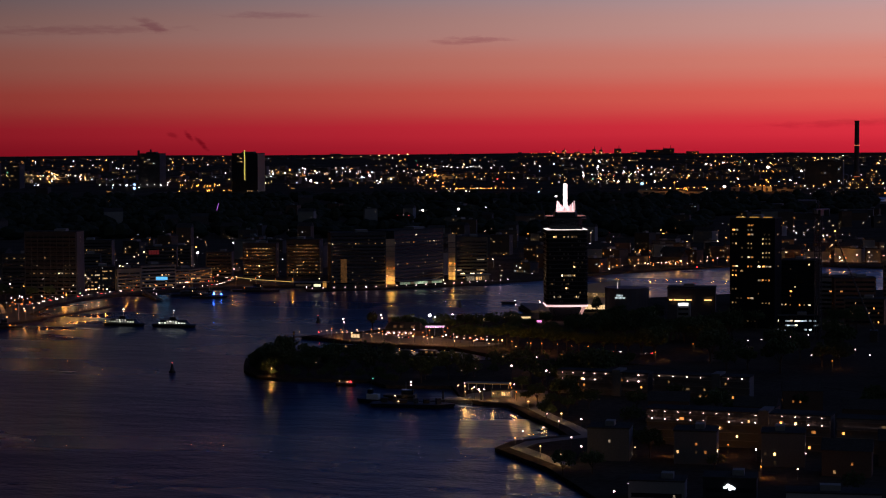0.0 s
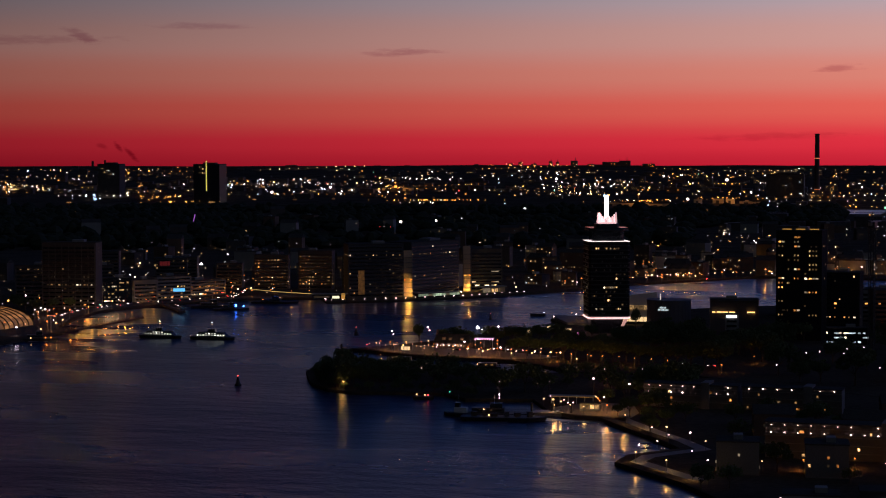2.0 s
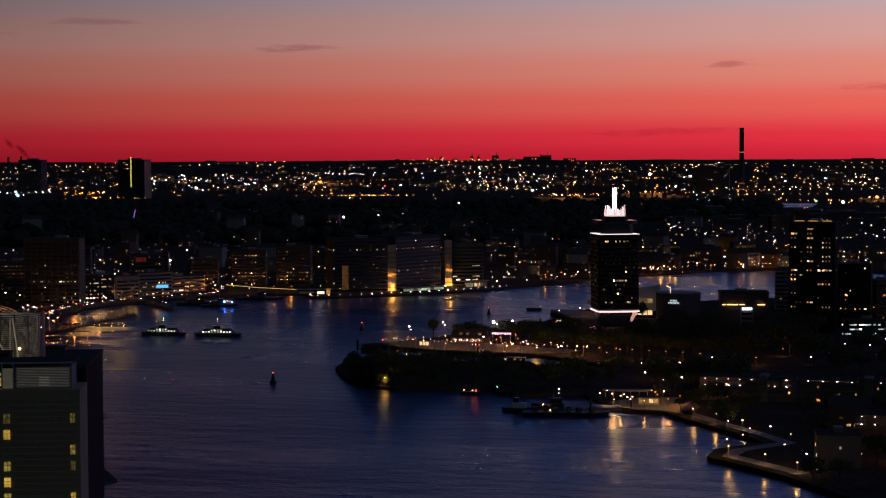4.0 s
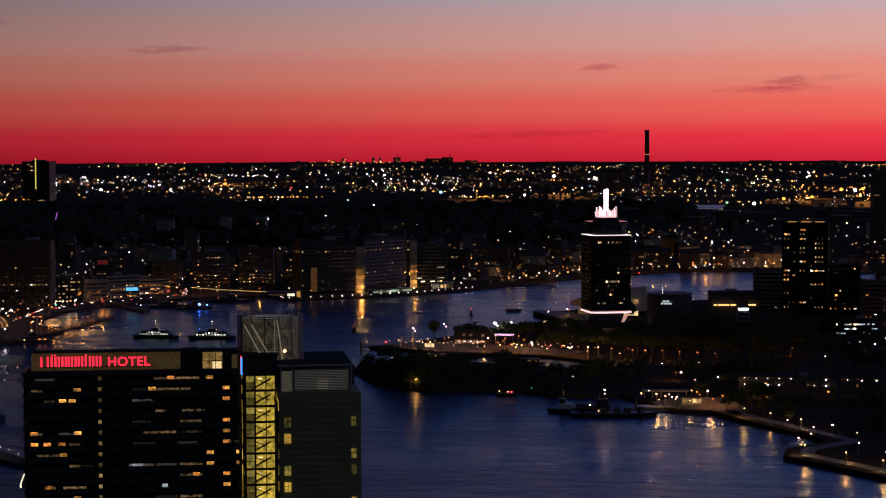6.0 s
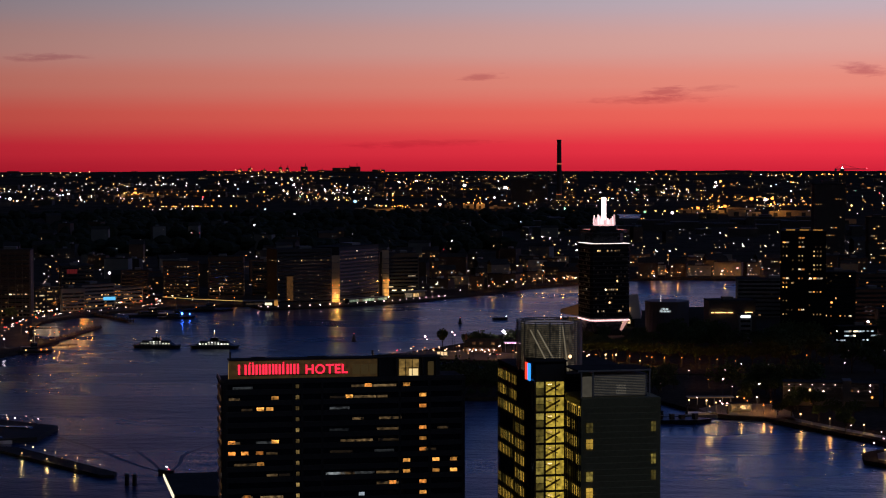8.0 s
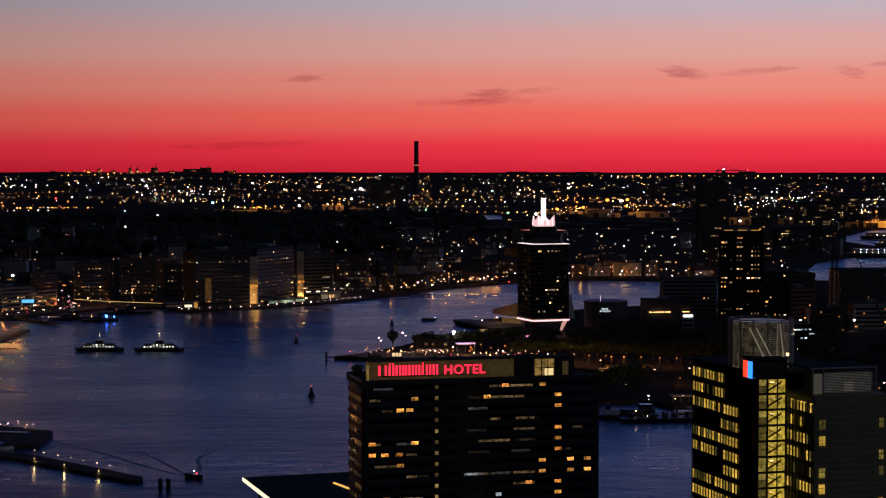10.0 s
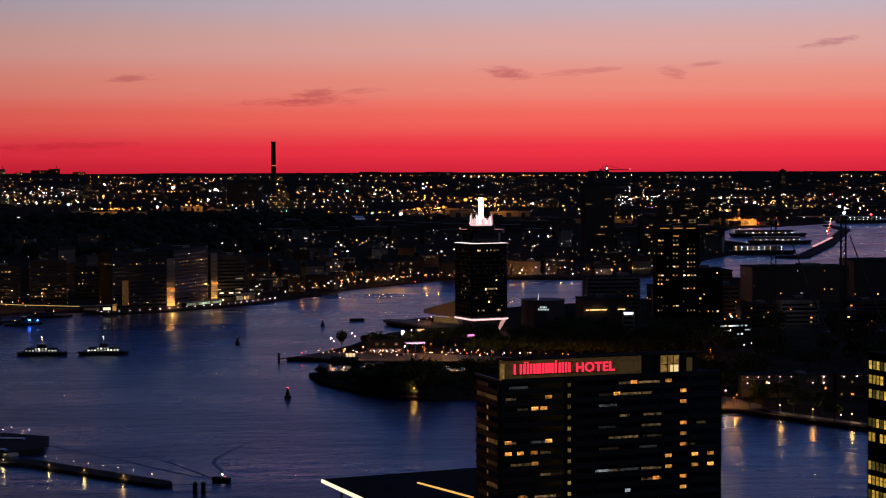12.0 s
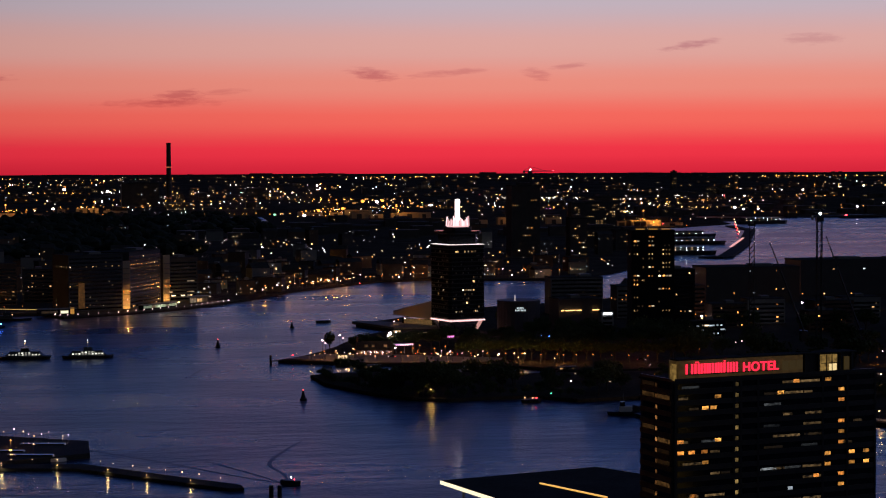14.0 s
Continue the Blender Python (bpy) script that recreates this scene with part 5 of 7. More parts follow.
far_tower("apartment_tower", -1700, 2450, 26, 24, 66, "grey apartment tower in the far city", RT, 8, "pw")
far_tower("apartment_tower", -1640, 2440, 24, 22, 64, "grey apartment tower in the far city", RT, 10, "pw")
far_tower("power_station_hall", -62, 2800, 74, 40, 62, "large dark power station hall", RT, 6, "cp")
far_tower("tower_block_site", 258, 886, 31, 26, 76, "dark high-rise under construction", RT, 14, "wpa", 1.4)
far_tower("apartment_tower", 292, 800, 18, 18, 44, "slim dark apartment tower with lit windows", RT, 20, "wpa", 1.3)
far_tower("apartment_block", 400, 1090, 64, 24, 24, "lit block by the far water", RT, 30, "pwe", 1.6)
far_tower("apartment_block", 410, 1010, 34, 20, 24, "dark block by the far water", RT, 14, "waa", 1.4)
far_tower("office_block", 560, 1690, 70, 26, 40, "glass office block with many lit floors", RT, 70, "pwe", 1.7)
far_tower("office_block", 672, 2030, 60, 26, 42, "pale office block with lit floors", RT, 50, "pwe", 1.7)
far_tower("tower_block", 1130, 3050, 12, 10, 79, "slim lit tower on the horizon", RT, 6, "pw", 2.0)
far_tower("tower_block", 1265, 3020, 7, 7, 73, "slim tower with bright stairwell", RT, 8, "aw", 2.0)


# ---- trees ----
def tree_template(height, width, seed, label, slim=False):
    rng = random.Random(seed)
    t = thing("tree", pose(0, 0, -200), label, "tree", "park trees")
    tr = Shape().tube((0, 0, -0.3), (0, 0, height * 0.34), height * 0.03, height * 0.02, 7)
    limbs = []
    for i in range(6):
        a = i * 1.05 + rng.uniform(-0.3, 0.3)
        reach = width * rng.uniform(0.25, 0.42)
        tip = (reach * math.cos(a), reach * math.sin(a), height * rng.uniform(0.55, 0.8))
        tr.tube((0, 0, height * rng.uniform(0.25, 0.34)), tip, height * 0.013, height * 0.004, 5)
        limbs.append(tip)
    part("trunk", tr, BARK, t)
    crown = Shape()
    puffs = [(0, 0, height * 0.78, width * 0.36)] + [(x, y, z, width * rng.uniform(0.22, 0.32)) for x, y, z in limbs]
    for x, y, z, r in puffs:
        for _ in range(58):
            d = Vector((rng.gauss(0, 1), rng.gauss(0, 1), rng.gauss(0, 1))).normalized() * r * rng.uniform(0.55, 1.12)
            c = Vector((x, y, z)) + Vector((d.x, d.y, d.z * (1.5 if slim else 0.85)))
            q = rng.uniform(0.35, 0.75) * (height / 10)
            u = Vector((rng.gauss(0, 1), rng.gauss(0, 1), rng.gauss(0, 1))).normalized()
            v = u.orthogonal().normalized()
            w = u.cross(v)
            crown.add([c + v * q, c + w * q * 0.8, c - v * q, c - w * q * 0.8, c + u * q * 0.6], [(0, 1, 4), (1, 2, 4), (2, 3, 4), (3, 0, 4)])
    part("crown", crown, LEAF, t)
    return t


TREES = [tree_template(9.0, 9.0, 1, "dark broad leafy tree in the dusk"), tree_template(10.5, 8.0, 2, "dark tall leafy tree in the dusk"),
         tree_template(7.0, 8.5, 3, "dark low bushy tree in the dusk"), tree_template(11.0, 4.6, 4, "slender upright tree in the dusk", True)]


def plant(x, y, kind, size=1.0, base=1.5):
    turn = (x * 37 + y * 91) % 360
    return place_scaled(TREES[kind], x, y, base, turn, size)


def place_scaled(tpl, x, y, z, turn, size):
    ob = copy_thing(tpl, pose(x, y, z, rz=turn))
    ob.scale = (size, size, size)
    return ob


RG = random.Random(15)


def peninsula_tree(x, y):
    """Low growth by the canal, taller towards the open water, with one tall clump at the point."""
    kind = RG.randrange(3)
    clump = math.hypot((x + 97) / 6.5, (y + 212) / 12.0) < 1
    tall = RG.uniform(8.0, 10.5) if clump else (3.4 + max(0.0, -205 - y) * 0.082) * RG.triangular(0.25, 1.7, 0.6)
    plant(x, y, kind, tall / (9.0, 10.5, 7.0)[kind])


# the point of the peninsula, dense, then its hedge and the loose trees behind
for _ in range(96):
    x, y = RG.uniform(-110, -30), RG.uniform(-294, -190)
    if inside(x - 3, y, PENINSULA) and inside(x - 2, y - 4, PENINSULA):
        peninsula_tree(x, y)
for a, b in zip(PENINSULA[:8], PENINSULA[1:9]):
    a, b = Vector(a), Vector(b)
    n = int((b - a).length / 5)
    for i in range(n):
        p = a.lerp(b, (i + 0.5) / n) + Vector((4.0, 2.6))
        plant(p.x, p.y, 2, RG.uniform(0.3, 0.62))
for _ in range(44):
    x, y = RG.uniform(-35, 80), RG.uniform(-300, -212)
    if inside(x, y - 5, PENINSULA):
        peninsula_tree(x, y)
# the park round the tower
for _ in range(75):
    x, y = RG.uniform(-15, 115), RG.uniform(-128, -22)
    if math.hypot(x, y) > 24 and not (55 < x < 92 and -62 < y < 18) and math.hypot(x - 36, y) > 15 and (x > 10 or y < -40):
        plant(x, y, RG.randrange(3), RG.uniform(0.7, 0.95) if x < 30 else RG.uniform(1.0, 1.5), 1.6)
for _ in range(62):
    x, y = RG.uniform(80, 330), RG.uniform(-260, -20)
    if inside(x, y, NOORD) and not (85 < x < 152 and -66 < y < 30):
        plant(x, y, RG.randrange(3), RG.uniform(1.0, 1.7), 1.6)
# row of trees along the promenade, and those by the café
for i in range(17):
    plant(-26 + i * 6.6, -137 - i * 2.3 + RG.uniform(-1.5, 1.5), RG.randrange(2), RG.uniform(0.92, 1.18), 1.6)
plant(-87.6, -91.5, 3, 1.0, 1.6)
for x, y, k, s in ((-74, -92, 0, 0.8), (-68, -86, 1, 0.8), (-62, -90, 0, 0.75), (-57, -96, 2, 0.8), (-50, -84, 0, 0.9), (-44, -92, 1, 0.8), (-40, -78, 0, 0.9), (-32, -84, 0, 0.9), (-25, -72, 1, 0.85), (-18, -60, 0, 0.9), (30, 20, 3, 1.0), (52, 6, 2, 1.0), (14, 22, 3, 0.9)):
    plant(x, y, k, s * 1.2, 1.6)
# trees between the flats and along the near shore
for _ in range(60):
    x, y = RG.uniform(60, 215), RG.uniform(-520, -332)
    if inside(x, y, PENINSULA) and not (-462 < y < -436) and not (-492 < y < -464 and int(x / 14) % 2) and x > 68 + (-y - 390) * 0.15 and not (x < 104 and -505 < y < -405):
        plant(x, y, RG.randrange(3), RG.uniform(0.6, 1.0))
for x, y, s in ((62, -352, 0.8), (57, -350, 0.5), (48, -318, 0.7), (66, -330, 1.0), (72, -342, 1.0), (78, -352, 0.9), (70, -318, 0.9), (60, -300, 0.9)):
    plant(x, y, RG.randrange(3), s)
for x, y in ((-412, 92), (-405, 84), (-398, 70), (-390, 62), (-382, 58), (-372, 66), (-364, 74)):
    plant(x, y, RG.randrange(2), 0.9, 1.6)


# ---- street lamps ----
def lamp_template(name, height, globe, material, label, watts=0.0, hue=(1, 1, 1)):
    t = thing(name, pose(0, 0, -220), label, "lamp", "street lamps")
    part("pole", Shape().tube((0, 0, 0), (0, 0, height), 0.12, 0.07, 6), DARKMETAL, t)
    head = part("globe", Shape().ball((0, 0, height + globe * 0.8), globe, 0.8, 8, 5), material, t, "glowing lamp head")
    if watts:
        bulb = bpy.data.lights.new("bulb", "POINT")
        bulb.energy, bulb.color, bulb.shadow_soft_size = watts, hue, globe
        b = new("bulb", bulb)
        b.parent = t
        b.matrix_basis = pose(0, -1.1, height - globe * 1.2)
    part("cap", Shape().tube((0, 0, height + globe * 1.55), (0, 0, height + globe * 1.75), globe * 0.9, globe * 0.4, 8), BLACKPAINT, head)
    return t


LAMPS = {
    "pink": lamp_template("street_lamp", 5.0, 0.42, LAMP_PINK, "street lamp with pinkish white glow"),
    "shore": lamp_template("street_lamp", 5.0, 0.42, LAMP_WARM, "shore lamp with warm golden glow", 420, (1.0, 0.55, 0.16)),
    "warm": lamp_template("street_lamp", 4.5, 0.38, LAMP_WARM, "street lamp with warm white glow"),
    "amber": lamp_template("street_lamp", 5.0, 0.40, LAMP_AMBER, "street lamp with orange glow", 520, (1.0, 0.36, 0.06)),
    "bank": lamp_template("street_lamp", 6.0, 0.46, LAMP_AMBER, "quay lamp with strong orange glow", 800, (1.0, 0.38, 0.07)),
    "walk": lamp_template("street_lamp", 4.2, 0.26, LAMP_AMBER, "low promenade lamp with orange glow", 430, (1.0, 0.36, 0.06)),
    "quay": lamp_template("street_lamp", 6.0, 0.42, LAMP_AMBER, "quay lamp with orange glow", 360, (1.0, 0.38, 0.07)),
    "gold": lamp_template("light_mast", 8.0, 0.46, LAMP_PINK, "light mast with warm white lamp", 420, (1.0, 0.68, 0.42)),
    "tall": lamp_template("light_mast", 9.0, 0.48, LAMP_PINK, "tall light mast with pinkish white lamp"),
    "flood": lamp_template("flood_light", 9.0, 0.85, LAMP_WHITE, "tall floodlight with glaring white head", 260, (1.0, 0.82, 0.9)),
    "edge": lamp_template("edge_light", 1.6, 0.3, LAMP_WARM, "low warm light on the stone edge", 160, (1.0, 0.66, 0.24)),
    "low": lamp_template("bollard_light", 0.7, 0.3, LAMP_PINK, "low pinkish bollard light on the quay edge"),
    "blue": lamp_template("blue_light", 1.5, 0.5, LAMP_BLUE, "blue light by the water"),
    "red": lamp_template("red_light", 2.0, 0.4, LAMP_RED, "small red navigation light"),
    "green": lamp_template("green_light", 2.0, 0.26, LAMP_GREEN, "small green navigation light"),
}


def lamp(kind, x, y, z=1.6, size=1.0):
    while z == 1.6 and -348 < x < -255 and -60 < y < 215 and not inside(x - 1, y, WEST_ALL):
        x -= 5.0
    return place_scaled(LAMPS[kind], x, y, z, 0, size)


# promenade lamps before the park, orange, and the tall ones on the pier
lamp("tall", -95.2, -119.3)
lamp("tall", -94.0, -121.5, 1.6, 0.86)
lamp("tall", -82.4, -92.8)
lamp("tall", -81.0, -95.0, 1.6, 0.86)
lamp("flood", -55.5, -91.3)
lamp("flood", -54.8, -82.5, 1.6, 0.8)
lamp("tall", -48.5, -70.0, 1.6, 0.9)
for i in range(15):
    lamp("walk", -58 + i * 8.2, -139 - i * 3.3 + (i % 2) * 2.0)
for x, y in ((-101, -121), (-90, -129), (-79, -121), (-70, -131), (-48, -131), (-38, -124)):
    lamp("walk", x, y)
for x, y in ((-48, -149), (-42, -150), (-37, -152), (-4, -158), (1, -159), (-90, -136), (-84, -139)):
    lamp("shore", x, y, 1.6, 0.8)
lamp("blue", 42, -34, 1.6, 0.8)
lamp("blue", 46, -33, 1.6, 0.5)
for x, y, k in ((-102, -126, "warm"), (-95, -124, "amber"), (-88, -118, "warm"), (-78, -110, "warm"), (-57, -116, "pink"), (-48, -118, "amber"), (-33, -140, "pink"), (-13, -160, "warm"), (-12, -158, "pink"), (18, -170, "amber"), (-110, -116, "red"),
                (-42, -104, "amber"), (-30, -112, "amber"), (-20, -118, "warm"), (-40, -60, "warm"), (-28, -34, "warm"), (-34, 20, "gold"), (-24, 40, "gold"), (-24, 62, "amber"), (-34, 84, "warm")):
    lamp(k, x, y, 1.6, 0.8)
# the peninsula: few lights
for x, y, k in ((32, -219, "pink"), (50, -275, "pink"), (46, -281, "pink"), (49, -214, "pink"), (-6, -273, "pink"), (11, -276, "warm"), (16, -271, "pink"), (-77, -226, "pink"), (-72, -290, "shore"), (-62, -259, "warm"), (-52, -230, "warm"), (-92, -240, "warm"),
                (-22, -300, "green"), (-95, -200, "warm"), (5, -240, "warm"), (60, -262, "pink"), (38, -255, "amber"), (-40, -215, "warm")):
    lamp(k, x, y, 1.5, 0.62)
# landing stage and shore path
for x, y, k, s in ((30, -342, "shore", 0.9), (33.5, -344, "shore", 0.8), (27, -331, "tall", 0.5), (36, -343, "pink", 0.7), (37.5, -346, "warm", 0.7), (38, -342, "pink", 0.7), (40, -303, "tall", 0.95), (24, -330, "warm", 0.7), (55, -303, "tall", 0.75),
                   (46, -330, "amber", 0.8), (50, -340, "gold", 0.7), (44, -322, "warm", 0.8)):
    lamp(k, x, y, 1.5, s)
for x, y, k in ((63, -372, "shore"), (72, -385, "shore"), (82, -401, "shore"), (77, -403, "pink"), (92, -414, "pink"), (85, -420, "pink"), (83, -436, "pink"), (97, -456, "pink"), (79, -462, "shore"), (91, -477, "shore"), (101, -492, "shore"), (104, -474, "pink"),
                (107, -504, "pink"), (121, -470, "warm"), (148, -470, "amber"), (176, -472, "pink"), (185, -466, "pink"), (196, -480, "pink"), (133, -528, "pink"), (131, -539, "pink"), (129, -552, "pink"), (165, -500, "amber"), (78, -446, "pink"), (99, -430, "warm"), (204, -492, "pink"), (214, -486, "pink"), (219, -500, "pink"), (176, -500, "warm"), (160, -468, "pink"), (134, -466, "amber"), (190, -455, "warm"), (150, -460, "amber"), (112, -466, "amber")):
    lamp(k, x, y, 1.5, 0.66)
for x, y, k in ((137, -128, "pink"), (166, -210, "amber"), (173, -159, "pink"), (155, -189, "pink"), (181, -183, "pink"), (108, -187, "pink"), (95, -151, "amber"), (83, -192, "amber"), (119, -129, "pink"), (125, -122, "pink"), (131, -115, "pink"), (138, -106, "pink"), (146, -95, "pink"),
                (152, 12, "flood"), (184, 13, "flood"), (224, 38, "pink"), (253, 104, "flood"), (172, 51, "amber"), (160, 40, "red"), (310, 116, "amber"), (300, 118, "amber"), (322, 112, "amber"), (335, 118, "warm"), (350, 110, "amber"), (230, -90, "pink"), (260, -60, "amber"), (210, -140, "amber")):
    lamp(k, x, y, 1.6, 0.7)
# bollard lights along the dock point
edge = [Vector(p) for p in ((-236, 220), (-224, 188.5), (-184, 213), (-138, 254.5), (-104, 305))]
for a, b in zip(edge, edge[1:]):
    n = int((b - a).length / 7.5)
    for i in range(n):
        p = a.lerp(b, (i + 0.5) / n)
        lamp("low", p.x, p.y, 1.6, 1.05)
# quay lights on the west bank
for x, y, k, s in ((-399, 411, "flood", 1.5), (-373, 385, "flood", 1.6), (-361, 387, "flood", 1.6), (-341, 217, "tall", 0.8), (-337, 194, "tall", 0.7), (-323, 302, "tall", 0.8), (-312, 150, "bank", 1), (-308, 128, "amber", 1), (-316, 100, "bank", 1), (-322, 60, "bank", 1.1),
                   (-330, 20, "bank", 1.1), (-335, -10, "bank", 1.1), (-322, -30, "warm", 1.0), (-318, -60, "bank", 1.1), (-340, -70, "bank", 1.1), (-330, 80, "warm", 1), (-345, 60, "amber", 1), (-360, 40, "amber", 1), (-352, 0, "amber", 1), (-375, 20, "amber", 1), (-395, 40, "red", 1),
                   (-310, 180, "amber", 1), (-300, 205, "amber", 1), (-290, 222, "amber", 1), (-280, 235, "amber", 1), (-300, 240, "amber", 1), (-316, 232, "red", 1), (-326, 215, "red", 1), (-308, -90, "warm", 1), (-345, -120, "amber", 1.1), (-330, -140, "amber", 1.1), (-352, -50, "pink", 1),
                   (-262, 228, "amber", 1), (-250, 232, "amber", 1), (-285, 258, "amber", 1)):
    lamp("quay" if k == "bank" else k, x, y, 1.6, s * 0.8)
for i in range(26):
    u = i / 25
    x, y = -84 + 270 * u, 345 + 210 * min(1.0, u * 1.35) + RG.uniform(-3, 5)
    lamp(RG.choice(("bank", "amber", "warm", "pink")) if 8 > i or i > 16 else RG.choice(("bank", "bank", "red", "warm")), x, y + 4, 1.6, RG.uniform(0.9, 1.3))
# many small lights among the west bank streets
for _ in range(34):
    x = RG.uniform(-440, -60)
    y = RG.uniform(-80, 420)
    if inside(x + 6, y - 6, WEST_ALL) and inside(x, y, WEST_ALL) and (y < 330 - 0.5 * (x + 230) or RG.random() < 0.3):
        lamp(RG.choice(("pink", "warm", "warm", "pink", "red")), x, y, 1.6, RG.uniform(0.5, 1.1))
# busy street on the far bank of the side water
for i in range(18):
    x = 66 + 5.3 * i + RG.uniform(-3, 3)
    lamp(RG.choice(("bank", "amber", "amber", "amber", "pink")), x, 612 + RG.uniform(-14, 22), 1.6, RG.uniform(0.6, 1.1))
# string of lights at the near landing stage
for x, y, k in ((-247, -378, "warm"), (-240, -380, "warm"), (-231, -385, "pink"), (-236, -392, "warm"), (-262, -376, "pink"), (-256, -382, "warm"), (-270, -390, "amber"), (-226, -394, "warm"), (-250, -392, "pink"), (-280, -378, "pink"), (-290, -384, "warm"), (-244, -404, "amber")):
    lamp(k, x, y, 1.8, 0.5)
for x, y in ((-252, -437), (-236, -441), (-214, -449), (-204, -461), (-194, -472), (-184, -483), (-246, -446)):
    lamp("warm", x, y, 1.0, 0.42)


for i in range(16):
    u = i / 15
    if i < 9:
        lamp(RG.choice(("amber", "amber", "warm", "pink")), -25 + 55 * u + RG.uniform(-2, 2), 442 + 52 * u + RG.uniform(4, 16), 1.6, RG.uniform(0.6, 1.1))
    else:
        lamp(RG.choice(("bank", "amber", "amber", "pink")), 70 + 18 * (i - 9) + RG.uniform(-3, 3), 562 + RG.uniform(0, 24), 1.6, RG.uniform(0.6, 1.1))
# ---- promenade paving lit by the lamps ----
land("promenade", [(-112, -114), (-96, -98), (-84, -96), (-60, -104), (-20, -128), (-4, -136), (-10, -150), (-24, -154), (-80, -141), (-100, -127)], PAVING, 1.64, "stone promenade under orange street lamps", "pavement")
land("landing_square", [(38, -349), (51, -353), (62, -366), (64, -340), (58, -314), (40, -312), (28, -330), (30, -342)], PAVING, 1.56, "pale paved square at the ferry landing", "pavement")
land("shore_path", [(56, -356), (72, -386), (87, -411), (95, -428), (79, -447), (77, -461), (101, -494), (105, -491), (82, -459), (84, -449), (101, -429), (91, -409), (76, -383), (60, -353)], QUAY, 1.56, "pale stone path along the shore", "pavement")
land("station_road", [(-420, -104), (-312, -92), (-306, -52), (-324, -32), (-342, 28), (-347, 75), (-344, 102), (-330, 143), (-310, 178), (-286, 207), (-266, 226), (-268, 234), (-296, 222), (-322, 192), (-344, 156), (-360, 110), (-362, 40), (-358, 0), (-420, -20)], ASPHALT, 1.63, "broad quay road under orange lamps", "road")
land("dock_road", [(-236, 236), (-262, 222), (-330, 320), (-320, 330), (-262, 245)], ASPHALT, 1.66, "lit road bridge along the basin", "road")
GREYWALL = surface("grey_render", (0.13, 0.125, 0.12), 0.9, vary=0.2, spec=0.1)
GALLERY = glowing("gallery_lamp_glow", (1.0, 0.60, 0.56), 9, 0.6)
PAVDIM = glowing("parapet_light_glow", (1.0, 0.66, 0.22), 0.5)
MUSEUM = surface("white_museum_panels", (0.46, 0.43, 0.41), 0.55, vary=0.08)
KIOSKLIT = glowing("kiosk_light", (1.0, 0.66, 0.32), 1.0)
VIOLETLIT = glowing("violet_light", (1.0, 0.25, 0.7), 1.6)
# light on the parapet is put in as glow of its rail
br = thing("road_parapet", pose(0, 0, 1.6), "long pale parapet of the quay road, light put in as glow", "parapet")
pv = [Vector((-308, 268)), Vector((-280, 246)), Vector((-240, 226))]
for a, b in zip(pv, pv[1:]):
    d = (b - a).normalized()
    nrm = Vector((-d.y, d.x)) * 0.2
    part("rail_section", Shape().prism([a - nrm, b - nrm, b + nrm, a + nrm], 1.9, 2.25), PAVDIM, br)


# ---- flats with lit access galleries ----
def gallery_flats(x0, y0, x1, y1, depth, h, galleries, step, material, label, rng, lit):
    a, b = Vector((x0, y0)), Vector((x1, y1))
    w = (b - a).length
    rz = math.degrees(math.atan2(b.y - a.y, b.x - a.x))
    t = thing("gallery_flats", pose(x0, y0, 1.5, rz=rz), label, "apartment block", "gallery flats")
    part("wall_block", Shape().box(0, w, 0, depth, 0, h), material, t)
    part("roof", Shape().box(-0.3, w + 0.3, -1.6, depth + 0.3, h, h + 0.35), ROOFING, t)
    for k in range(int(h / 2.6)):
        part("gallery_floor", Shape().box(0, w, -1.4, 0, 2.5 + k * 2.6, 2.7 + k * 2.6), CONCRETE, t)
        part("gallery_rail", Shape().box(0, w, -1.45, -1.35, 2.7 + k * 2.6, 3.5 + k * 2.6), material, t)
    part("stair_tower", Shape().box(w * 0.62, w * 0.62 + 3.4, -2.0, depth, 0, h + 1.2), GREYWALL, t)
    for z, gap in galleries:
        n = int(w / step)
        for i in range(n):
            if (i + gap) % 9 == 0:
                continue
            part("gallery_lamp", LAMPBALL, None, t, at=pose((i + 0.5) * step, -1.0, z))
    for _ in range(lit):
        k = rng.randrange(int(h / 2.6))
        part("lit_window", PANES[rng.choice("waad") + rng.choice("ssm")], None, t, at=pose(rng.uniform(1, w - 3), -0.08, 0.8 + k * 2.6))
    return t


LAMPBALL = Shape().ball((0, 0, 0), 0.26).mesh("gallery_lamp", GALLERY)
gallery_flats(63, -318, 101, -322, 8, 9.4, ((8.7, 3), (6.2, 5)), 4.6, GREYWALL, "long pale flats with rows of gallery lamps", RG, 8)
gallery_flats(103, -322, 142, -326, 8, 9.4, ((8.7, 1),), 5.6, GREYWALL, "long pale flats with few gallery lamps", RG, 10)
gallery_flats(120, -441, 182, -446, 9, 12.0, ((11.2, 2), (8.7, 4)), 4.4, GREYWALL, "long pale four-storey flats with rows of gallery lamps", RG, 14)
gallery_flats(184, -446, 244, -450, 9, 11.4, ((10.6, 2), (8.0, 5)), 5.2, GREYWALL, "pale flats with gallery lamps beside the stairs", RG, 12)
for x, y in ((114, -480), (142, -480), (169.5, -478)):
    block("white_villa_flats", x, y, 13.5, 12, 10.4, 4, GREYWALL, "cube-shaped pale flats with small dark windows", "apartment block", RG, 7, "wapdd", 2.55, "ss", base=1.5, strips=False, group="pale cubes")
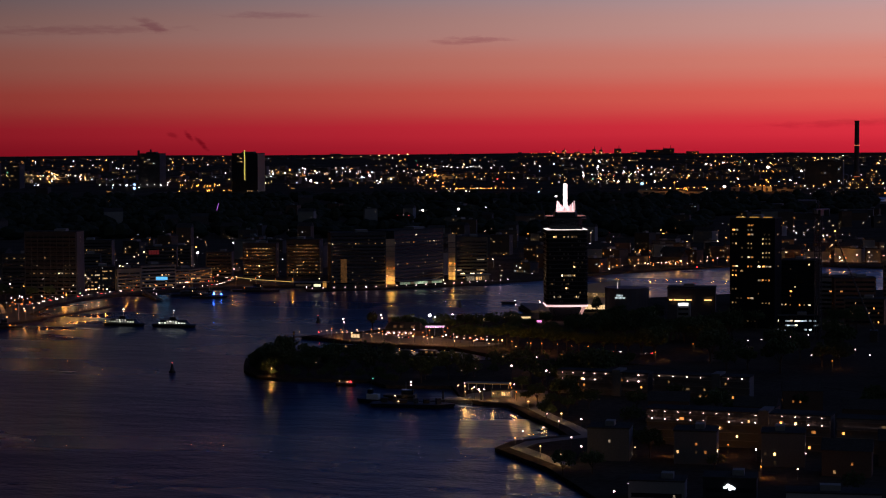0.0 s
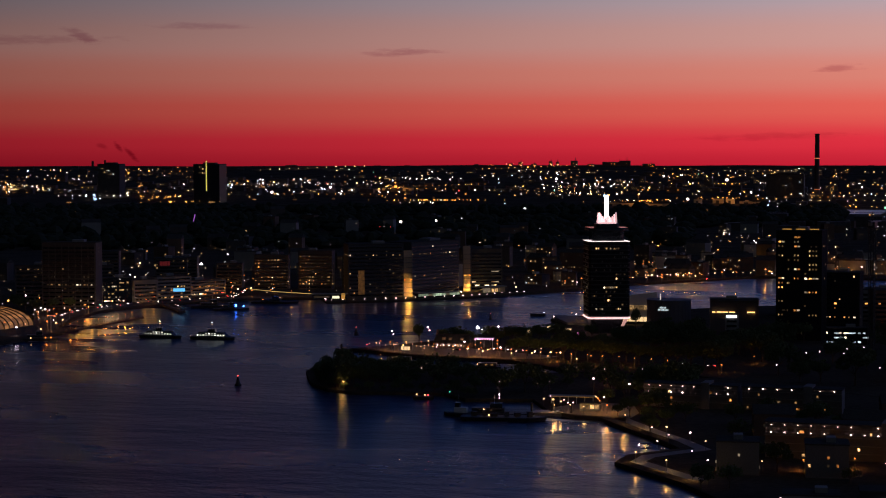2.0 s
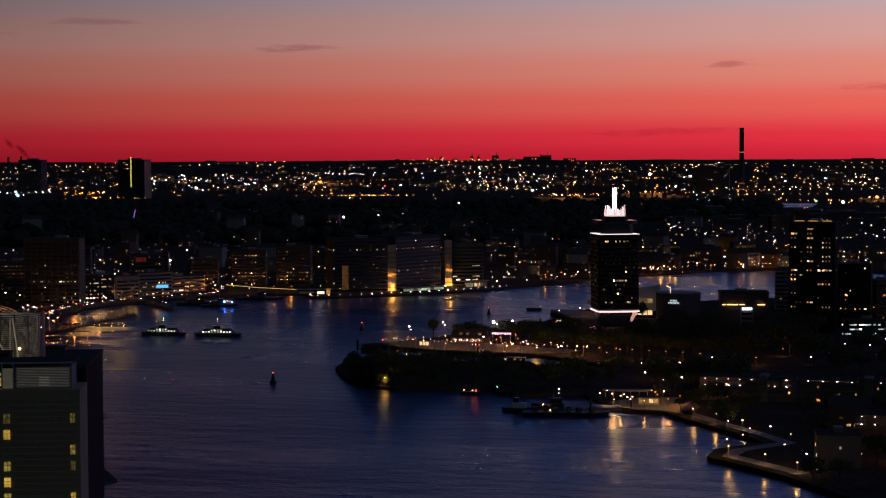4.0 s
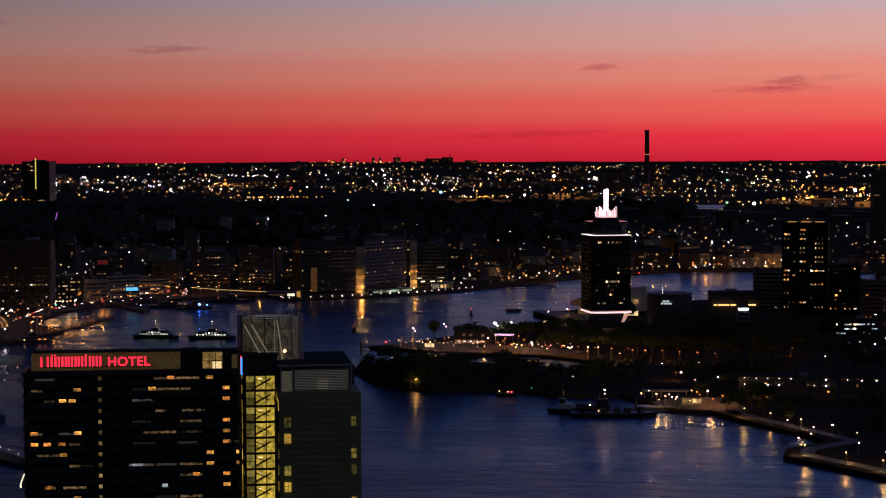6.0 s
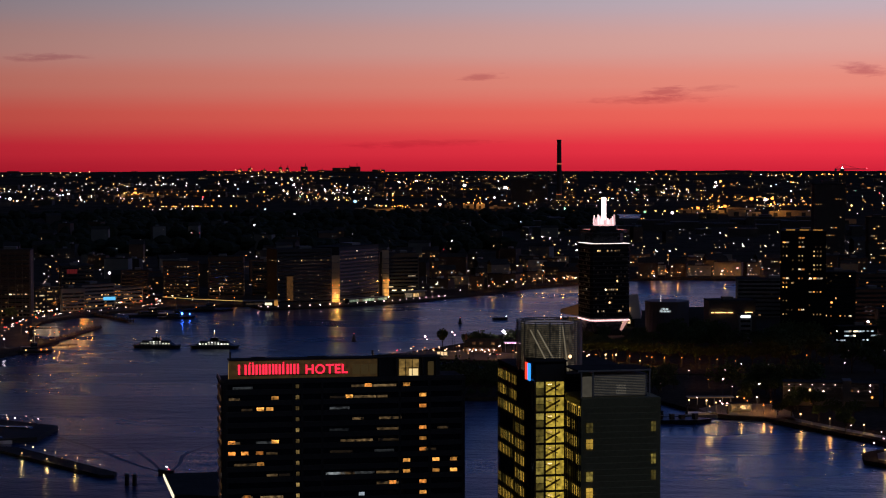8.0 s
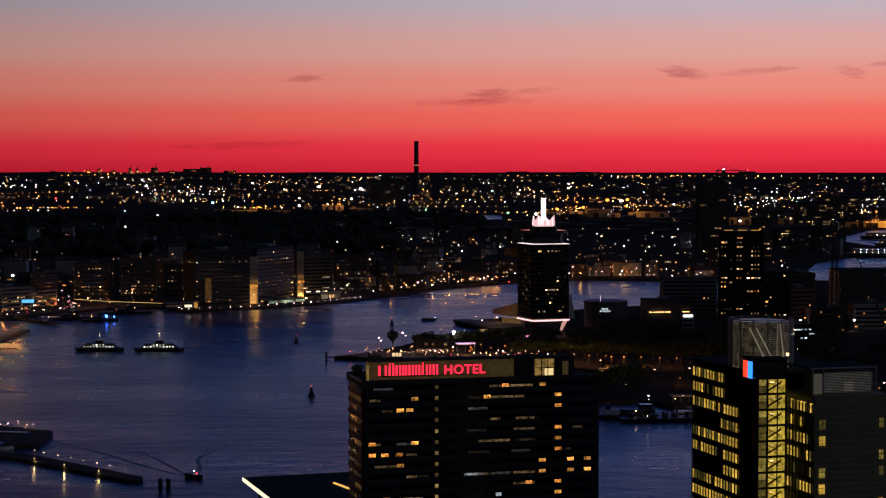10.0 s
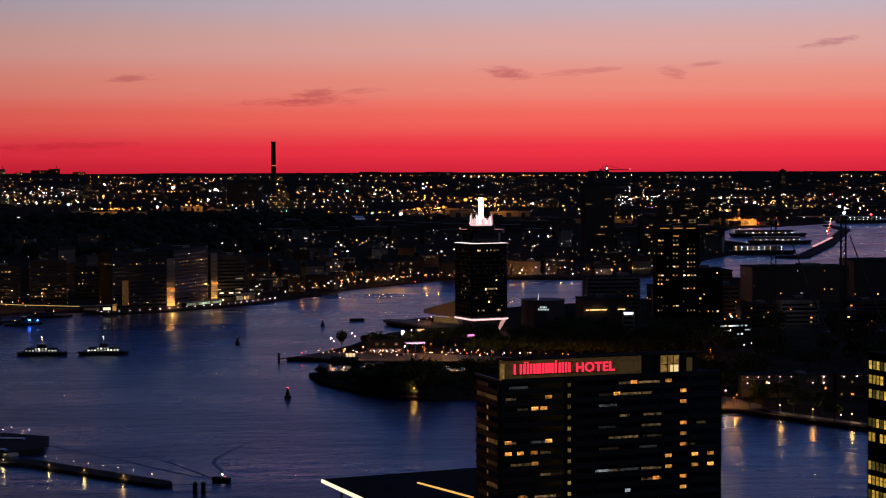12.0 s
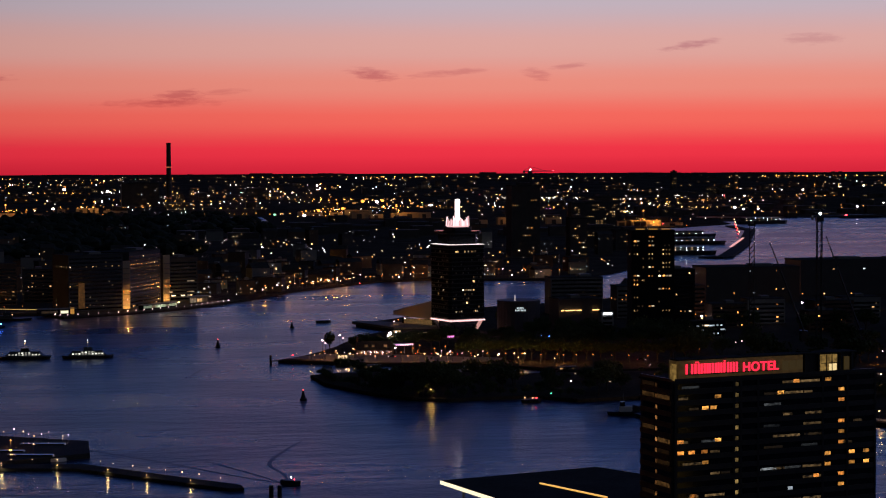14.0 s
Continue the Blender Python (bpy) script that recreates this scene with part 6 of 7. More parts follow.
for x, y in ((190, -492), (206, -470), (152, -400), (190, -398), (120, -392), (165, -352), (205, -350), (215, -420)):
    block("brick_house", x, y, 15, 9, 8, RG.uniform(-8, 8), BRICK, "dark brick house with one or two lit windows", "house", RG, 4, "waad", base=1.5, roof="pitched", strips=False, group="shore houses")
bs = block("black_box_office", 161, -546, 15, 10, 7.4, 4, BLACKPAINT, "low black office with white glowing emblem", "office", RG, 0, base=1.5)
for dx, dz, r in ((-1.3, 4.9, 0.42), (-0.5, 5.4, 0.58), (0.4, 5.0, 0.5), (1.2, 4.7, 0.42), (0.1, 4.45, 0.5)):
    part("emblem", Shape().tube((dx, -0.3, dz), (dx, -0.1, dz), r, r, 10), SIGNBRIGHT, bs)
block("shed", 140, -545, 16, 10, 5.5, 4, CONCRETE, "low grey shed beside the water", "shed", RG, 1, base=1.5)
block("shed", 190, -548, 26, 9, 4.6, 5, PLASTER, "long low pale shed", "shed", RG, 2, base=1.5)


ss = thing("advertising_board", pose(-322.6, 164, 1.6, rz=20), "glowing blue advertising board on two posts", "sign")
part("panel", Shape().box(-4.4, 3.6, -0.1, 0.12, 7.2, 9.4), glowing("blue_sign_panel", (0.12, 0.52, 1.0), 1.1), ss, "glowing blue panel")
part("surround", Shape().box(-4.6, 3.8, 0.12, 0.4, 7.0, 9.6), DARKMETAL, ss)
for u in (-3.2, 2.4):
    part("post", Shape().tube((u, 0.26, 0), (u, 0.26, 7.0), 0.16, 0.16, 6), DARKMETAL, ss)
vm = thing("violet_mast", pose(-743, 1303, 1.4), "leaning mast lit violet in the dark woods", "mast")
part("post", Shape().tube((0, 0, 0), (0.6, 0, 14), 0.3, 0.3, 6), DARKMETAL, vm)
part("light_tube", Shape().tube((0.6, 0, 14), (3.0, 0, 24), 0.4, 0.4, 6), glowing("violet_tube", (0.55, 0.16, 0.8), 0.9), vm, "violet light tube")


# ---- the café on the promenade, the film museum and the landing ----
def cafe():
    t = thing("cafe_pavilion", pose(-66, -107, 1.6, rz=-3), "café pavilion with dark pitched roof and lit terrace", "café")
    part("wall_block", Shape().box(-9.6, 9.6, 0, 8, 0, 2.8), BRICK, t)
    part("roof", Shape().add([(-10.2, -0.8, 2.8), (10.2, -0.8, 2.8), (10.2, 8.8, 2.8), (-10.2, 8.8, 2.8), (-9.4, 4, 7.0), (8.6, 4, 7.0)], [(3, 2, 1, 0), (0, 1, 5, 4), (2, 3, 4, 5), (1, 2, 5), (3, 0, 4)]), ROOFING, t)
    part("chimney", Shape().box(-9.4, -8.4, 3.2, 4.4, 6.0, 9.2), BRICK, t)
    for u in (-4.6, -1.0, 5.4):
        dormer = part("dormer", Shape().box(u - 0.9, u + 0.9, 0.6, 3.0, 3.9, 5.5), BRICK, t)
        part("dormer_window", Shape().box(u - 0.55, u + 0.55, 0.5, 0.62, 4.3, 5.0), SOFT, dormer)
    for i in range(6):
        part("terrace_window", Shape().box(-8.4 + i * 2.9, -7.4 + i * 2.9, -0.15, 0, 0.7, 1.8), SOFT if i % 3 == 1 else WARM, t)
    for i in range(5):
        parasol = part("parasol", Shape().tube((-7 + i * 3.2, -4, 0), (-7 + i * 3.2, -4, 2.4), 0.05, 0.05, 5).tube((-7 + i * 3.2, -4, 2.1), (-7 + i * 3.2, -4, 2.9), 1.3, 0.05, 8), PLASTER, t)
        part("parasol_lamp", Shape().ball((-6.2 + i * 3.2, -5.2, 1.9), 0.24), LAMP_PINK, parasol)
    return t


cafe()
mw = thing("film_museum", pose(0, 0, 1.6), "angular white museum with sloping roof behind the tower", "museum")
part("sloping_body", Shape().add([(-24, 80, 6.0), (-4, 52, 4.5), (24, 52, 5.0), (26, 84, 6), (-24, 80, 8.4), (-5, 54, 16.0), (22, 56, 19.5), (24, 84, 17)],
                                 [(3, 2, 1, 0), (4, 5, 6, 7), (0, 1, 5, 4), (1, 2, 6, 5), (2, 3, 7, 6), (3, 0, 4, 7)]), MUSEUM, mw, "pale folded shell")
part("glass_foot", Shape().prism([(-20, 72), (-3, 53), (20, 53), (22, 80)], 0, 4.5), DARKGLASS, mw)
part("lit_glass", Shape().prism([(-19, 70.5), (-5, 54), (-4.6, 54.4), (-18.6, 71)], 0.6, 4.2), SOFT, mw, "lit restaurant glass")
for i in range(7):
    part("foyer_window", Shape().box(-3 + i * 3, -0.4 + i * 3, 51.5, 53.4, 9.2, 11.6), SOFT, mw, "softly lit upper foyer glass")
    part("foyer_window", Shape().box(-3 + i * 3, -0.4 + i * 3, 51.4, 52.6, 2.0, 4.6), KIOSKLIT, mw, "bright lit lower foyer glass")
part("terrace", Shape().prism([(-48, 92), (-30, 44), (-2, 40), (-2, 52), (-22, 82), (-44, 98)], -0.5, 1.2), QUAY, mw)
for x, y, w in ((-22, -6, 6), (-34, 10, 5), (-10, -28, 5), (-42, -20, 4)):
    k = thing("market_kiosk", pose(x, y, 1.6, rz=20), "small kiosk with bright lit counter", "kiosk", "kiosks")
    part("body", Shape().box(-w / 2, w / 2, 0, 3, 0, 2.6), CONCRETE, k)
    part("counter", Shape().box(-w / 2 + 0.3, w / 2 - 0.3, -0.12, 0, 1.0, 2.1), KIOSKLIT if x != -10 else VIOLETLIT, k)
    part("awning", Shape().box(-w / 2 - 0.3, w / 2 + 0.3, -1.2, 3.2, 2.6, 2.8), ROOFING, k)
lb = thing("ferry_shelter", pose(33, -317, 1.56, rz=3), "long flat shelter at the ferry landing", "shelter")
part("roof", Shape().box(-9, 10, -2.5, 2.5, 3.0, 3.3), CONCRETE, lb)
for i in range(6):
    part("post", Shape().tube((-8 + i * 3.4, 0, 0), (-8 + i * 3.4, 0, 3), 0.12, 0.12, 6), STEEL, lb)
part("ceiling_light", Shape().box(-8, 9, -1.8, -1.5, 2.85, 2.98), GOLDLIT, lb)
st = thing("landing_stage", pose(26, -340, 0), "steel landing stage with ramp for the ferry", "landing stage")
part("pontoon", Shape().box(-4, 12, -6, 4, -1, 1.2), QUAY, st)
part("ramp", Shape().add([(-4, -3, 1.2), (6, -3, 1.6), (6, 2, 1.6), (-4, 2, 1.2), (-4, -3, 0.9), (6, -3, 1.3), (6, 2, 1.3), (-4, 2, 0.9)], [(0, 1, 2, 3), (7, 6, 5, 4), (0, 4, 5, 1), (1, 5, 6, 2), (2, 6, 7, 3), (3, 7, 4, 0)]), STEEL, st)
for x in (-4, 12):
    part("pier_post", Shape().tube((x, -6, -2), (x, -6, 5), 0.4, 0.4, 8), BLACKPAINT, st)
jt = thing("jetty", pose(-122, -122, 0, rz=18), "dark wooden jetty on piles", "jetty")
part("deck", Shape().box(0, 24, -1.2, 1.2, 1.0, 1.4), BARK, jt)
for i in range(7):
    part("pier_post", Shape().tube((i * 4, -1.1, -2), (i * 4, -1.1, 1.9), 0.22, 0.22, 6), BARK, jt)
part("end_post", Shape().tube((0, 0, -2), (0, 0, 4.2), 0.6, 0.6, 8), BLACKPAINT, jt)
lamp("warm", -119, -121, 1.4, 0.5)
lamp("warm", -108, -117, 1.4, 0.55)


for x, y, rz, n in ((-302, -70, 12, 14), (-300, 176, -40, 16), (-286, 192, -30, 14)):
    pj = thing("pier", pose(x, y, 0, rz=rz), "narrow dark wooden pier on piles", "pier", "west bank piers")
    part("deck", Shape().box(-2, n, -1.1, 1.1, 0.9, 1.3), BARK, pj)
    for i in range(int(n / 4)):
        part("pier_post", Shape().tube((i * 4 + 1, -1.0, -2), (i * 4 + 1, -1.0, 1.8), 0.2, 0.2, 6), BARK, pj)


# ---- boats, buoys and wakes ----
def ferry_template():
    t = thing("ferry", pose(0, 0, -240), "small passenger ferry with lit cabin windows on the water", "ferry", "ferries")
    hull = [(-13.4, 0), (-11.5, -2.9), (-6, -3.6), (6, -3.6), (11.5, -2.9), (13.4, 0), (11.5, 2.9), (6, 3.6), (-6, 3.6), (-11.5, 2.9)]
    part("hull", Shape().prism([(x * 0.94, y * 0.9) for x, y in hull], -0.4, 1.6, hull), BLACKPAINT, t)
    part("fender", Shape().prism([(x * 1.01, y * 1.02) for x, y in hull], 1.3, 1.75), DARKMETAL, t)
    cab = [(-9.5, -2.4), (9.5, -2.4), (10.5, 0), (9.5, 2.4), (-9.5, 2.4), (-10.5, 0)]
    part("cabin", Shape().prism(cab, 1.6, 3.9, [(x * 0.74, y * 0.9) for x, y in cab]), DARKMETAL, t)
    for i in range(10):
        part("cabin_window", Shape().box(-8.2 + i * 1.68, -7.3 + i * 1.68, -2.5, -2.3, 2.2, 2.85), FERRYLIT, t)
    for i in range(4):
        part("saloon_window", Shape().box(-3.4 + i * 1.75, -2.5 + i * 1.75, -2.36, -2.2, 3.2, 3.7), FERRYLIT, t)
    part("roof", Shape().prism([(x * 0.76, y * 0.94) for x, y in cab], 3.9, 4.15), DARKMETAL, t)
    house = part("wheelhouse", Shape().prism([(-2.4, -1.6), (2.4, -1.6), (2.4, 1.6), (-2.4, 1.6)], 4.15, 5.9, [(-1.9, -1.3), (1.9, -1.3), (1.9, 1.3), (-1.9, 1.3)]), DARKGLASS, t)
    mast = part("mast", Shape().tube((0, 0, 5.9), (0, 0, 9.2), 0.14, 0.08, 6), STEEL, t)
    part("mast_light", Shape().ball((0, 0, 8.2), 0.22), LAMP_WARM, mast)
    part("mast_light", Shape().ball((0, 0, 9.4), 0.22), COLDLAMP, mast)
    for i in range(4):
        part("window_frame", Shape().box(-2.0 + i * 1.25, -1.9 + i * 1.25, -1.56, -1.44, 4.3, 5.8), DARKMETAL, house)
    part("rail", Shape().tube((-11.5, -2.9, 2.6), (11.5, -2.9, 2.6), 0.06, 0.06, 5), STEEL, t)
    return t


FERRYLIT = glowing("ferry_cabin_light", (1.0, 1.0, 0.86), 1.7, 0.8, lights=True)
COLDLAMP = glowing("cold_mast_lamp", (0.8, 0.95, 1.0), 14, lights=True)
FERRY = ferry_template()
copy_thing(FERRY, pose(-212, -73, 0, rz=2))
copy_thing(FERRY, pose(-244, -71, 0, rz=-3))


def work_boat(name, x, y, rz, length, label, lights, cabin=True, dark=BLACKPAINT, trim=None):
    t = thing(name, pose(x, y, 0, rz=rz), label, "boat")
    L, B = length / 2, length * 0.14
    hull = [(-L, -B * 0.8), (L * 0.6, -B), (L, 0), (L * 0.6, B), (-L, B * 0.8)]
    part("hull", Shape().prism([(px * 0.93, py * 0.85) for px, py in hull], -0.4, 1.5, hull), dark, t)
    if cabin:
        part("cabin", Shape().box(-L * 0.55, L * 0.25, -B * 0.6, B * 0.6, 1.5, 3.6), WHITEPAINT if trim is None else trim, t)
        part("cabin_window", Shape().box(-L * 0.5, L * 0.2, -B * 0.6 - 0.06, -B * 0.6, 2.3, 3.0), DARKGLASS, t)
        part("wheelhouse", Shape().box(-L * 0.1, L * 0.2, -B * 0.45, B * 0.45, 3.6, 5.4), DARKGLASS, t)
        part("mast", Shape().tube((0, 0, 5.4), (0, 0, 8.5), 0.1, 0.06, 6), STEEL, t)
    for kind, px, py, pz, r in lights:
        part("deck_light", Shape().ball((px, py, pz), r), kind, t)
    return t


work_boat("harbour_ferry", 8, -351, 8, 32, "dark moored ferry at the landing stage", ((LAMP_WARM, -4, -3, 3.2, 0.25), (LAMP_PINK, 2, 0, 8.7, 0.25), (LAMP_PINK, 2, 0, 7.2, 0.22)), trim=DARKMETAL)
work_boat("barge", 14, -361, 6, 34, "long dark empty barge beside the ferry", ((LAMP_WARM, -6, 0, 2.0, 0.2),), False)
for i, (x, y, w, h) in enumerate(((2, -361, 2.4, 1.6), (6, -360, 1.4, 2.2), (10, -362, 3.0, 1.2), (15, -361, 1.6, 1.8), (19, -360, 2.2, 1.4), (24, -360.5, 1.8, 2.0))):
    bx = thing("deck_crate", pose(x, y, 1.5, rz=6 + i * 7), "dark crate on the deck of the barge", "crate", "deck crates")
    part("box", Shape().box(-w / 2, w / 2, -0.8, 0.8, 0, h), DARKMETAL if i % 2 else BARK, bx)
    part("lid", Shape().box(-w / 2 - 0.08, w / 2 + 0.08, -0.88, 0.88, h, h + 0.12), BLACKPAINT, bx)
work_boat("tug_boat", -6, -353, 170, 13, "dark small tug with deck light", ((LAMP_WARM, 1, -2, 2.6, 0.22),))
work_boat("patrol_boat", -270, 122, 20, 24, "moored boat with glaring blue light", ((LAMP_BLUE, 3, -3.2, 3.4, 0.7), (LAMP_BLUE, 8, -3, 3.0, 0.45), (LAMP_WARM, -6, -2, 3.4, 0.25)), trim=DARKMETAL)
work_boat("moored_ship", -290, 140, 26, 30, "dark moored ship at the west quay", ((LAMP_WARM, 0, -3, 3.6, 0.25),), trim=DARKMETAL)
work_boat("moored_ship", -260, 184, 8, 34, "dark moored ship with tall deckhouse", ((LAMP_WARM, 4, -3, 4.2, 0.25), (LAMP_AMBER, -8, -3, 3.0, 0.25)), trim=DARKMETAL)
work_boat("tour_boat", -304, -102, 25, 22, "low tour boat with amber cabin lights", ((LAMP_AMBER, 4, -3, 2.0, 0.4), (LAMP_AMBER, 7, -3, 2.0, 0.35), (LAMP_WARM, -4, -3, 2.0, 0.3)), trim=DARKMETAL)
work_boat("motor_boat", -156, -492, -35, 7, "small dark motor boat with white wake", ((COLDLAMP, 0, 0, 2.4, 0.2), (LAMP_RED, 1.5, -0.6, 1.9, 0.16)), False)
work_boat("rowing_barge", -32, -306, 4, 9, "small moored boat with red and warm lights", ((LAMP_WARM, -3, 0, 2.2, 0.28), (LAMP_RED, 2, -0.5, 2.0, 0.28), (LAMP_WARM, 0.5, 0, 2.0, 0.22)), False)
work_boat("river_boat", -62, 120, 5, 10, "small boat passing behind the museum", ((COLDLAMP, 4, 0, 2.2, 0.2),), False)
for x, y, rz in ((-77, -166, 2), (-30, -183, -4), (14, -194, -3)):
    hb = thing("houseboat", pose(x, y, 0, rz=rz), "low dark houseboat with amber lit windows", "houseboat", "houseboats")
    part("hull", Shape().prism([(-6, -1.8), (5, -1.8), (6.4, 0), (5, 1.8), (-6, 1.8)], -0.4, 1.0), BLACKPAINT, hb)
    part("cabin", Shape().box(-5, 4, -1.4, 1.4, 1.0, 2.8), DARKMETAL, hb)
    for i in range(3):
        part("lit_window" if (x + i) % 3 else "window", Shape().box(-4.2 + i * 2.8, -3.1 + i * 2.8, -1.5, -1.38, 1.5, 2.2), SOFT if (x + i) % 3 else DARKGLASS, hb)


def buoy_template():
    t = thing("buoy", pose(0, 0, -260), "dark channel buoy with small red light", "buoy", "channel buoys")
    part("float", Shape().tube((0, 0, -0.5), (0, 0, 0.9), 1.5, 1.5, 14), BLACKPAINT, t)
    part("cone", Shape().tube((0, 0, 0.9), (0, 0, 3.6), 1.1, 0.45, 12), BLACKPAINT, t)
    part("cage", Shape().tube((0, 0, 3.6), (0, 0, 4.3), 0.55, 0.35, 8), DARKMETAL, t)
    part("lantern", Shape().ball((0, 0, 4.5), 0.22), BUOYRED, t)
    return t


BUOYRED = glowing("buoy_lantern", (1.0, 0.08, 0.07), 9, lights=True)
BUOY = buoy_template()
for x, y, s in ((-125, -277, 1.0), (-140.8, -28, 0.95), (-86, 87, 0.9)):
    place_scaled(BUOY, x, y, 0, 0, s)
for x, y in ((-164.5, -513), (-162, -513.5)):
    dp = thing("mooring_dolphin", pose(x, y, 0), "dark mooring post with white cap", "mooring post", "mooring posts")
    part("post", Shape().tube((0, 0, -2), (0, 0, 3.6), 0.75, 0.7, 10), BLACKPAINT, dp)
    part("cap", Shape().tube((0, 0, 3.6), (0, 0, 3.9), 0.5, 0.2, 8), WHITEPAINT, dp)
for tpl in (FERRY, BUOY):
    for ob in [*tpl.children_recursive, tpl]:
        bpy.data.objects.remove(ob)

# moored boats and the floating landing on the near west quay
for i, (x, y, rz) in enumerate(((-232, -398, -12), (-246, -412, -12), (-262, -402, -10), (-236, -424, -14))):
    tb = thing("canal_boat", pose(x, y, 0, rz=rz), "long low glass-roofed canal boat at its berth", "canal boat", "canal boats")
    part("hull", Shape().prism([(-11, -2), (9, -2), (11.5, 0), (9, 2), (-11, 2)], -0.3, 1.1), WHITEPAINT, tb)
    part("glass_roof", Shape().prism([(-9, -1.7), (7.5, -1.7), (7.5, 1.7), (-9, 1.7)], 1.1, 2.3, [(-8.6, -1.2), (6.8, -1.2), (6.8, 1.2), (-8.6, 1.2)]), DARKGLASS, tb)
    part("cabin_light", Shape().box(-7, 6, -1.75, -1.68, 1.2, 1.5), DIM if i % 2 else WARM, tb)


def wake(points, width, label="faint dark wake on the water"):
    sh = Shape()
    pts = [Vector(p) for p in points]
    left, right = [], []
    for i, p in enumerate(pts):
        d = (pts[min(i + 1, len(pts) - 1)] - pts[max(i - 1, 0)]).normalized()
        w = 0.5 * width * (0.35 + 0.65 * math.sin(math.pi * (i + 0.5) / len(pts)))
        nrm = Vector((-d.y, d.x)) * w / 2
        left.append((p.x + nrm.x, p.y + nrm.y, 0.03))
        right.append((p.x - nrm.x, p.y - nrm.y, 0.03))
    n = len(pts)
    sh.add(left + right, [(i, n + i, n + i + 1, i + 1) for i in range(n - 1)])
    tagged(new("wake", sh.mesh("wake", WAKE)), label, "wake", "", "structure")


def curve(*ctrl, n=24):
    """A smooth line through control points."""
    out = []
    c = [Vector(p) for p in ctrl]
    c = [c[0] * 2 - c[1]] + c + [c[-1] * 2 - c[-2]]
    for i in range(1, len(c) - 2):
        for k in range(n):
            s = k / n
            a, b, d, e = c[i - 1], c[i], c[i + 1], c[i + 2]
            out.append(0.5 * ((2 * b) + (d - a) * s + (2 * a - 5 * b + 4 * d - e) * s * s + (3 * b - a - 3 * d + e) * s ** 3))
    return out


WAKE = surface("churned_dark_water", (0.004, 0.012, 0.045), 0.45, vary=0.3, spec=0.33)
wake(curve((-156, -491), (-172, -470), (-192, -438), (-217, -402), (-240, -352)), 3.4)
wake(curve((-156, -489), (-156, -470), (-158, -448), (-150, -420), (-140, -395)), 3.0)
wake(curve((-158, -488), (-168, -462), (-184, -425)), 2.6)
wake(curve((-233, -64), (-205, -68), (-165, -100), (-128, -122)), 2.2)
wake(curve((-126, -24), (-102, -4), (-80, 2), (-66, 14)), 2.6)
wake(curve((-178, -198), (-168, -180), (-160, -150), (-152, -127)), 2.2)



# ---- the far harbour on the other water ----
def ship(x, y, rz, length, height, label, strips=2):
    t = thing("ship", pose(x, y, 0, rz=rz), label, "ship", "far ships")
    L, B = length / 2, length * 0.09
    hull = [(-L, -B), (L * 0.8, -B), (L, 0), (L * 0.8, B), (-L, B)]
    part("hull", Shape().prism([(px * 0.95, py * 0.85) for px, py in hull], -0.5, height * 0.5, hull), BLACKPAINT, t)
    part("superstructure", Shape().box(-L * 0.85, L * 0.6, -B * 0.8, B * 0.8, height * 0.5, height), DARKMETAL, t)
    for k in range(strips):
        for i in range(9):
            part("deck_light", Shape().ball((-L * 0.8 + i * length * 0.085, -B - 0.4, height * (0.62 + 0.3 * k)), 0.38, 1, 6, 4), COLDLAMP if i % 3 else LAMP_WARM, t)
    return t


ship(443, 919, -10, 72, 9, "dark moored ship with rows of blue-white deck lights")
ship(540, 1168, -6, 78, 9, "dark moored ship with rows of deck lights", 1)
ship(594, 1392, -2, 104, 9, "dark ship lying at the far pier", 1)
ship(905, 1900, 14, 96, 10, "distant brightly lit ship on the far water", 2)
ship(1190, 2160, 6, 90, 6, "distant low dark ship", 0)
land("far_pier", [(432, 838), (454, 824), (468, 834), (586, 1104), (776, 1590), (808, 1770), (796, 1776), (764, 1600), (574, 1114), (458, 850)], BASALT, 2.0, "long dark pier with a light strip", "pier")
PIERGLOW = glowing("pier_light", (1.0, 0.45, 0.42), 0.8)
pl = thing("pier_light_strip", pose(0, 0, 2.0), "long pinkish light strip along the pier", "light strip")
part("strip", Shape().prism([(534, 1028), (536.4, 1027), (640, 1268), (637.6, 1269)], 0.5, 1.5), PIERGLOW, pl)
for i in range(9):
    u = i / 8
    lamp("red" if i % 2 else "warm", 622 + 174 * u, 1236 + 500 * u, 2.0, 2.2)
for x, y, c in ((690, 1760, "red"), (730, 1800, "amber"), (760, 1840, "warm"), (640, 1500, "amber"), (930, 2060, "flood"), (880, 2020, "warm"), (960, 2070, "flood"), (1190, 2180, "flood"), (1160, 2170, "red")):
    lamp(c, x, y, 0.5 if x > 860 else 1.6, 2.0)


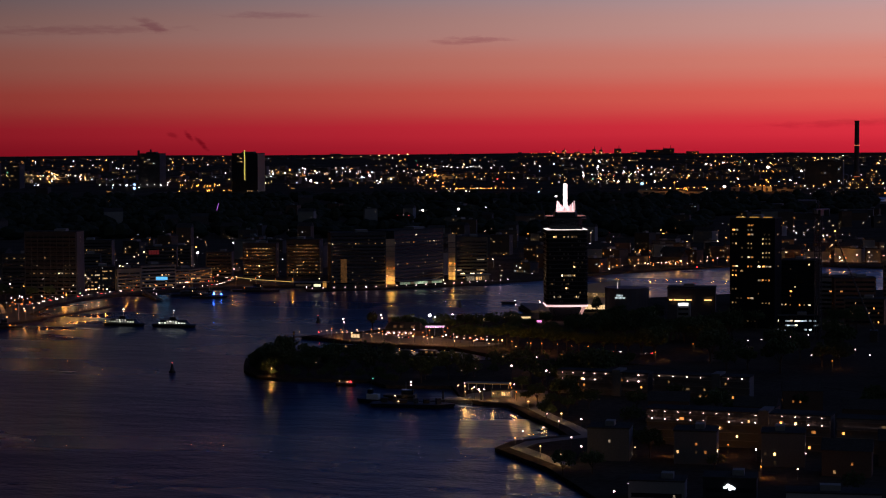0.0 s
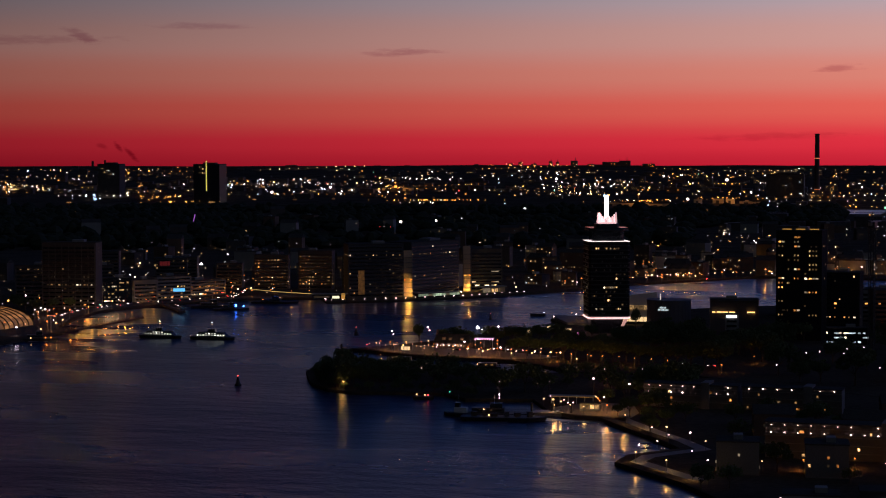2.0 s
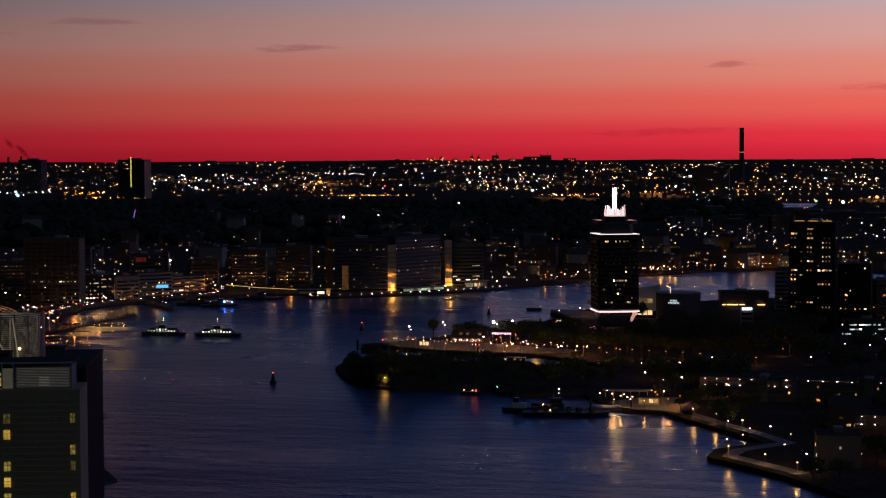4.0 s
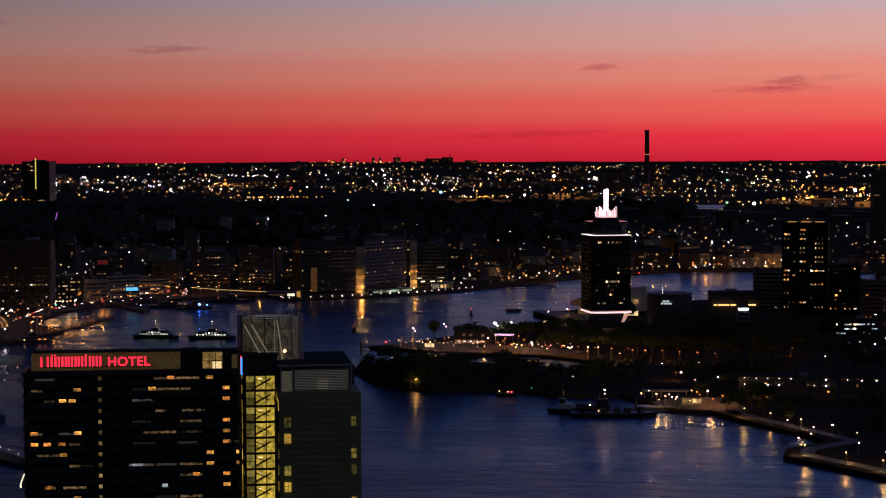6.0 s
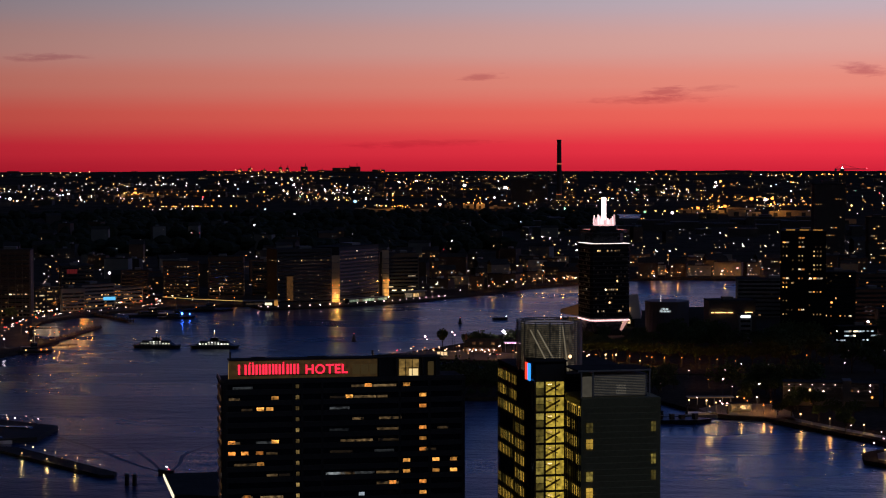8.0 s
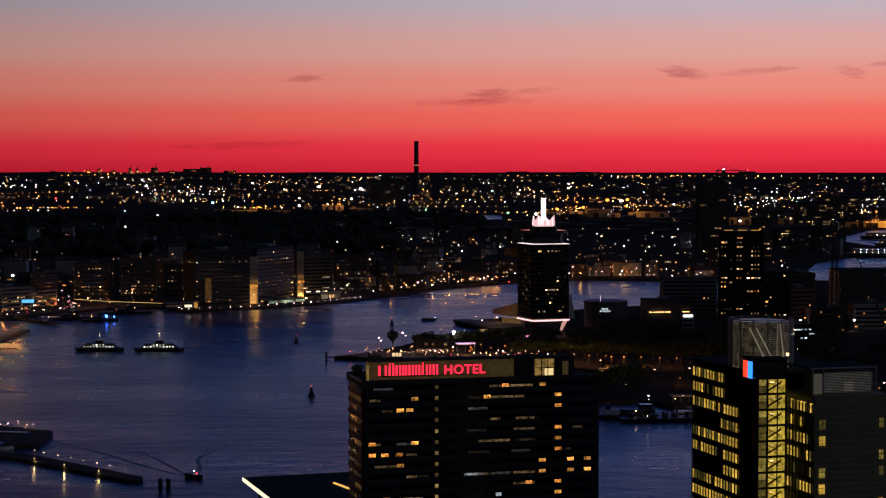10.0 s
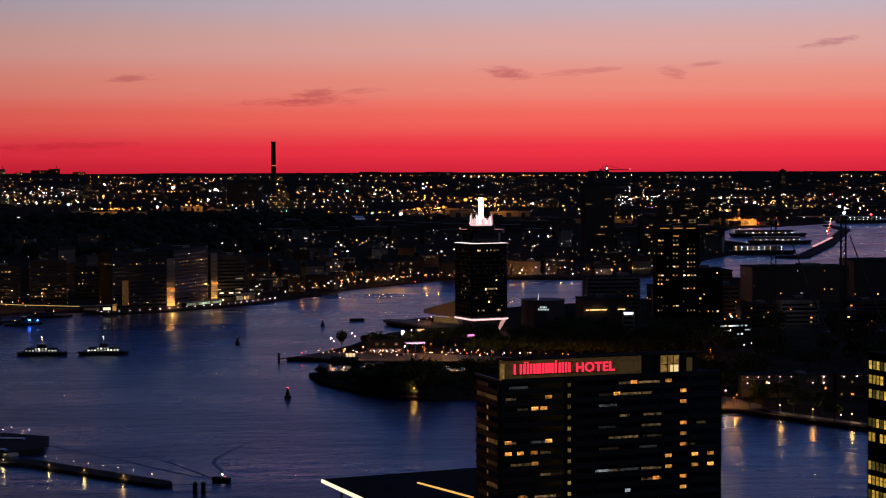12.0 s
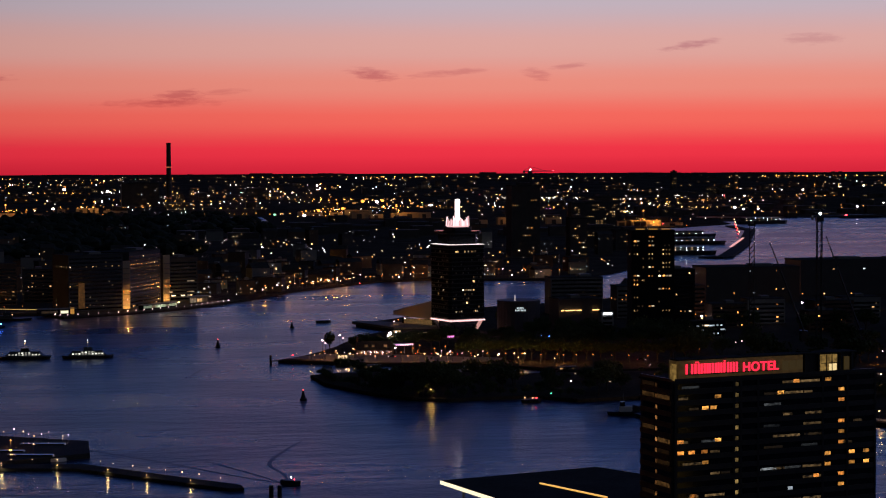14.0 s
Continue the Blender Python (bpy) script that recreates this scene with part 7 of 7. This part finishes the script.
def crane(name, x, y, base, height, jib, rz, label, lit=True):
    t = thing(name, pose(x, y, base, rz=rz), label, "crane")
    mast = Shape()
    s = 1.3
    for sx in (-s, s):
        for sy in (-s, s):
            mast.tube((sx, sy, 0), (sx, sy, height), 0.28, 0.28, 5)
    k = 0.0
    while k < height - 3:
        mast.tube((-s, -s, k), (s, -s, k + 3), 0.16, 0.16, 4)
        mast.tube((s, s, k), (s, -s, k + 3), 0.16, 0.16, 4)
        mast.tube((-s, s, k), (-s, -s, k + 3), 0.16, 0.16, 4)
        k += 3
    part("mast", mast, DARKMETAL, t)
    part("cab", Shape().box(-2, 2, -2, 2, height, height + 3), DARKMETAL, t)
    part("jib", Shape().tube((-jib * 0.3, 0, height + 3), (jib, 0, height + 3), 0.5, 0.4, 5), DARKMETAL, t)
    part("tie", Shape().tube((0, 0, height + 8), (jib * 0.7, 0, height + 3.2), 0.15, 0.15, 4).tube((0, 0, height + 8), (-jib * 0.3, 0, height + 3.2), 0.15, 0.15, 4).tube((0, 0, height + 3), (0, 0, height + 8), 0.4, 0.2, 5), DARKMETAL, t)
    part("counterweight", Shape().box(-jib * 0.3, -jib * 0.22, -1, 1, height + 1, height + 3), CONCRETE, t)
    if lit:
        part("lamp", Shape().ball((0, -1.5, height + 4.5), 0.75, 1, 6, 4), COLDLAMP, t)
        part("warning_light", Shape().ball((jib, 0, height + 3.6), 0.6, 1, 6, 4), LAMP_RED, t)
    return t


crane("tower_crane", 282, 965, 1.6, 87, 26, 0, "tower crane with lamp over the high-rise site")
crane("tower_crane", 149.5, -80, 1.6, 64, 12, 70, "lattice tower crane among the flats", False)
crane("tower_crane", 189, -80, 1.6, 66, 15, -8, "lattice tower crane with white and red lamps")
for x, y, dx, h in ((178, -85, -20, 55), (211, -85, -20, 58)):
    dk = thing("jib_crane", pose(x, y, 1.6), "slender slanting jib crane", "crane", "jib cranes")
    part("foot", Shape().box(-2, 2, -2, 2, 0, 6), DARKMETAL, dk)
    part("jib", Shape().tube((0, 0, 6), (dx, 0, h), 0.6, 0.3, 6), DARKMETAL, dk)

# ponds and harbour basins that glint between the far houses
for nm, pts in (("far_basin", [(-25, 2240), (130, 2225), (150, 2540), (-20, 2560)]),):
    sh2 = Shape().prism(pts, 1.0, 1.72)
    piece(nm, sh2, WATER, "small sheet of water among the far houses", "water")

# smoking plant on the horizon
hz = random.Random(9)
for az, w, h in ((-9.9, 20, 6), (-9.4, 10, 10), (-9.1, 8, 14), (-8.7, 12, 9), (-8.2, 7, 17), (-8.0, 6, 15), (-7.5, 16, 19), (-7.0, 14, 8), (-6.3, 60, 15), (-6.0, 26, 19), (-5.3, 30, 9)):
    x, y, r, k = far_spot(az, 6.3, 0.0)
    z = ground_z(x, y)
    pb = thing("factory_building", pose(x, y, z), "dark steelworks building on the horizon", "factory", "steelworks")
    part("hall", Shape().box(-w / 2, w / 2, 0, 12, -3, h * 0.75), DARKCONC, pb)
    part("flue", Shape().tube((w * 0.2, 4, 0), (w * 0.2, 4, h * 1.15), 0.9, 0.7, 7), DARKCONC, pb)
    part("work_light", Shape().ball((0, -1, h * 0.4), 1.9 if w == 10 else 0.8, 1, 6, 4), LAMP_AMBER, pb)
    for _ in range(hz.randint(0, 3)):
        part("work_light", Shape().ball((hz.uniform(-12, 12), -2, hz.uniform(0.5, 0.7 * h)), hz.uniform(0.5, 0.9), 1, 6, 4), hz.choice((LAMP_AMBER, LAMP_WARM, LAMP_AMBER)), pb)
    if w < 20:
        part("work_light", Shape().ball((w * 0.4, -1, h * 0.25), 0.8, 1, 6, 4), LAMP_WARM, pb)
chimney(-1756, 3300, 88.5, 2.6, "thin dark smoking chimney in the far city", True)
chimney(-1728, 3310, 90.5, 2.2, "thin dark chimney with red light", True)

# ---- the west bank waterfront: bus station roof, piers, signs, traffic ----
def arched_roof():
    """A barrel-vaulted glass roof, lit orange from inside, with dark ribs."""
    a, d = Vector((-343, -26)), Vector((-0.15, -0.99))
    m = pose(a.x, a.y, 1.6, rz=math.degrees(math.atan2(d.y, d.x)))
    t = thing("bus_station_roof", m, "arched glass bus station roof lit orange from inside", "station roof")
    n, depth, rise, length = 9, 26.0, 10.5, 70.0
    prof = [(-depth * (1 - math.cos(math.pi / 2 * i / n)), rise * math.sin(math.pi / 2 * i / n)) for i in range(n + 1)]
    for j in range(14):
        x0, x1 = j * 5.0, j * 5.0 + 4.6
        for i in range(n):
            (y0, z0), (y1, z1) = prof[i], prof[i + 1]
            part("glass_pane", Shape().add([(x0, y0, z0), (x1, y0, z0), (x1, y1, z1), (x0, y1, z1), (x0, y0 - 0.1, z0 - 0.06), (x1, y0 - 0.1, z0 - 0.06), (x1, y1 - 0.1, z1 - 0.06), (x0, y1 - 0.1, z1 - 0.06)],
                                          [(0, 1, 2, 3), (7, 6, 5, 4), (0, 4, 5, 1), (1, 5, 6, 2), (2, 6, 7, 3), (3, 7, 4, 0)]), VAULT, t)
    for j in range(15):
        rib = Shape()
        for i in range(n):
            rib.tube((j * 5.0 - 0.2, prof[i][0] + 0.25, prof[i][1] + 0.15), (j * 5.0 - 0.2, prof[i + 1][0] + 0.25, prof[i + 1][1] + 0.15), 0.38, 0.38, 5)
        part("rib", rib, BLACKPAINT, t)
    part("end_wall", Shape().box(-0.6, -0.3, -depth, 0, 0, rise * 0.55), DARKGLASS, t)
    return t


VAULT = lit_room("vault_light", (1.0, 0.42, 0.12), 0.30, 0.6, 0.4, 1.5)
SIGN_BLUE = glowing("blue_shop_sign", (0.10, 0.50, 1.0), 1.6)
SIGN_YELLOW = glowing("yellow_sign_band", (1.0, 0.72, 0.12), 0.8)
SIGN_CREAM = glowing("cream_shop_window", (1.0, 0.72, 0.40), 0.9)
SIGN_RED = glowing("red_roof_sign", (1.0, 0.06, 0.06), 0.07)
TAIL = glowing("tail_lamp", (1.0, 0.04, 0.04), 6.0)
HEADLAMP = glowing("head_lamp", (1.0, 0.78, 0.78), 9.0)
arched_roof()
for x, y, w, h, rz, z0, mat, label in ((-340, 226, 9, 1.6, 40, 4.2, SIGN_BLUE, "glowing blue and white shop sign"), (-352, 244, 10, 1.0, 40, 11.5, SIGN_YELLOW, "glowing yellow sign band"),
                                       (-358, 205, 12, 0.9, 35, 9.5, SIGN_YELLOW, "glowing yellow sign band"), (-347, 190, 3.4, 4.6, 35, 1.2, SIGN_CREAM, "bright cream shop window"),
                                       (-341, 196, 5.0, 3.2, 35, 1.0, SIGN_CREAM, "bright cream shop window"), (-372, 262, 8, 3.2, 35, 19.0, SIGN_RED, "dim red rooftop sign")):
    sg = thing("shop_sign", pose(x, y, 1.6, rz=rz), label + " on a frame", "sign", "waterfront signs")
    part("backing", Shape().box(-w / 2 - 0.3, w / 2 + 0.3, 0, 0.4, z0 - 0.3, z0 + h + 0.3), BLACKPAINT, sg)
    for i in range(4):
        part("panel", Shape().box(-w / 2 + i * w / 4, -w / 2 + (i + 0.86) * w / 4, -0.15, 0, z0, z0 + h), mat, sg)
    for u in (-w / 2, w / 2 - 0.3):
        part("post", Shape().box(u, u + 0.3, 0.1, 0.4, 0, z0 - 0.3), BLACKPAINT, sg)


def parked_car(x, y, rz, front):
    t = thing("car", pose(x, y, 1.66, rz=rz), "dark car standing on the quay road", "car", "cars on the quay road")
    part("body", Shape().prism([(-1.7, -0.7), (1.6, -0.7), (1.8, 0), (1.6, 0.7), (-1.7, 0.7)], 0.28, 0.72), DARKMETAL, t)
    part("cabin", Shape().prism([(-1.3, -0.64), (0.7, -0.64), (0.7, 0.64), (-1.3, 0.64)], 0.72, 1.15, [(-1.0, -0.5), (0.2, -0.5), (0.2, 0.5), (-1.0, 0.5)]), DARKGLASS, t)
    for u in (-1.05, 1.05):
        for v in (-0.66, 0.66):
            part("wheel", Shape().tube((u, v - 0.08, 0.26), (u, v + 0.08, 0.26), 0.27, 0.27, 10), BLACKPAINT, t)
    for v in (-0.5, 0.5):
        part("headlight", Shape().ball((1.72, v, 0.56), 0.2, 0.8, 6, 4), HEADLAMP, t)
        part("tail_light", Shape().ball((-1.72, v, 0.60), 0.17, 0.8, 6, 4), TAIL, t)


RW = random.Random(61)
road = curve((-352, 30), (-353, 96), (-336, 150), (-306, 200), (-300, 232), (-322, 300), n=6)
for i, p in enumerate(road):
    q = road[min(i + 1, len(road) - 1)] if i + 1 < len(road) else p * 2 - road[i - 1]
    rz = math.degrees(math.atan2(q.y - p.y, q.x - p.x))
    parked_car(p.x + RW.uniform(-7, 0), p.y + RW.uniform(-4, 4), rz + (180 if i % 3 else 0), i % 3 == 0)
for x, y, rz in ((-44, -112, -12), (-36, -114, -14), (-27, -120, 170), (-17, -124, -14), (-60, -122, 168), (60, -164, -20), (76, -168, 160)):
    parked_car(x, y, rz, True)

# long piers off the west bank, one under orange lamps
for x0, y0, x1, y1, lit in ((-309, -52, -303, 45, True), (-326, 142, -293, 91, False)):
    L = math.hypot(x1 - x0, y1 - y0)
    pr = thing("pier", pose(x0, y0, 0, rz=math.degrees(math.atan2(y1 - y0, x1 - x0))), "wooden pier under orange lamps" if lit else "long dark wooden pier on piles", "pier", "west bank piers")
    part("deck", Shape().box(-6, L, -2.2, 2.2, 0.9, 1.5), PAVING if lit else BARK, pr)
    part("fender_beam", Shape().box(-6, L, -2.5, -2.2, 0.5, 1.2), BARK, pr)
    for i in range(int(L / 5) + 1):
        for v in (-2.0, 2.0):
            part("pier_post", Shape().tube((i * 5, v, -2), (i * 5, v, 2.3), 0.28, 0.28, 6), BARK, pr)
    for i in range(int(L / 9)):
        u = (i + 0.4) / (L / 9)
        if lit:
            lamp("bank" if i % 2 else "amber", x0 + (x1 - x0) * u, y0 + (y1 - y0) * u, 1.5, 0.62)
        elif i > 3:
            lamp("pink", x0 + (x1 - x0) * u, y0 + (y1 - y0) * u, 1.5, 0.5)
for x, y, k, s in ((-341, 70, "gold", 0.7), (-334, 88, "gold", 0.7), (-328, 104, "gold", 0.7), (-322, -92, "flood", 0.5), (-312, -60, "bank", 0.7), (-366, 25, "pink", 0.9), (-361, 30, "flood", 0.5), (-345, 60, "bank", 0.7), (-355, 20, "bank", 0.7), (-362, -10, "bank", 0.7),
                   (-336, 150, "bank", 0.7), (-318, 206, "bank", 0.7), (-312, 240, "bank", 0.8), (-330, 290, "bank", 0.8), (-352, 190, "gold", 0.7), (-338, 230, "bank", 0.7), (-346, 366, "bank", 0.9), (-366, 112, "pink", 0.8), (-358, 108, "green", 0.8), (-352, 104, "pink", 0.8), (-374, 86, "amber", 0.8)):
    lamp(k, x, y, 1.6, s)
# the double lamp at the head of the pier
dl = thing("double_lamp", pose(-312, -68, 1.6), "T-shaped lamp post with two orange heads", "lamp", "street lamps")
part("pole", Shape().tube((0, 0, 0), (0, 0, 9.6), 0.2, 0.14, 8), STEEL, dl)
arm = part("arm", Shape().tube((-2.4, 0, 9.6), (2.4, 0, 9.6), 0.14, 0.14, 6), STEEL, dl)
for u in (-2.0, 2.0):
    part("lamp_head", Shape().ball((u, 0, 9.5), 0.6, 0.4), LAMP_AMBER, arm)

# pink-lit canopy, lit stand and garlands of small lamps along the promenade
cn = thing("terrace_canopy", pose(-50, -100, 1.6, rz=8), "terrace canopy edged with pink and white lamps", "canopy")
part("roof", Shape().box(-5, 5, -2, 2.5, 4.6, 4.9), WHITEPAINT, cn)
edge_strip = part("edge", Shape().box(-5.1, 5.1, -2.15, -2.0, 4.5, 4.8), VIOLETLIT, cn, "pinkish light strip")
for i in range(8):
    part("lamp_bulb", Shape().ball((-4.6 + i * 1.3, -2.3, 4.4), 0.2, 1, 6, 4), LAMP_PINK, edge_strip)
for u in (-4.6, 0, 4.6):
    part("post", Shape().tube((u, -1.8, 0), (u, -1.8, 4.6), 0.1, 0.1, 6), STEEL, cn)
sk = thing("ticket_stand", pose(-86, -127, 1.6, rz=-6), "small glass stand lit pale yellow on the promenade", "kiosk")
part("body", Shape().box(-2.6, 2.6, 0, 2.4, 0, 2.8), DARKMETAL, sk)
for i in range(3):
    part("lit_pane", Shape().box(-2.4 + i * 1.7, -1.0 + i * 1.7, -0.1, 0, 0.5, 2.3), SIGN_CREAM, sk)
part("roof", Shape().box(-3, 3, -0.6, 2.8, 2.8, 3.05), ROOFING, sk)
for x0, y0, x1, y1, n in ((-84, -120, -60, -121, 12), (-102, -119, -88, -117, 6), (-34, -122, -14, -130, 7)):
    st = thing("lamp_string", pose(0, 0, 1.6), "string of small warm bulbs between posts", "string lights", "lamp strings")
    cord = Shape()
    for i in range(n):
        u = i / (n - 1)
        x, y, z = x0 + (x1 - x0) * u, y0 + (y1 - y0) * u, 3.2 - 1.2 * math.sin(math.pi * ((u * 3) % 1))
        if i:
            cord.tube(last, (x, y, z), 0.03, 0.03, 4)
        last = (x, y, z)
        part("bulb_glass", Shape().ball((x, y, z - 0.15), 0.17, 1, 6, 4), LAMP_WARM if i % 3 else LAMP_PINK, st)
    part("cord", cord, BLACKPAINT, st)
    for x, y in ((x0, y0), (x1, y1)):
        part("post", Shape().tube((x, y, 0), (x, y, 3.4), 0.08, 0.08, 6), STEEL, st)

# small street and porch lights among the west bank houses, too many to count
porch = {k: Shape() for k in ("warm", "white", "orange")}
for _ in range(2700):
    x, y = RW.uniform(-620, 300), RW.uniform(-60, 1350)
    if not (inside(x, y, WEST_ALL) and inside(x, y - 5, WEST_ALL)) or noise.noise(Vector((x * 0.012, y * 0.008, 7.0))) < RW.uniform(-0.5, 0.25):
        continue
    if (y > 520 and RW.random() < 0.5) or (math.hypot(x, y - CENTRE_Y) > 1900 and in_belt(math.degrees(math.atan2(x, y - CENTRE_Y)), 36) and RW.random() < 0.9):
        continue
    z, q = 1.6 + RW.choice((2.5, 4, 6, 9, 13)) * RW.uniform(0.7, 1.3), RW.choice((0.24, 0.28, 0.34, 0.44)) * (1 + max(0, y) / 1800)
    porch[RW.choice(("warm", "warm", "white", "white", "orange"))].add([(x - q, y, z), (x + q, y, z), (x, y - q, z), (x, y + q, z), (x, y, z - q), (x, y, z + q)],
        [(0, 2, 5), (2, 1, 5), (1, 3, 5), (3, 0, 5), (2, 0, 4), (1, 2, 4), (3, 1, 4), (0, 3, 4)])
for k, hue in (("warm", (1.0, 0.66, 0.34)), ("white", (0.95, 0.82, 0.86)), ("orange", (1.0, 0.36, 0.08))):
    tagged(new("street_lights", porch[k].mesh("street_lights", glowing("small_%s_lights" % k, hue, 8.5, 0.94, True))), "small %s lights scattered among the dark houses" % k, "street lights", "", "stuff")

# lamps on the breakwater and the near landing, mirrored in the water
for x, y, k in ((-258, -436, "warm"), (-243, -438, "warm"), (-228, -442, "warm"), (-210, -454, "warm"), (-199, -466, "warm"), (-189, -477, "warm"), (-178, -491, "warm"), (-226, -398, "warm"), (-252, -386, "warm"), (-276, -384, "amber"), (-268, -380, "pink"), (-238, -386, "pink")):
    lamp(k, x, y, 1.0 if y < -430 else 1.8, 0.4)

# orange floodlit shed on the far harbour bank
hs = block("harbour_shed", 668, 1778, 50, 20, 10, 6, SANDWALL, "long shed under orange floodlights on the far bank", "shed", RW, 14, "wap", strips=False)
for u in (-14, 14):
    lb = bpy.data.lights.new("bulb", "POINT")
    lb.energy, lb.color, lb.shadow_soft_size = 16000, (1.0, 0.42, 0.06), 0.6
    ob = new("bulb", lb)
    ob.parent = hs
    ob.matrix_basis = pose(u, -9, 9)
    part("flood_mast", Shape().tube((u, -9.5, 0), (u, -9.5, 10), 0.2, 0.15, 6), STEEL, hs)
    part("flood_head", Shape().ball((u, -9.5, 10.4), 0.8, 0.7, 8, 5), LAMP_AMBER, hs)
# lamps and a ticket office on the ferry square
for x, y, k in ((31, -345, "shore"), (35, -346, "tall"), (43, -347, "shore"), (52, -345, "bank"), (56, -335, "bank"), (47, -332, "bank")):
    lamp(k, x, y, 1.5, 0.55)
tk = thing("ticket_office", pose(44, -338, 1.56, rz=4), "small flat-roofed ticket office with lit front", "ticket office")
part("body", Shape().box(-4, 4, 0, 3.4, 0, 3.0), CONCRETE, tk)
for i in range(4):
    part("lit_pane", Shape().box(-3.6 + i * 1.9, -2.1 + i * 1.9, -0.1, 0, 0.8, 2.3), SOFT, tk)
part("roof", Shape().box(-4.5, 4.5, -1.2, 3.8, 3.0, 3.25), ROOFING, tk)
# lamps along the canal edge of the promenade
for x, y in ((-72, -143), (-56, -147), (-40, -150), (-24, -157), (-4, -166), (12, -176)):
    lamp("shore", x, y, 1.6, 0.6)
# street lamps that light the house fronts of the west bank
RQ = random.Random(12)
made = 0
for _ in range(900):
    x, y = RQ.uniform(-300, 230), RQ.uniform(285, 760)
    if made >= 44 or not inside(x, y - 8, WEST_ALL) or any(math.hypot(x - a, y - b) < c * 0.9 for a, b, c in taken) or (y > 520 and RQ.random() < 0.6):
        continue
    made += 1
    tl = thing("street_lamp", pose(x, y, 1.6), "street lamp with orange glow among houses", "lamp", "street lamps")
    part("pole", Shape().tube((0, 0, 0), (0, 0, 6.4), 0.12, 0.08, 6), STEEL, tl)
    hd = part("globe", Shape().ball((0, 0, 6.7), 0.34, 0.8, 8, 5), LAMP_AMBER, tl, "glowing lamp head")
    part("cap", Shape().tube((0, 0, 7.0), (0, 0, 7.1), 0.3, 0.12, 8), BLACKPAINT, hd)
    lb = bpy.data.lights.new("bulb", "POINT")
    lb.energy, lb.color, lb.shadow_soft_size = RQ.uniform(300, 800), (1.0, RQ.uniform(0.40, 0.56), RQ.uniform(0.08, 0.24)), 0.3
    ob = new("bulb", lb)
    ob.parent = tl
    ob.matrix_basis = pose(0, -0.5, 6.0)
# lights low on the outer face of the breakwater, and a string of lamps on the landing
for x, y in ((-246, -446), (-228, -449), (-212, -462), (-200, -475), (-187, -489)):
    lamp("edge", x, y + 1.5, 1.0, 0.5)
for i in range(9):
    lamp("pink" if i % 3 else "tall", -300 + i * 9.5, -376 - i * 2.2, 1.8, 0.5)
for x, y in ((-252, -402), (-258, -408), (-266, -412), (-244, -398), (-274, -404), (-236, -410)):
    lamp("warm", x, y, 1.8, 0.42)
# lights along the west shore beside the moored boats
shore = curve((-88, 331), (-45, 417), (0, 473), (40, 523), (86, 537), (190, 510), n=12)
for i, p in enumerate(shore):
    if i % 2:
        lamp("pink" if i % 7 == 3 else "warm", p.x + RQ.uniform(-2, 2), p.y + RQ.uniform(1.5, 7), 1.6, RQ.uniform(0.7, 1.2))

# the patterns that the copies were taken from
for tpl in TREES + list(LAMPS.values()):
    for ob in [*tpl.children_recursive, tpl]:
        bpy.data.objects.remove(ob)
